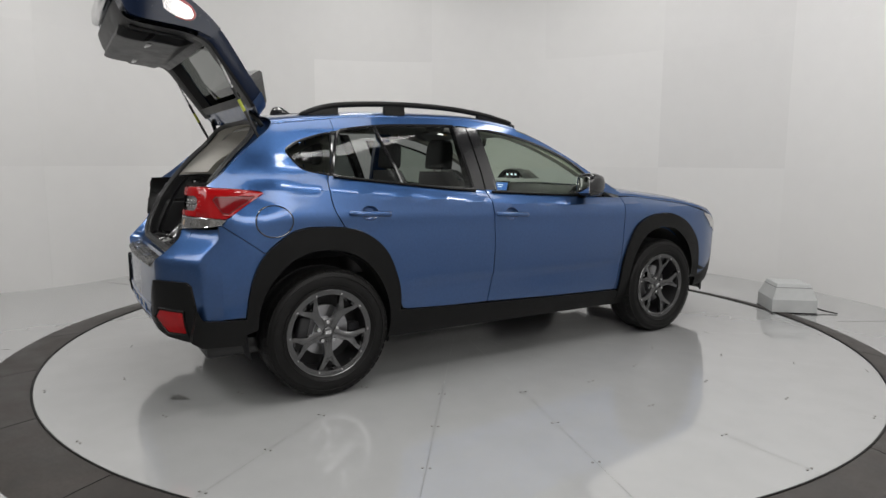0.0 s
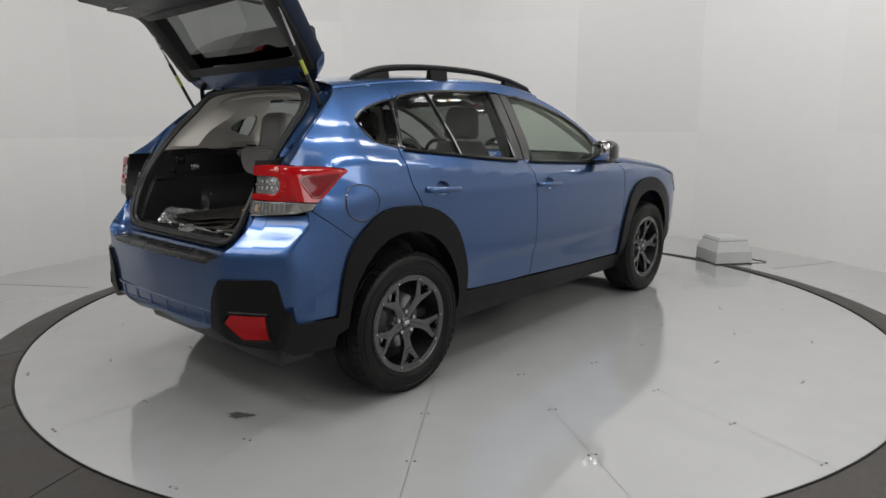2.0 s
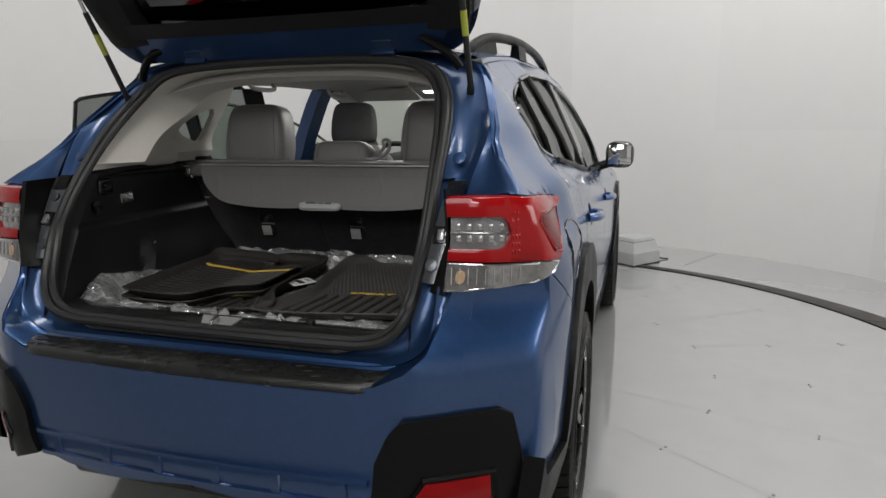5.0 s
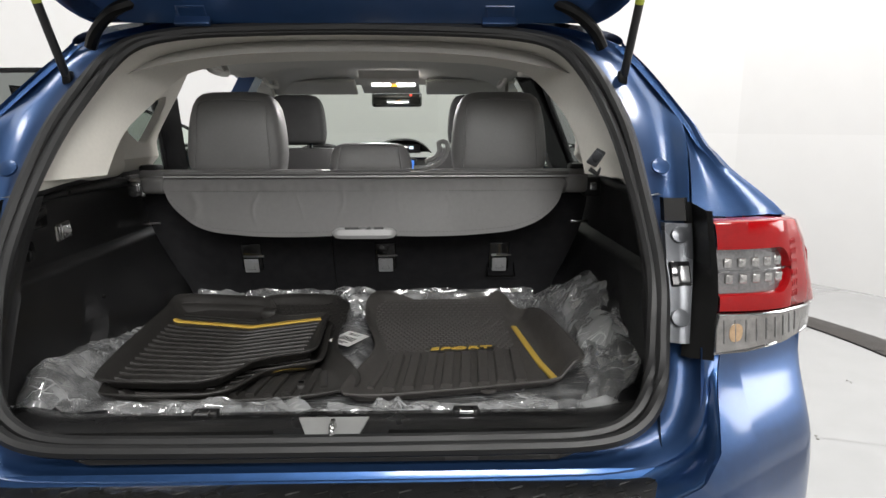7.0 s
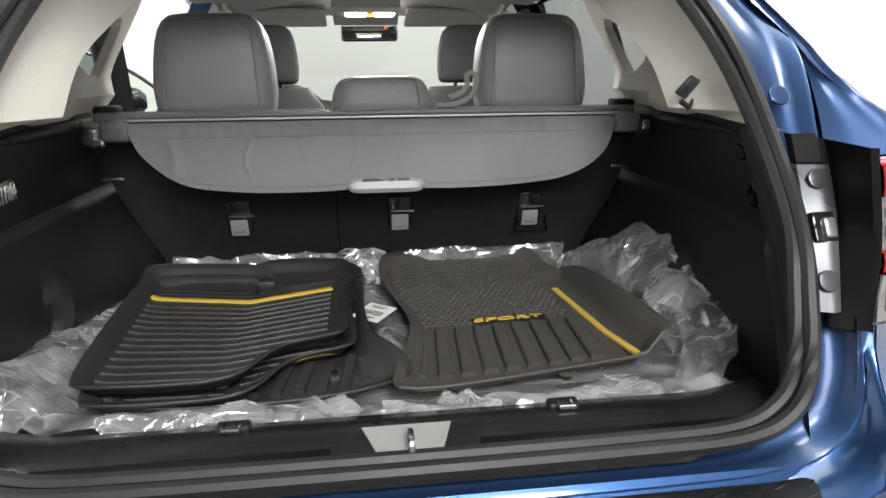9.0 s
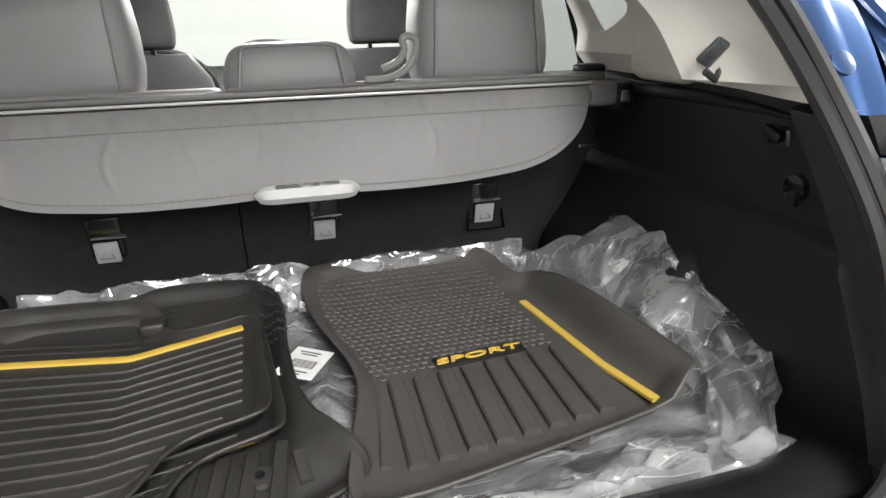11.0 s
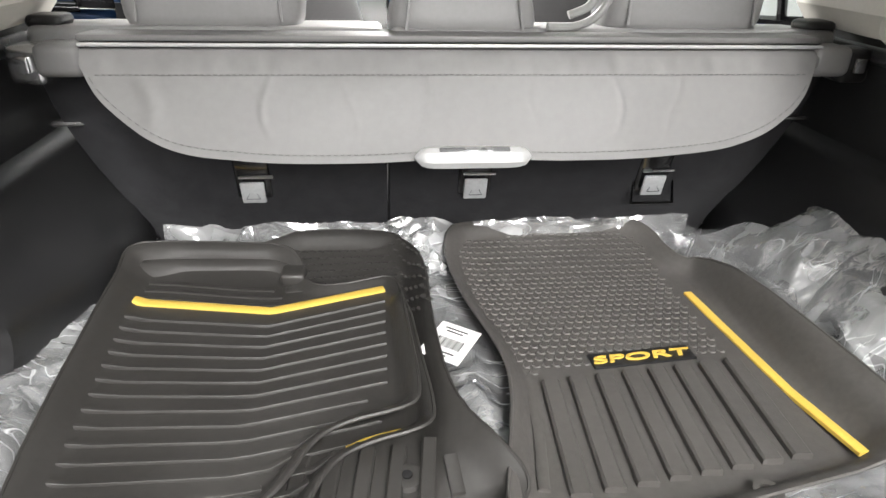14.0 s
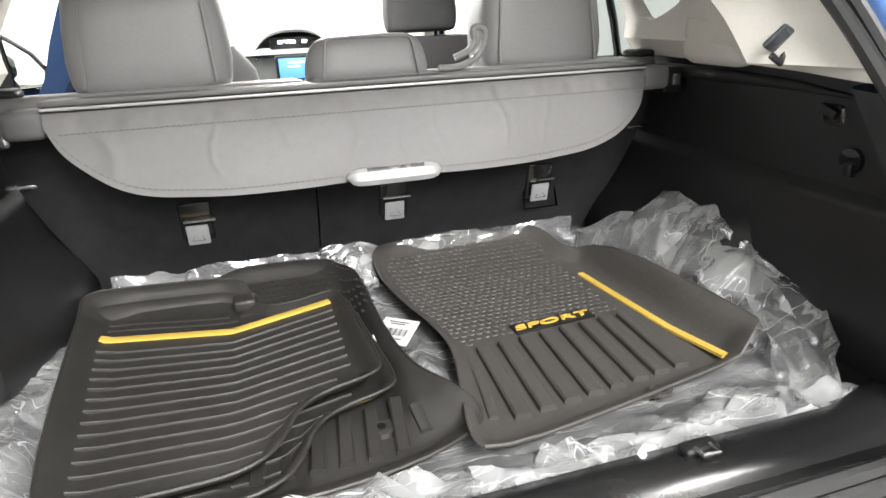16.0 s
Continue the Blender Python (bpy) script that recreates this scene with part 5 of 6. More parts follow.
part("cabin_floor", rbox(1.56, 2.3, .05, .02, 2, (0, 1.3, .34)), CARPET, car, "black carpeted cabin floor")
part("cargo_floor", rbox(1.24, .92, .04, .01, 2, (0, -.17, .745)), CARPET, car, "black carpeted cargo floor")
for s in (1, -1):
    rows = []
    for z in np.r_[np.linspace(.755, .985, 16)[:-1], np.linspace(.985, 1.04, 12)[:-1], np.linspace(1.04, 1.172, 8)]:
        y0 = YO(z) + .012
        rows.append([(s * cargo_x(y, z), y, z + (.012 * sm((y + .5) / .3) if z > 1.16 else 0)) for y in np.r_[np.linspace(y0, y0 + .2, 14)[:-1], np.linspace(y0 + .2, .20, 36)]])
    top_y = np.linspace(YO(1.172) + .012, .20, 30)
    rows.append([(s * (cargo_x(y, 1.172) + .05), y, 1.176 + .012 * sm((y + .5) / .3)) for y in np.r_[np.linspace(YO(1.172) + .012, YO(1.172) + .212, 14)[:-1], np.linspace(YO(1.172) + .212, .20, 36)]])
    lining = part("cargo_side_lining", loft(rows), LININGM, car, "black plastic cargo side lining", sharp=35)
    # ledge band under the ivory pillar, hook pocket, socket
    part("ledge", tube([(s * (cargo_x(y, 1.15) - .004), y, 1.148 + .012 * sm((y + .5) / .3)) for y in np.linspace(-.40, .10, 22)], lambda t: .003 + .011 * math.sin(math.pi * min(t * 1.4 + .02, 1) * .5), 10, flat=.9), BLACKTRIM, lining)
    hx = cargo_x(-.36, 1.125)
    part("hook_pocket", rbox(.03, .062 if s < 0 else .044, .055 if s < 0 else .036, .01, 3, (s * (hx + (.006 if s < 0 else .011)), -.362, 1.122)), GLOSSBLACK, lining)
    part("bag_hook", rbox(.014, .034, .016, .005, 2, (s * (hx - .010), -.362, 1.128), (20, 0, 0)), BLACKTRIM, lining)
    sx = cargo_x(-.405, 1.06)
    part("power_socket", cyl(.019, .014, 24, (s * (sx - .002), -.408, 1.062), (0, 90, 0), bevel=.003), GLOSSBLACK, lining, "round black power socket cap")
    part("socket_tab", rbox(.012, .014, .022, .004, 2, (s * (sx - .012), -.415, 1.05)), BLACKTRIM, lining)
    if s < 0:
        lx = cargo_x(-.275, 1.075)
        lens = part("cargo_lamp", rbox(.012, .056, .040, .006, 3, (s * lx, -.275, 1.078), (6, 0, 0)), LOWERLENS, lining, "clear cargo lamp")
        part("lamp_bulb", cyl(.006, .026, 10, (s * (lx - .006), -.270, 1.080), (70, 0, 0), bevel=.002), PAPER, lens)
        for k in range(5):
            part("lens_rib", rbox(.003, .0025, .032, .001, 1, (s * (lx - .0065), -.295 + .010 * k, 1.078), (6, 0, 0)), CHROME, lens)
        part("lamp_bezel", rbox(.006, .070, .052, .006, 3, (s * (lx + .004), -.275, 1.078), (6, 0, 0)), CLAD, lining)
        part("panel_edge", tube(spline([(s * (cargo_x(-.262, .80) + .003), -.255, .79), (s * (cargo_x(-.262, .86) + .002), -.252, .86), (s * (cargo_x(-.255, .895) + .0), -.24, .892), (s * (cargo_x(-.2, .915) + .0), -.20, .912)], 6), .006, 8), GLOSSBLACK, lining)
    # ivory upper pillar lining with an opening for the quarter window
    hole = [tuple(p) for p in chaikin([(-.065, 1.305), (-.02, 1.34), (.06, 1.372), (.105, 1.38), (.112, 1.36), (.10, 1.30), (.085, 1.262), (.06, 1.252), (.0, 1.27), (-.05, 1.288)], 1)]
    edge = [(YO(z) + .004, z) for z in np.linspace(1.182, 1.478, 14)]
    outl = edge + [(.02, 1.492), (.18, 1.50), (.175, 1.40), (.15, 1.30), (.14, 1.19)] + [(y, 1.186) for y in (.0, -.2, -.35)]
    def ivory(y, z, d, s=s):
        t = sm((y - YO(z)) / .40)
        xi = INX(min(z, 1.47)) - .006
        xo = min(side_x(y, z) - .055, .615 - .50 * max(z - 1.2, 0))
        x = xi * (1 - t) + xo * t - .028 * math.exp(-((z - 1.215) / .03) ** 2) * t * sm((y + .35) / .2)
        return (s * (x + d), y, z)
    part("pillar_lining", sheet(outl, ivory, .02, .02, hole), BEIGE, car, "ivory plastic rear pillar lining", sharp=35)
    # pillar posts between the doors
    rows = [[(s * (side_x(1.05, z) - dx), 1.06 + dy + (1.2 - z) * .05, z) for dx, dy in ((.03, -.05), (.03, .05), (.10, .06), (.10, -.06))] for z in np.linspace(.35, 1.51, 14)]
    part("centre_pillar", loft(rows, True, False, True), PAINT_SHADE if s < 0 else GLOSSBLACK, car, "painted centre door pillar" if s < 0 else "dark centre door pillar")
    rows = [[(s * (side_x(y, ROOFEDGE(y) - .02) - dx), y, ROOFEDGE(y) - dz) for dx, dz in ((.02, .06), (.02, .015), (.09, .015), (.09, .06))] for y in np.linspace(1.15, 2.3, 16)]
    part("front_pillar", loft(rows, True, False, True), BEIGE, car, "ivory windscreen pillar lining")
    rows = [[(s * (side_x(y, ROOFEDGE(y) - .02) - dx), y, ROOFEDGE(y) - dz) for dx, dz in ((.02, .055), (.02, .015), (.12, .005), (.11, .05))] for y in np.linspace(-.10, 1.2, 16)]
    part("roof_side_lining", loft(rows, True, False, True), HEADLINER, car)
    for y in (.35, 1.05):
        x0 = side_x(y, 1.50) - .135
        part("grab_handle", tube(spline([(s * x0, y - .09, 1.487), (s * (x0 - .012), y - .07, 1.46), (s * (x0 - .014), y + .07, 1.46), (s * x0, y + .09, 1.487)], 5), .009, 8), HEADLINER, car)
    # belt over the shoulder ledge
    if s > 0:
        part("belt_strap", tube(spline([(.575, -.255, 1.345), (.572, -.285, 1.315), (.556, -.315, 1.285), (.538, -.335, 1.262), (.528, -.345, 1.246)], 4), .019, 8, flat=.22), BLACKTRIM, car, "black seat belt strap")
        part("belt_tongue", rbox(.044, .008, .040, .005, 2, (.520, -.352, 1.232), (35, 25, 10)), PLATE, car, "grey seat belt tongue")
        part("tongue_slot", tube([(.497, -.360, 1.214), (.512, -.362, 1.203), (.522, -.358, 1.215)], .005, 6), BLACKTRIM, car)
        part("belt_tag", rbox(.024, .004, .022, .0015, 1, (.540, -.354, 1.216), (30, 10, 20)), YELLOW, car)
    part("shoulder_cover", rbox(.07, .16, .10, .03, 4, (s * .612, -.12, 1.228)), BEIGE, car)

# pale rim of the roof lining round the top of the opening
top_ring = [p for p in inn3 if p[2] > 1.19]
top_ring = sorted(top_ring, key=lambda p: math.atan2(p[2] - 1.19, p[0]))
rows = []
for f, dy, dz in ((1.0, .014, 0), (.985, .03, -.004), (.965, .075, -.016), (.93, .13, -.034), (.90, .18, -.05)):
    rows.append([(x * f, y + dy, z + dz * sm((z - 1.25) / .2)) for x, y, z in top_ring])
part("opening_rim_lining", loft(rows), BEIGE, car, "ivory plastic rim inside the tailgate opening")

# headliner
rows = []
for y in np.r_[np.linspace(-.215, -.15, 5), np.linspace(-.1, 1.46, 20)]:
    z = ROOFTOP(y) - .052 - .03 * sm((-.15 - y) / .07)
    xe = side_x(y, ROOFEDGE(y)) - .09
    rows.append([(xe * t, y, z - .055 * abs(t) ** 3) for t in np.linspace(-1, 1, 21)])
part("headliner", loft(rows), HEADLINER, car, "pale grey fabric headliner")
part("dome_lamp", rbox(.16, .09, .012, .02, 3, (.015, .55, ROOFTOP(.55) - .055)), DOME, car, "lit white dome lamp")
rows = [[(x, y, ROOFTOP(y) - .06 - dz) for x in np.linspace(-.13, .13, 9)] for y, dz in ((1.18, 0), (1.2, .03), (1.42, .045), (1.46, .02))]
console = part("overhead_console", loft(rows), HEADLINER, car)
for s in (1, -1):
    part("map_lamp", rbox(.085, .05, .012, .012, 3, (s * .055 + .015, 1.29, ROOFTOP(1.29) - .098), (-8, 0, 0)), DOME, console, "lit map reading lamp")
    part("sun_visor", rbox(.40, .16, .018, .008, 3, (s * .36, 1.38, 1.475), (-18, 0, 0)), HEADLINER, car, "folded grey sun visor")
part("airbag_lamp", rbox(.03, .004, .01, .002, 1, (.02, 1.268, ROOFTOP(1.29) - .105)), AMBER, console)
mir = part("inner_mirror", rbox(.245, .03, .072, .016, 4, (.016, 1.55, 1.425), (-6, 0, 0)), GLOSSBLACK, car, "black rear-view mirror")
part("mirror_glass", rbox(.228, .004, .058, .012, 3, (.016, 1.5335, 1.424), (-6, 0, 0)), mat("dim_mirror", (.22, .23, .22), .06, 1.0), mir)
part("mirror_led", rbox(.012, .002, .006, .001, 1, (.085, 1.531, 1.445)), emit("red_led", (1, .05, .02), 2), mir)
part("mirror_stem", tube([(.016, 1.56, 1.45), (.016, 1.54, 1.52)], .012, 8), GLOSSBLACK, mir)

# dashboard
rows = []
for x in np.linspace(-.74, .74, 25):
    hump = .035 * math.exp(-((x + .37) / .16) ** 2)
    rows.append([(x, 1.80, .70), (x, 1.76, .90), (x, 1.80, 1.04), (x, 1.90, 1.115 + hump), (x * .92, 2.10, 1.10), (x * .82, 2.34, 1.045), (x * .82, 2.36, .6)])
dash = part("dashboard", loft(rows), BLACKTRIM, car, "black dashboard")
rows = [[(.025 + t * (.165 - .02 * (y > 1.93)), y, 1.15 + h * (1 - abs(t) ** 3)) for t in np.linspace(-1, 1, 17)] for y, h in ((1.875, .07), (1.89, .08), (2.02, .07), (2.06, .0))]
part("display_hood", loft(rows), BLACKTRIM, dash)
part("top_display", rbox(.20, .006, .05, .004, 2, (.025, 1.895, 1.175), (-8, 0, 0)), GLOSSBLACK, dash)
for k, x in enumerate((-.03, .025, .075)):
    part("display_figure", rbox(.022, .004, .014, .001, 1, (x, 1.89, 1.18)), SCREENW, dash)
part("centre_screen", rbox(.17, .012, .11, .008, 2, (.02, 1.80, 1.075), (-12, 0, 0)), GLOSSBLACK, dash)
part("screen_picture", rbox(.145, .004, .085, .003, 2, (.02, 1.792, 1.075), (-12, 0, 0)), SCREEN, dash, "lit blue centre screen")
for k in range(4):
    part("screen_line", rbox(.05 + .02 * (k % 2), .003, .007, .001, 1, (-.01 + .01 * k, 1.7885 + .0035 * (1.5 - k), 1.052 + .016 * k), (-12, 0, 0)), SCREENW, dash)
wheel_path = [(-.37 + .185 * math.cos(a), 1.66 - .07 * math.sin(a), 1.03 + .17 * math.sin(a)) for a in np.linspace(0, math.tau, 41)[:-1]]
sw = part("steering_wheel", tube(wheel_path, .016, 8, True), BLACKTRIM, car, "black leather steering wheel")
part("wheel_hub", rbox(.16, .06, .12, .03, 4, (-.37, 1.68, 1.02), (-22, 0, 0)), BLACKTRIM, sw)
part("column", tube([(-.37, 1.70, 1.01), (-.37, 1.9, .94)], .05, 10), BLACKTRIM, sw)
part("centre_console", rbox(.22, 1.1, .30, .04, 3, (0, 1.45, .55)), BLACKTRIM, car)


def cushion(w, d, h, bev, taper=1.0, bulge=.0):
    """A padded block, narrower at its top by taper."""
    bm = rbox(w, d, h, bev, 5)
    for v in bm.verts:
        f = (v.co.z / h + .5)
        v.co.x *= 1 - (1 - taper) * f
        v.co.y += -bulge * (1 - (2 * v.co.x / w) ** 2) * np.sign(-v.co.y) * -1 if bulge else 0
    return bm


def headrest(parent, x, y, z, w, d, h, material, lean=-8, name="headrest", piping=True):
    """A head restraint with a rounded shell, a stitched face panel and two posts."""
    rows = []
    n = 48
    for f, e, g in ((0.0, .86, .80), (.03, .93, .92), (.09, .97, .98), (.25, 1.0, 1.0), (.5, .975, 1.0), (.7, .93, .98), (.83, .875, .94), (.92, .80, .86), (.975, .70, .74), (1.0, .55, .55)):
        ring = []
        for a in np.linspace(0, math.tau, n + 1)[:-1]:
            c, s_ = math.cos(a), math.sin(a)
            rx = np.sign(c) * abs(c) ** .42 * w / 2 * e
            ry = np.sign(s_) * abs(s_) ** .36 * d / 2 * g
            ring.append((rx * (1 - .06 * (s_ < 0) * abs(s_) - .10 * (s_ > 0) * abs(s_)), ry, h * f))
        rows.append(ring)
    hr = part(name, at(loft(rows, True, False, True), pose(x, y, z, lean, 0, 0)), material, parent, "grey leatherette headrest" if material is SEATGREY else "dark headrest", sharp=60)
    if piping:
        side = [(s_, f) for s_, f in [(-1, f) for f in np.linspace(.05, .80, 12)] + [(-.93, .85), (-.8, .875), (-.4, .885), (0, .888), (.4, .885), (.8, .875), (.93, .85)] + [(1, f) for f in np.linspace(.80, .05, 12)]]
        path = [(s_ * w * .385 * (1 - .13 * f), -d * (.497 - .02 * max(f - .7, 0) / .18), h * f) for s_, f in side]
        part("seam", at(tube(path, .0024, 6), pose(x, y, z, lean, 0, 0)), material, hr)
    for s in (-1, 1):
        part("post", tube([(x + s * w * .22, y + .01, z - .04), (x + s * w * .22, y + .01, z + .02)], .006, 8), STEEL, hr)
    return hr


TAGM = mat("pale_tag_plastic", (.46, .47, .48), .35, grain=.15, scale=200)
# rear bench
bench = thing("rear_seat", "", "")
bench.parent = car
BACKY = curve([(.72, .215), (.80, .185), (.90, .135), (1.0, .10), (1.16, .045)])
HALF = curve([(.76, .52), (.84, .53), (.90, .55), (.97, .575), (1.05, .595), (1.16, .60)])
for x0, x1 in ((-1, -.104), (-.100, 1)):
    rows = []
    for z in np.linspace(.72, 1.165, 16):
        h = HALF(z)
        a, b = (-h if x0 == -1 else x0), (h if x1 == 1 else x1)
        xs = np.linspace(a, b, 15)
        rows.append([(x, BACKY(z) - .012 * (1 - ((x - (a + b) / 2) / (b - a) * 2) ** 8), z) for x in xs] + [(x, BACKY(z) + .13, z) for x in xs[::-1]])
    part("seat_back", loft(rows, True, False, True), CARPET, bench, "black carpeted seat back")
    a, b = (-.60 if x0 == -1 else x0), (.60 if x1 == 1 else x1)
    part("seat_top", rbox(b - a - .004, .15, .035, .012, 3, ((a + b) / 2, .12, 1.165), (-4, 0, 0)), SEATGREY, bench)
    part("seat_cushion", rbox(b - a - .01, .5, .16, .05, 4, ((a + b) / 2, .50, .70), (4, 0, 0)), SEATGREY, bench)
    part("seat_back_front", rbox(b - a - .02, .08, .5, .03, 4, ((a + b) / 2, .25, .93), (14, 0, 0)), SEATGREY, bench)
headrest(bench, -.352, .125, 1.172, .262, .135, .215, SEATGREY)
headrest(bench, .362, .125, 1.172, .262, .135, .215, SEATGREY)
headrest(bench, .012, .105, 1.168, .225, .12, .082, SEATGREY, -12)
for x in (-.322, .053, .373):
    y = BACKY(.91) - .012
    rec = part("anchor_recess", rbox(.058, .012, .085, .005, 3, (x - .006, y - .009, .940), (16, 0, 0)), GLOSSBLACK, bench, "black child-seat anchor recess")
    part("anchor_tag", rbox(.040, .006, .042, .005, 2, (x - .006, y - .018, .915), (16, 0, 0)), TAGM, rec, "silver anchor tag")
    part("tag_symbol", tube([(x - .006 + a * .011, y - .0225 + (.0 if b < 0 else .004), .915 + b * .010) for a, b in ((-1, -1), (1, -1), (0, 1))], .0011, 5, True), PLATE, rec)
    part("anchor_bar", tube([(x - .028, y - .018, .942), (x + .028, y - .018, .942)], .003, 8), STEEL, rec)
    if x > .3:
        part("anchor_frame", tube([(x + a * .034, y - .008 + (.018 if b > 0 else -.003), .925 + b * .047) for a, b in ((-1.15, -1), (1.15, -1), (1, 1), (-1, 1))], .004, 8, True), CLAD, rec)
for s in (1, -1):
    part("seat_latch", rbox(.05, .014, .008, .003, 2, (s * .585, .085, 1.04)), STEEL, bench)
    part("belt_guide", rbox(.05, .05, .018, .008, 3, (s * .575, .08, 1.19)), BLACKTRIM, bench)
hook = spline([(.130, .03, 1.192), (.165, .03, 1.192), (.196, .03, 1.203), (.215, .03, 1.225), (.219, .03, 1.250), (.208, .03, 1.260), (.196, .03, 1.254), (.199, .03, 1.238), (.188, .03, 1.220), (.160, .03, 1.208)], 6)
part("bag_arm", tube(hook, .0062, 8), mat("grey_hook_plastic", (.22, .22, .215), .35, grain=.05), bench, "curved grey plastic hook by the headrest")


def front_seat(x):
    seat = thing("front_seat", "", "")
    seat.parent = car
    rows = []
    for z, w, y in ((.55, .44, 1.15), (.75, .48, 1.12), (1.0, .46, 1.05), (1.14, .40, 1.0), (1.21, .30, .985)):
        rows.append([(x + np.sign(math.cos(a)) * abs(math.cos(a)) ** .5 * w / 2, y + np.sign(math.sin(a)) * abs(math.sin(a)) ** .6 * .07, z) for a in np.linspace(0, math.tau, 33)[:-1]])
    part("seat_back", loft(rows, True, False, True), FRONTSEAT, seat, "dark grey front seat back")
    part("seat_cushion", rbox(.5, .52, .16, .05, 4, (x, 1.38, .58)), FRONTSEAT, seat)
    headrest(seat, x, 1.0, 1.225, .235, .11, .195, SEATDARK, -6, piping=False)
    for s in (-1, 1):
        part("headrest_post", tube([(x + s * .05, 1.0, 1.19), (x + s * .05, 1.0, 1.26)], .006, 8), BLACKTRIM, seat)


front_seat(-.365)
front_seat(.365)

# scuff plate of the cargo sill with silver latch cover
prof = [(-.572, .762), (-.578, .785), (-.590, .800), (-.615, .806), (-.650, .812), (-.666, .808), (-.690, .803), (-.708, .797), (-.719, .790), (-.722, .775)]
rows = []
for x in np.linspace(-.545, .545, 45):
    e, g = max(0, abs(x) - .45), min(1, max(0, (abs(x) - .37) / .12))
    g = g * g * (3 - 2 * g)
    rows.append([(x, y + e * .25 * (k < 5) + max(0, -.664 - y) * .92 * g, z + e * e * .5 + max(0, .807 - z) * .9 * g * (k > 4)) for k, (y, z) in enumerate(prof)])
sill = part("sill_trim", loft(rows), mat("smooth_sill_plastic", (0.016, 0.016, 0.0165), 0.22, spec=0.5, grain=0.12, scale=120, wear=0.08), car, "black plastic cargo sill trim", sharp=50)
for a, b in ((-.45, -.09), (.10, .45)):
    part("sill_inset", rbox(b - a, .034, .004, .0018, 2, ((a + b) / 2, -.692, .7995), (22, 0, 0)), CLAD, sill)
lat = [(-.052, -.650, .8145), (.066, -.650, .8145), (.042, -.714, .7915), (-.022, -.714, .7915)]
bm = bmesh.new()
vs = [bm.verts.new(p) for p in lat] + [bm.verts.new((p[0], p[1] - .002, p[2] + .004)) for p in lat]
bm.faces.new(vs[4:])
for k in range(4):
    bm.faces.new((vs[k], vs[(k + 1) % 4], vs[4 + (k + 1) % 4], vs[4 + k]))
part("latch_cover", bm, mat("satin_grey_plastic", (.36, .36, .355), .45, .3, grain=.06), sill, "satin grey latch cover", smooth=False)
part("striker", tube(spline([(.010, -.672, .800), (.010, -.676, .822), (.010, -.690, .825), (.010, -.703, .818), (.010, -.708, .792)], 5), .0045, 8), STEEL, sill, "steel latch loop")
part("latch_slot", rbox(.026, .012, .012, .004, 2, (.010, -.706, .7935), (22, 0, 0)), GLOSSBLACK, sill)
for x in (-.222, .232):
    hk = part("cargo_hook", rbox(.046, .022, .014, .005, 3, (x, -.612, .808)), BLACKTRIM, sill, "black fold-out cargo hook")
    part("hook_ring", tube([(x - .010, -.618, .815), (x - .010, -.634, .816), (x + .010, -.634, .816), (x + .010, -.618, .815)], .0035, 8), STEEL, hk)


STITCHM = mat("grey_thread", (.085, .083, .082), .8, grain=.2, scale=400)
HANDLEM = mat("satin_silver_plastic", (.42, .42, .42), .36, .25, grain=.05, scale=200)
# ---- cargo cover ----
cover = thing("cargo_cover", "grey vinyl roll-up cargo cover behind the rear seat", "cargo cover")
part("cassette", tube([(-.50, -.002, 1.150), (.525, -.002, 1.150)], .026, 14, flat=.85), COVERGREY, cover, "grey cover roller housing")
part("top_deck", rbox(1.04, .10, .010, .004, 2, (.012, .035, 1.178), (-3, 0, 0)), COVERGREY, cover)
part("edge_strip", rbox(1.03, .006, .005, .002, 2, (.012, -.0235, 1.1735)), HANDLEM, cover, "bright metal edge strip")
BOT = curve([(-.50, 1.150), (-.485, 1.120), (-.455, 1.088), (-.40, 1.052), (-.30, 1.034), (-.15, 1.029), (0, 1.033), (.15, 1.029), (.30, 1.034), (.40, 1.048), (.46, 1.075), (.50, 1.115), (.515, 1.150)])
rows = []
xs = np.r_[np.linspace(-.50, -.40, 20)[:-1], np.linspace(-.40, .41, 240)[:-1], np.linspace(.41, .515, 20)]
for f in np.r_[0, .03, .06, np.linspace(.1, 1, 22)]:
    r = []
    for x in xs:
        zt, zb = 1.168, BOT(x)
        z = zt + (zb - zt) * f
        t = (zt - z) / .14
        w = (.0010 * math.sin(x * 47) + .0006 * math.sin(x * 131 + 1.3) + .0004 * math.sin(x * 223)) * math.exp(-((t - .12) / .09) ** 2)
        for cx, cw, a in ((-.262, .0035, .0017), (-.155, .003, .0006), (-.055, .0032, .0013), (.035, .003, .0006), (.10, .003, .0006), (.215, .0032, .0011), (.30, .003, .0008), (-.42, .01, .002)):
            w += a * math.exp(-((x - cx - .01 * math.sin(t * 7 + cx * 20)) / cw) ** 2) * sm(t * 4 - .3) * sm((.85 - t) * 4)
        r.append((x, -.026 - .062 * t ** .85 - w, z))
    rows.append(r)
rows += [[(x, y + .004, z) for x, y, z in r] for r in rows[::-1]]
flap = part("flap", loft(rows, False, True), COVERGREY, cover, "grey vinyl hanging flap with creases")
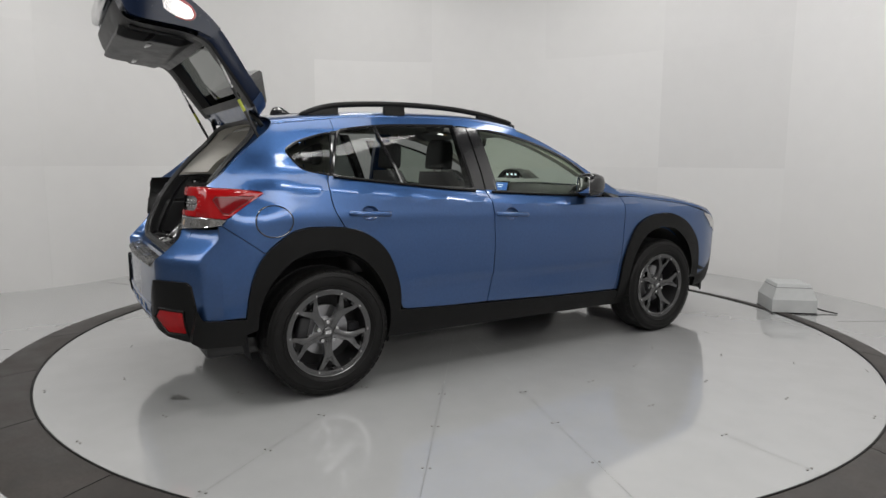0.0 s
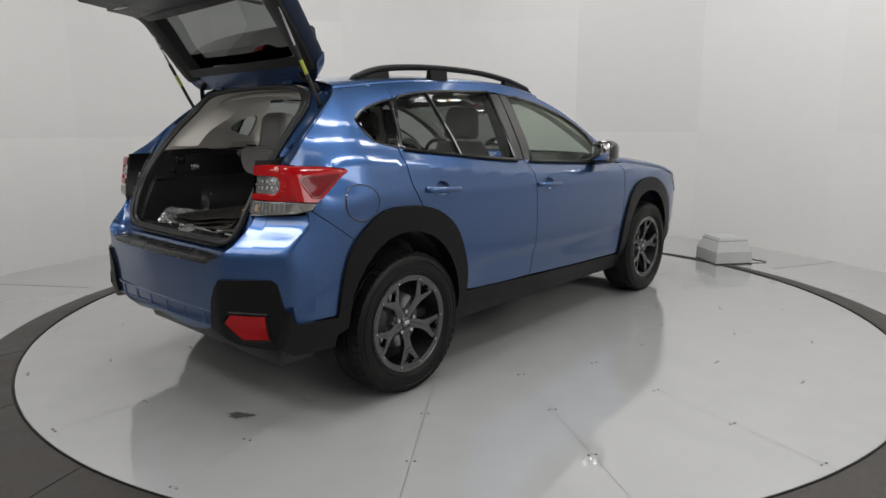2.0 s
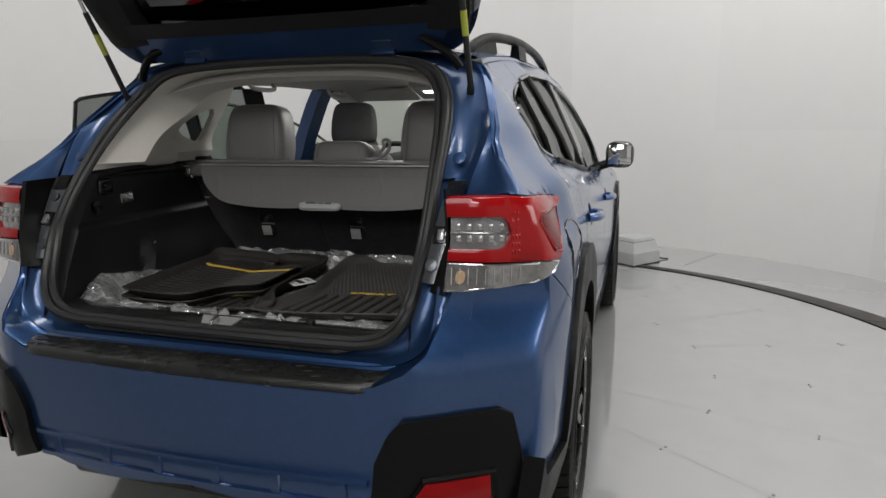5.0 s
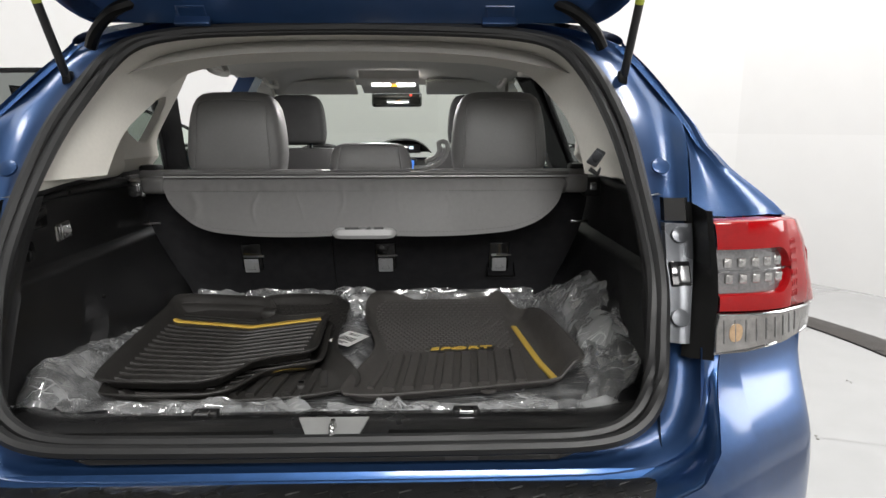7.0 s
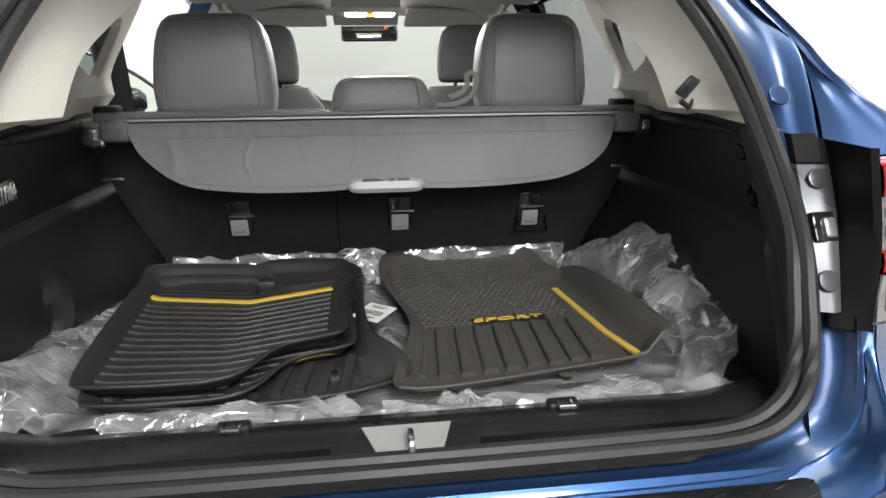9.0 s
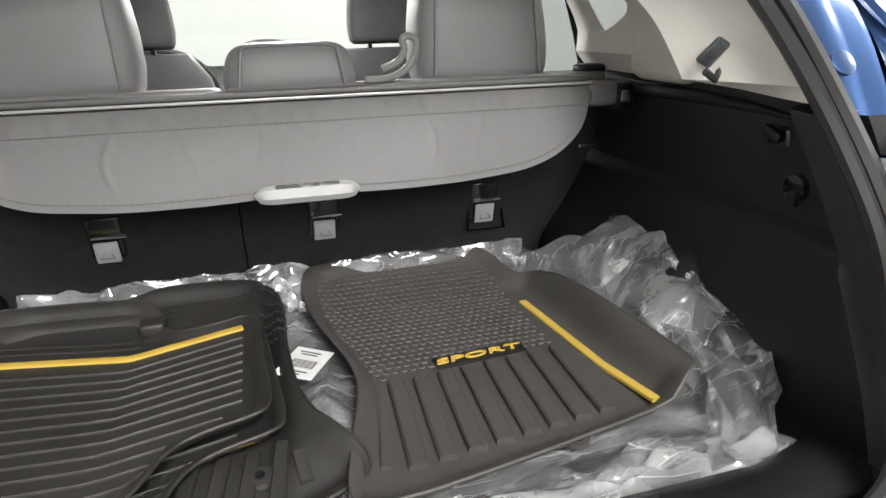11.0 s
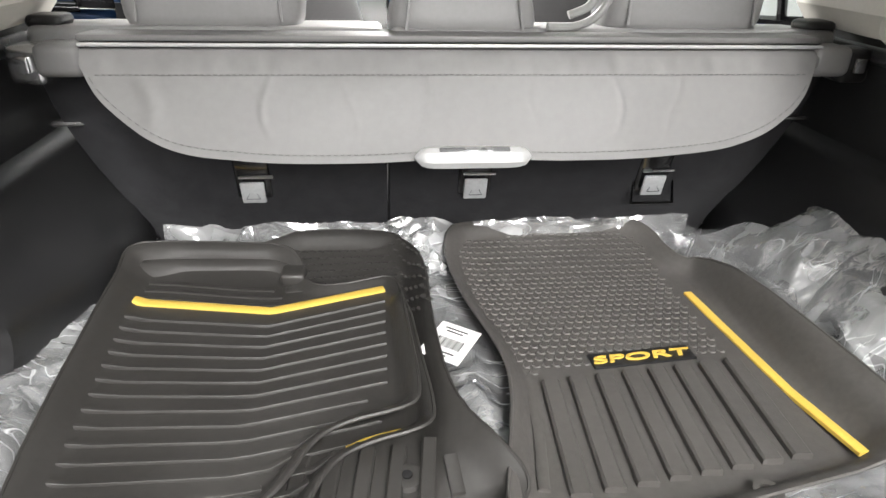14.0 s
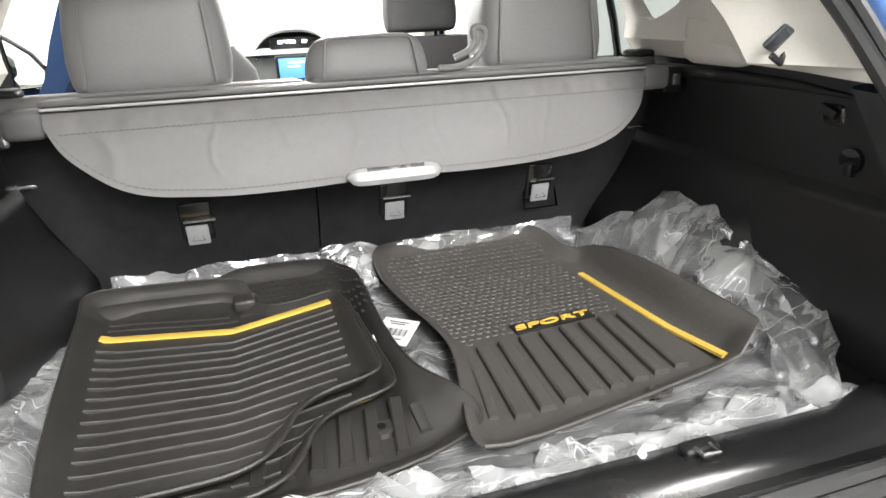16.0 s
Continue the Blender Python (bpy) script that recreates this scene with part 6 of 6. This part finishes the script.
for zoff, nm in ((None, "hem_stitch"), (1.139, "upper_stitch")):
    st = []
    if zoff is None:
        dist, pts = 0.0, []
        for x in np.linspace(-.488, .503, 110):
            z = BOT(x) + .011
            t = (1.168 - z) / .14
            pts.append((x, -.0275 - .062 * max(t, 0) ** .85, z))
    else:
        pts = [(x, -.0285 - .062 * ((1.168 - zoff) / .14) ** .85, zoff) for x in np.linspace(-.48, .50, 120)]
    for p, q in zip(pts[::1], pts[1::1]):
        m0, m1 = np.array(p), np.array(p) + (np.array(q) - np.array(p)) * .55
        st.append(tube([m0, m1], .0006, 4))
    ob = part(nm, join(*st), STITCHM, flap)
    ob["kind"] = "stuff"
rows = []
for t in np.linspace(-1, 1, 21):
    e = (1 - abs(t) ** 9) ** .6 if abs(t) < 1 else .12
    rows.append([(.01 + .080 * t, y * e - .098, 1.040 + z * e) for y, z in ((.010, -.012), (.010, .012), (-.004, .0145), (-.012, .010), (-.0145, -.004), (-.010, -.013))])
grip = part("pull_handle", loft(rows, True, False, True), HANDLEM, cover, "satin silver pull handle", sharp=35)
part("handle_inset", rbox(.096, .003, .007, .001, 2, (.01, -.1065, 1.0525), (-52, 0, 0)), LEDGREY, grip)
for s, x in ((-1, -.535), (1, .553)):
    part("end_cap", rbox(.062, .055, .044, .012, 4, (x - s * .004, .0, 1.152)), COVERGREY if s < 0 else SEATGREY, cover, "grey plastic end cap")
    part("bracket", rbox(.045, .05, .05, .008, 3, (x + s * .04, .004, 1.145)), STEEL if s < 0 else BLACKTRIM, cover, "metal end bracket")
    part("bracket_button", rbox(.018, .01, .022, .003, 2, (x + s * .04, -.024, 1.147)), CHROME, cover)


# ---- loose things in the cargo area ----
def poly_dist(P):
    """Distance from the inside of an outline to its edge."""
    A = np.array(P)
    B = np.roll(A, -1, 0)
    D = B - A
    L = (D ** 2).sum(1) + 1e-12

    def f(x, y):
        p = np.array((x, y))
        t = np.clip(((p - A) * D).sum(1) / L, 0, 1)
        return float(np.sqrt((((A + D * t[:, None]) - p) ** 2).sum(1)).min())
    return f


def tray(name, P, base, lip, width, label, group="", cell=.0085, rubber=None):
    """A moulded rubber mat with a raised rim, 4 mm thick. Returns the thing and its height function."""
    far = poly_dist(P)

    def top_z(x, y):
        d = far(x, y)
        return base(x, y) + (lip(x, y) if callable(lip) else lip) * min(max(1 - (d - .007) / (width(x, y) if callable(width) else width), 0), 1)
    ob = thing(name, label, "floor mat", group)
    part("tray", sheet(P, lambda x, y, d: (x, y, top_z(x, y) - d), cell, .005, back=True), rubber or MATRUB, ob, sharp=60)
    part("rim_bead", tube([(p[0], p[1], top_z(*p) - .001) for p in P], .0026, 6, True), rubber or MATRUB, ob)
    return ob, top_z


def strip(ob, name, path, half, height, zf, material, label=""):
    """A low moulded strip on a mat along a path of (x, y)."""
    path = [np.array(p, float) for p in path]
    rows = []
    for i, p in enumerate(path):
        a, b = path[max(i - 1, 0)], path[min(i + 1, len(path) - 1)]
        d = (b - a) / (np.hypot(*(b - a)) + 1e-9)
        n = np.array((-d[1], d[0]))
        rows.append([(*(p + n * half * u), zf(*p) + h) for u, h in ((-1, -.002), (-.96, height * .72), (-.72, height), (.72, height), (.96, height * .72), (1, -.002))])
    return part(name, loft(rows, True, False, True), material, ob, label)


def text_mesh(word, size, extrude):
    cu = bpy.data.curves.new("lettering", "FONT")
    cu.body, cu.size, cu.extrude, cu.align_x = word, size, extrude, "CENTER"
    cu.offset = .0004
    tmp = bpy.data.objects.new("lettering", cu)
    scene.collection.objects.link(tmp)
    me = bpy.data.meshes.new_from_object(tmp.evaluated_get(bpy.context.evaluated_depsgraph_get()))
    bpy.data.objects.remove(tmp)
    bpy.data.curves.remove(cu)
    bm = bmesh.new()
    bm.from_mesh(me)
    bpy.data.meshes.remove(me)
    return bm


# right mat: hexagon grip pad, ribs, yellow stripe, lettering
P_R = chaikin([(-.012, .125), (.055, .170), (.325, .186), (.388, .145), (.405, .045), (.455, .025), (.497, -.40), (.475, -.435), (.41, -.455), (.012, -.53), (-.005, -.50), (.012, -.42), (.046, -.275), (.040, -.19), (.004, -.06)], 2)
mat_r, zr = tray("floor_mat", [tuple(p) for p in P_R], lambda x, y: .776 + .036 * sm((x - .425) / .045) * sm((.06 - y) / .04) + .006 * sm((.06 - x) / .06) + .028 * sm(y / .19), .021, lambda x, y: .020 + .022 * sm((x - .40) / .06),
                 "dark brown rubber front floor mat with yellow stripe and lettering", "rubber floor mats", rubber=MATLIT)
strip(mat_r, "yellow_stripe", [(.392, -.045), (.403, -.17), (.415, -.30), (.428, -.425)], .0075, .004, zr, YELLOW, "yellow accent stripe")
for k in range(8):
    x0, x1 = .100 + k * .0385, .086 + k * .0390
    y0, y1 = -.262 + .004 * k, -.452 + .005 * k
    strip(mat_r, "rib", [(x0 + (x1 - x0) * f, y0 + (y1 - y0) * f) for f in (0, .33, .66, 1)], .0125, .0095, zr, MATLIT)
strip(mat_r, "corner_rib", [(.070, -.29), (.062, -.36), (.048, -.44)], .007, .005, zr, MATLIT)
bumps = []
far_r = poly_dist([tuple(p) for p in P_R])
for j in range(26):
    for i in range(30):
        x, y = .0 + i * .0142 + (j % 2) * .0071, -.235 + j * .0152
        if x > .372 or y < -.262 + .075 * x + .02 or not inside([tuple(p) for p in P_R], x, y) or far_r(x, y) < .026 or (.165 < x < .325 and -.235 < y < -.195):
            continue
        z = zr(x, y)
        bumps.append(([(x + .0068 * math.cos(a), y + .0066 * math.sin(a), z + .0002) for a in np.linspace(0, math.tau, 7)[:-1]], [(x + .0054 * math.cos(a), y + .005 * math.sin(a), z + .0018) for a in np.linspace(0, math.tau, 7)[:-1]]))
bm = bmesh.new()
for lo, hi in bumps:
    a, b = [bm.verts.new(p) for p in lo], [bm.verts.new(p) for p in hi]
    bm.faces.new(b)
    for k in range(6):
        bm.faces.new((a[k], a[(k + 1) % 6], b[(k + 1) % 6], b[k]))
part("grip_texture", bm, MATLIT, mat_r, "small hexagon grip bumps")["kind"] = "stuff"
part("letter_plate", rbox(.154, .032, .004, .0015, 2, (.246, -.2135, zr(.246, -.213) + .002), (0, 0, 5)), BLACKTRIM, mat_r)
bm = text_mesh("SPORT", .036, .0012)
bmesh.ops.scale(bm, vec=(1.36, .60, 1), verts=bm.verts)
bmesh.ops.transform(bm, matrix=Matrix(((1, .30, 0, -.003), (0, 1, 0, 0), (0, 0, 1, 0), (0, 0, 0, 1))), verts=bm.verts)
bmesh.ops.transform(bm, matrix=pose(.246, -.2220, zr(.246, -.213) + .0055, 0, 0, 5), verts=bm.verts)
part("lettering", bm, YELLOW, mat_r, "raised yellow letters SPORT", smooth=False)
part("clip_ring", revolve([(.009, -.003), (.009, .003), (.016, .003), (.016, -.003), (.009, -.003)], 20), MATLIT, mat_r).matrix_basis = pose(.285, -.468, zr(.285, -.46) + .0, 0, 90, 0)

# lower left mat: driver mat lying under the stack
P_D = chaikin([(-.36, .155), (-.10, .15), (-.07, .10), (-.045, .02), (-.05, -.14), (-.040, -.32), (.005, -.40), (.034, -.44), (.015, -.470), (-.10, -.515), (-.30, -.525), (-.42, -.50), (-.46, -.40)], 2)
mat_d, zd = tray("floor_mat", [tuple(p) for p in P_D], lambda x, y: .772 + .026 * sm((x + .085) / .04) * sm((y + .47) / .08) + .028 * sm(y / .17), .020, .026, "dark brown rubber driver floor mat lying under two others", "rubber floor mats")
for k in range(7):
    x = -.285 + k * .036
    strip(mat_d, "rib", [(x, -.36), (x - .006, -.41), (x - .012, -.462)], .0095, .008, zd, MATRUB)
part("grommet", revolve([(.006, .006), (.012, .008), (.018, .006), (.020, .0)], 24), MATRUB, mat_d, "round fixing grommet").matrix_basis = pose(-.098, -.405, zd(-.098, -.405), 0, -90, 0)
part("grommet_hole", cyl(.006, .004, 16, (-.098, -.405, zd(-.098, -.405) + .006)), GLOSSBLACK, mat_d)
strip(mat_d, "corner_rib", [(-.05, -.40), (-.045, -.44)], .008, .005, zd, MATRUB)

bm = bmesh.new()
for j in range(14):
    for i in range(26):
        x, y = -.29 + i * .0142 + (j % 2) * .0071, -.10 + j * .0165
        if not inside([tuple(p) for p in P_D], x, y) or y < .02 and x < -.10:
            continue
        z = zd(x, y)
        lo = [bm.verts.new((x + .0068 * math.cos(a), y + .0066 * math.sin(a), z + .0002)) for a in np.linspace(0, math.tau, 7)[:-1]]
        hi = [bm.verts.new((x + .0052 * math.cos(a), y + .005 * math.sin(a), z + .0014)) for a in np.linspace(0, math.tau, 7)[:-1]]
        bm.faces.new(hi)
        for k in range(6):
            bm.faces.new((lo[k], lo[(k + 1) % 6], hi[(k + 1) % 6], hi[k]))
part("grip_texture", bm, MATRUB, mat_d, "small hexagon grip bumps")["kind"] = "stuff"

# two rear mats stacked on it
P_T = [(-.535, .03), (-.528, .062), (-.497, .078), (-.31, .078), (-.285, .068), (-.262, .052), (-.247, .03), (-.240, -.008), (-.215, -.03), (-.17, -.028), (-.118, -.012), (-.098, -.02), (-.090, -.06), (-.085, -.18), (-.075, -.32), (-.09, -.345), (-.165, -.36), (-.20, -.385), (-.222, -.44), (-.25, -.475), (-.32, -.490), (-.455, -.497), (-.492, -.475)]
P_T = [tuple(p) for p in chaikin(P_T, 2)]


def rear_mat(dx, dy, dz, turn, label):
    def base(x, y):
        return .793 + dz + .05 * abs(x + .285) - .008 + .016 * sm((y - .0) / .07)
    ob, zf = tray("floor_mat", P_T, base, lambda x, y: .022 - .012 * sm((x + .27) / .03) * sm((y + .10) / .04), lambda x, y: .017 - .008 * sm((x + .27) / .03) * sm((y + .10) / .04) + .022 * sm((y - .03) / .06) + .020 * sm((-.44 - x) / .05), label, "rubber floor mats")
    bow = lambda x: -.062 * max(1 - abs(x + .285) / .21, 0)
    strip(ob, "yellow_stripe", [(x, -.056 + .062 * (x + .488) + .6 * bow(x)) for x in np.linspace(-.490, -.116, 25)], .0085, .004, zf, YELLOW, "yellow accent stripe")
    for k in range(13):
        y = -.085 - k * .0283
        xa, xb = -.488 + .0022 * k, -.116
        if y < -.30:
            xb = -.13 - (-.30 - y) * .95
        if y < -.41:
            xb = -.25
        strip(ob, "rib", [(x, y + .087 * (x + .30) + .6 * bow(x) * (1 - k / 16)) for x in np.linspace(xa, xb, 12)], .0036, .0036, zf, MATRUB)
    for y, xb in ((-.045, -.27), (-.022, -.275), (.0, -.29)):
        strip(ob, "rib", [(x, y - .02 * sm((x + .49) / .2)) for x in np.linspace(-.485, xb, 6)], .0036, .0024, zf, MATRUB)
    part("raised_block", rbox(.040, .040, .022, .006, 3, (-.262, .012, zf(-.262, .012) + .002)), MATRUB, ob)
    if dz < 0:
        strip(ob, "yellow_edge_stripe", [(-.182, -.352), (-.160, -.344), (-.142, -.338), (-.118, -.329)], .0032, .002, zf, YELLOW, "short yellow stripe")
    c = Vector((-.3, -.15, 0))
    ob.matrix_basis = Matrix.Translation(c + Vector((dx, dy, 0))) @ pose(0, 0, 0, 0, 0, turn) @ Matrix.Translation(-c)
    return ob


rear_mat(.012, -.022, -.010, 1.5, "dark rubber rear floor mat in the middle of a stack")
rear_mat(0, 0, .008, 0, "dark brown ribbed rubber rear floor mat with yellow stripe")

# paper label between the mats
tag = thing("paper_label", "white printed paper label on the plastic film", "label")
m = pose(-.026, -.185, .797, 0, 4, -31)
part("paper", at(rbox(.062, .085, .0012, .0004, 1), m), PAPER, tag, smooth=False)
for k in range(13):
    part("printed_bar", at(rbox(.0012 + .0012 * (k % 3 == 0), .022, .0006, .0002, 1, (-.018 + k * .003, -.004, .0008)), m), INK, tag, smooth=False)
for j, (w, y) in enumerate(((.034, .030), (.026, .023), (.040, -.026), (.022, -.033))):
    part("printed_line", at(rbox(w, .003, .0006, .0002, 1, (-.003, y, .0008)), m), INK, tag, smooth=False)

# crumpled film under the mats
film = thing("plastic_film", "crumpled clear plastic film lining the cargo floor", "plastic film")
P_F = [tuple(p) for p in chaikin([(-.535, .165), (-.2, .168), (.1, .168), (.35, .168), (.48, .16), (.525, .05), (.57, -.08), (.615, -.25), (.618, -.38), (.56, -.47), (.45, -.525), (.30, -.555), (.0, -.572), (-.28, -.575), (-.44, -.555), (-.54, -.51), (-.605, -.45), (-.605, -.30), (-.585, -.16), (-.55, .0)], 2)]
MATS = [P_T, [tuple(p) for p in P_D], [tuple(p) for p in P_R]]
far_mats = [poly_dist(p) for p in MATS]
far_film = poly_dist(P_F)


def under_mats(x, y):
    return max(1.0 if inside(p, x, y) else 1 - sm(f(x, y) / .035) for p, f in zip(MATS, far_mats))


def off_mats(m):
    return not any(inside(p, m.x, m.y) for p in MATS)


def crinkle(name, nu, nv, surface, amp, seed, label, material=None, keep=off_mats):
    """Crumpled film: a grid of loose points with flat facets, each broken once more into smaller ones.
    surface(u, v) gives the smooth place, and amp (a number or a function of the place) the crumple."""
    rnd = random.Random(seed)
    size = amp if callable(amp) else (lambda p: amp)
    V, mids, faces = {}, {}, []

    def shove(p, k):
        e = size(p) * k
        q = Vector((p[0] + rnd.gauss(0, .35) * e, p[1] + rnd.gauss(0, .35) * e, p[2] + rnd.gauss(0, .6) * e))
        q.z = max(q.z, .7665)
        return q
    for i in range(nu + 1):
        for j in range(nv + 1):
            u, v = (i + rnd.uniform(-.38, .38) * (0 < i < nu)) / nu, (j + rnd.uniform(-.38, .38) * (0 < j < nv)) / nv
            V[i, j] = shove(Vector(surface(u, v)), 1.0)
    for i in range(nu):
        for j in range(nv):
            q = [V[i, j], V[i + 1, j], V[i + 1, j + 1], V[i, j + 1]]
            faces += [(q[0], q[1], q[2]), (q[0], q[2], q[3])] if rnd.random() < .5 else [(q[0], q[1], q[3]), (q[1], q[2], q[3])]

    level = 0

    def mid(p, q):
        k = frozenset((id(p), id(q)))
        if k not in mids:
            mids[k] = shove((p + q) * .5, .20 - .08 * level)
        return mids[k]
    for level in range(2):
        mids.clear()
        finer = []
        for p, q, r in faces:
            a_, b_, c_ = mid(p, q), mid(q, r), mid(r, p)
            finer += [(p, a_, c_), (a_, q, b_), (c_, b_, r), (a_, b_, c_)]
        faces = finer
    bm = bmesh.new()
    made = {}
    for tri in faces:
        m = (tri[0] + tri[1] + tri[2]) / 3
        if keep is not None and not keep(m):
            continue
        vs = []
        for p in tri:
            if id(p) not in made:
                made[id(p)] = bm.verts.new(p)
            vs.append(made[id(p)])
        try:
            bm.faces.new(vs)
        except ValueError:
            pass
    return part(name, bm, material or FILM, film, label, sharp=42)


def sheet_amp(p):
    return (.012 + .006 * sm(1 - far_film(p[0], p[1]) / .08)) * (1 - under_mats(p[0], p[1])) + .0002


crinkle("film_sheet", 36, 22, lambda u, v: (-.62 + 1.24 * u, -.585 + .755 * v, .7668 + .016 * (1 - under_mats(-.62 + 1.24 * u, -.585 + .755 * v))), sheet_amp, 3,
        "flat crumpled film", FILMCLEAR, lambda m: inside(P_F, m.x, m.y))
# the bag end standing up against the side lining
BAGTOP = curve([(-.54, .785), (-.45, .815), (-.36, .855), (-.26, .90), (-.17, .945), (-.05, .960), (.0, .93), (.05, .86), (.09, .83), (.16, .81)])
BAGX = curve([(-.54, .44), (-.45, .50), (-.3, .505), (-.1, .475), (.02, .43), (.16, .37)])


def bag(u, v):
    y = -.54 + .70 * u
    t, x0 = BAGTOP(y), BAGX(y)
    h = t - .772
    x1 = .615 if y > -.42 else .615 - (-.42 - y) * .9
    a_ = math.pi * v
    return (x0 + (x1 - x0) * (.5 - .5 * math.cos(a_)) ** .9, y + .02 * math.sin(a_ * 2), .772 + h * math.sin(a_ * .5 + .0) ** .8 * (1 if v < .62 else 1 - .45 * ((v - .62) / .38) ** 2))


crinkle("film_bag", 16, 7, bag, .013, 11, "puffed bag end of the film")
# folds along the seat back, along the sill and in the corner by the wheel housing
for x0, x1, n, seed in ((-.50, -.11, 13, 17), (-.11, .47, 18, 18)):
    crinkle("back_fold", n, 3, lambda u, v: (x0 + (x1 - x0) * u, .148 + .012 * v * v, .782 + .052 * v + .006 * math.sin(u * 17) * v), .009, seed, "fold of film along the seat back", keep=None)
crinkle("middle_fold", 8, 8, lambda u, v: (-.10 + .10 * u, .03 + .12 * v, .785 + .03 * v + .012 * math.sin(u * 3.1)), .012, 19, "puffed film between the mats")


def front(x, v):
    y0 = -.47 - .05 * math.cos(x * 2.2) if x > -.1 else -.50
    return (x, y0 - v * (.095 if x > -.1 else .06), .778 + .016 * math.sin(v * 3.1))


crinkle("front_fold", 16, 4, lambda u, v: front(-.02 + .55 * u, v), .012, 23, "fold of film along the sill")
crinkle("front_fold", 14, 3, lambda u, v: front(-.50 + .48 * u, v), .010, 29, "thin fold of film along the sill", FILMCLEAR)
CORNER = curve([(-.56, .02), (-.51, .5), (-.46, 1.0), (-.40, .8), (-.30, .45), (-.15, .25), (.08, .05)])
crinkle("corner_fold", 16, 4, lambda u, v: (-.49 - .118 * v, -.56 + .64 * u, .778 + (.02 + .065 * CORNER(-.56 + .64 * u)) * math.sin(v * 2.4)), .014, 31, "fold of film in the corner")
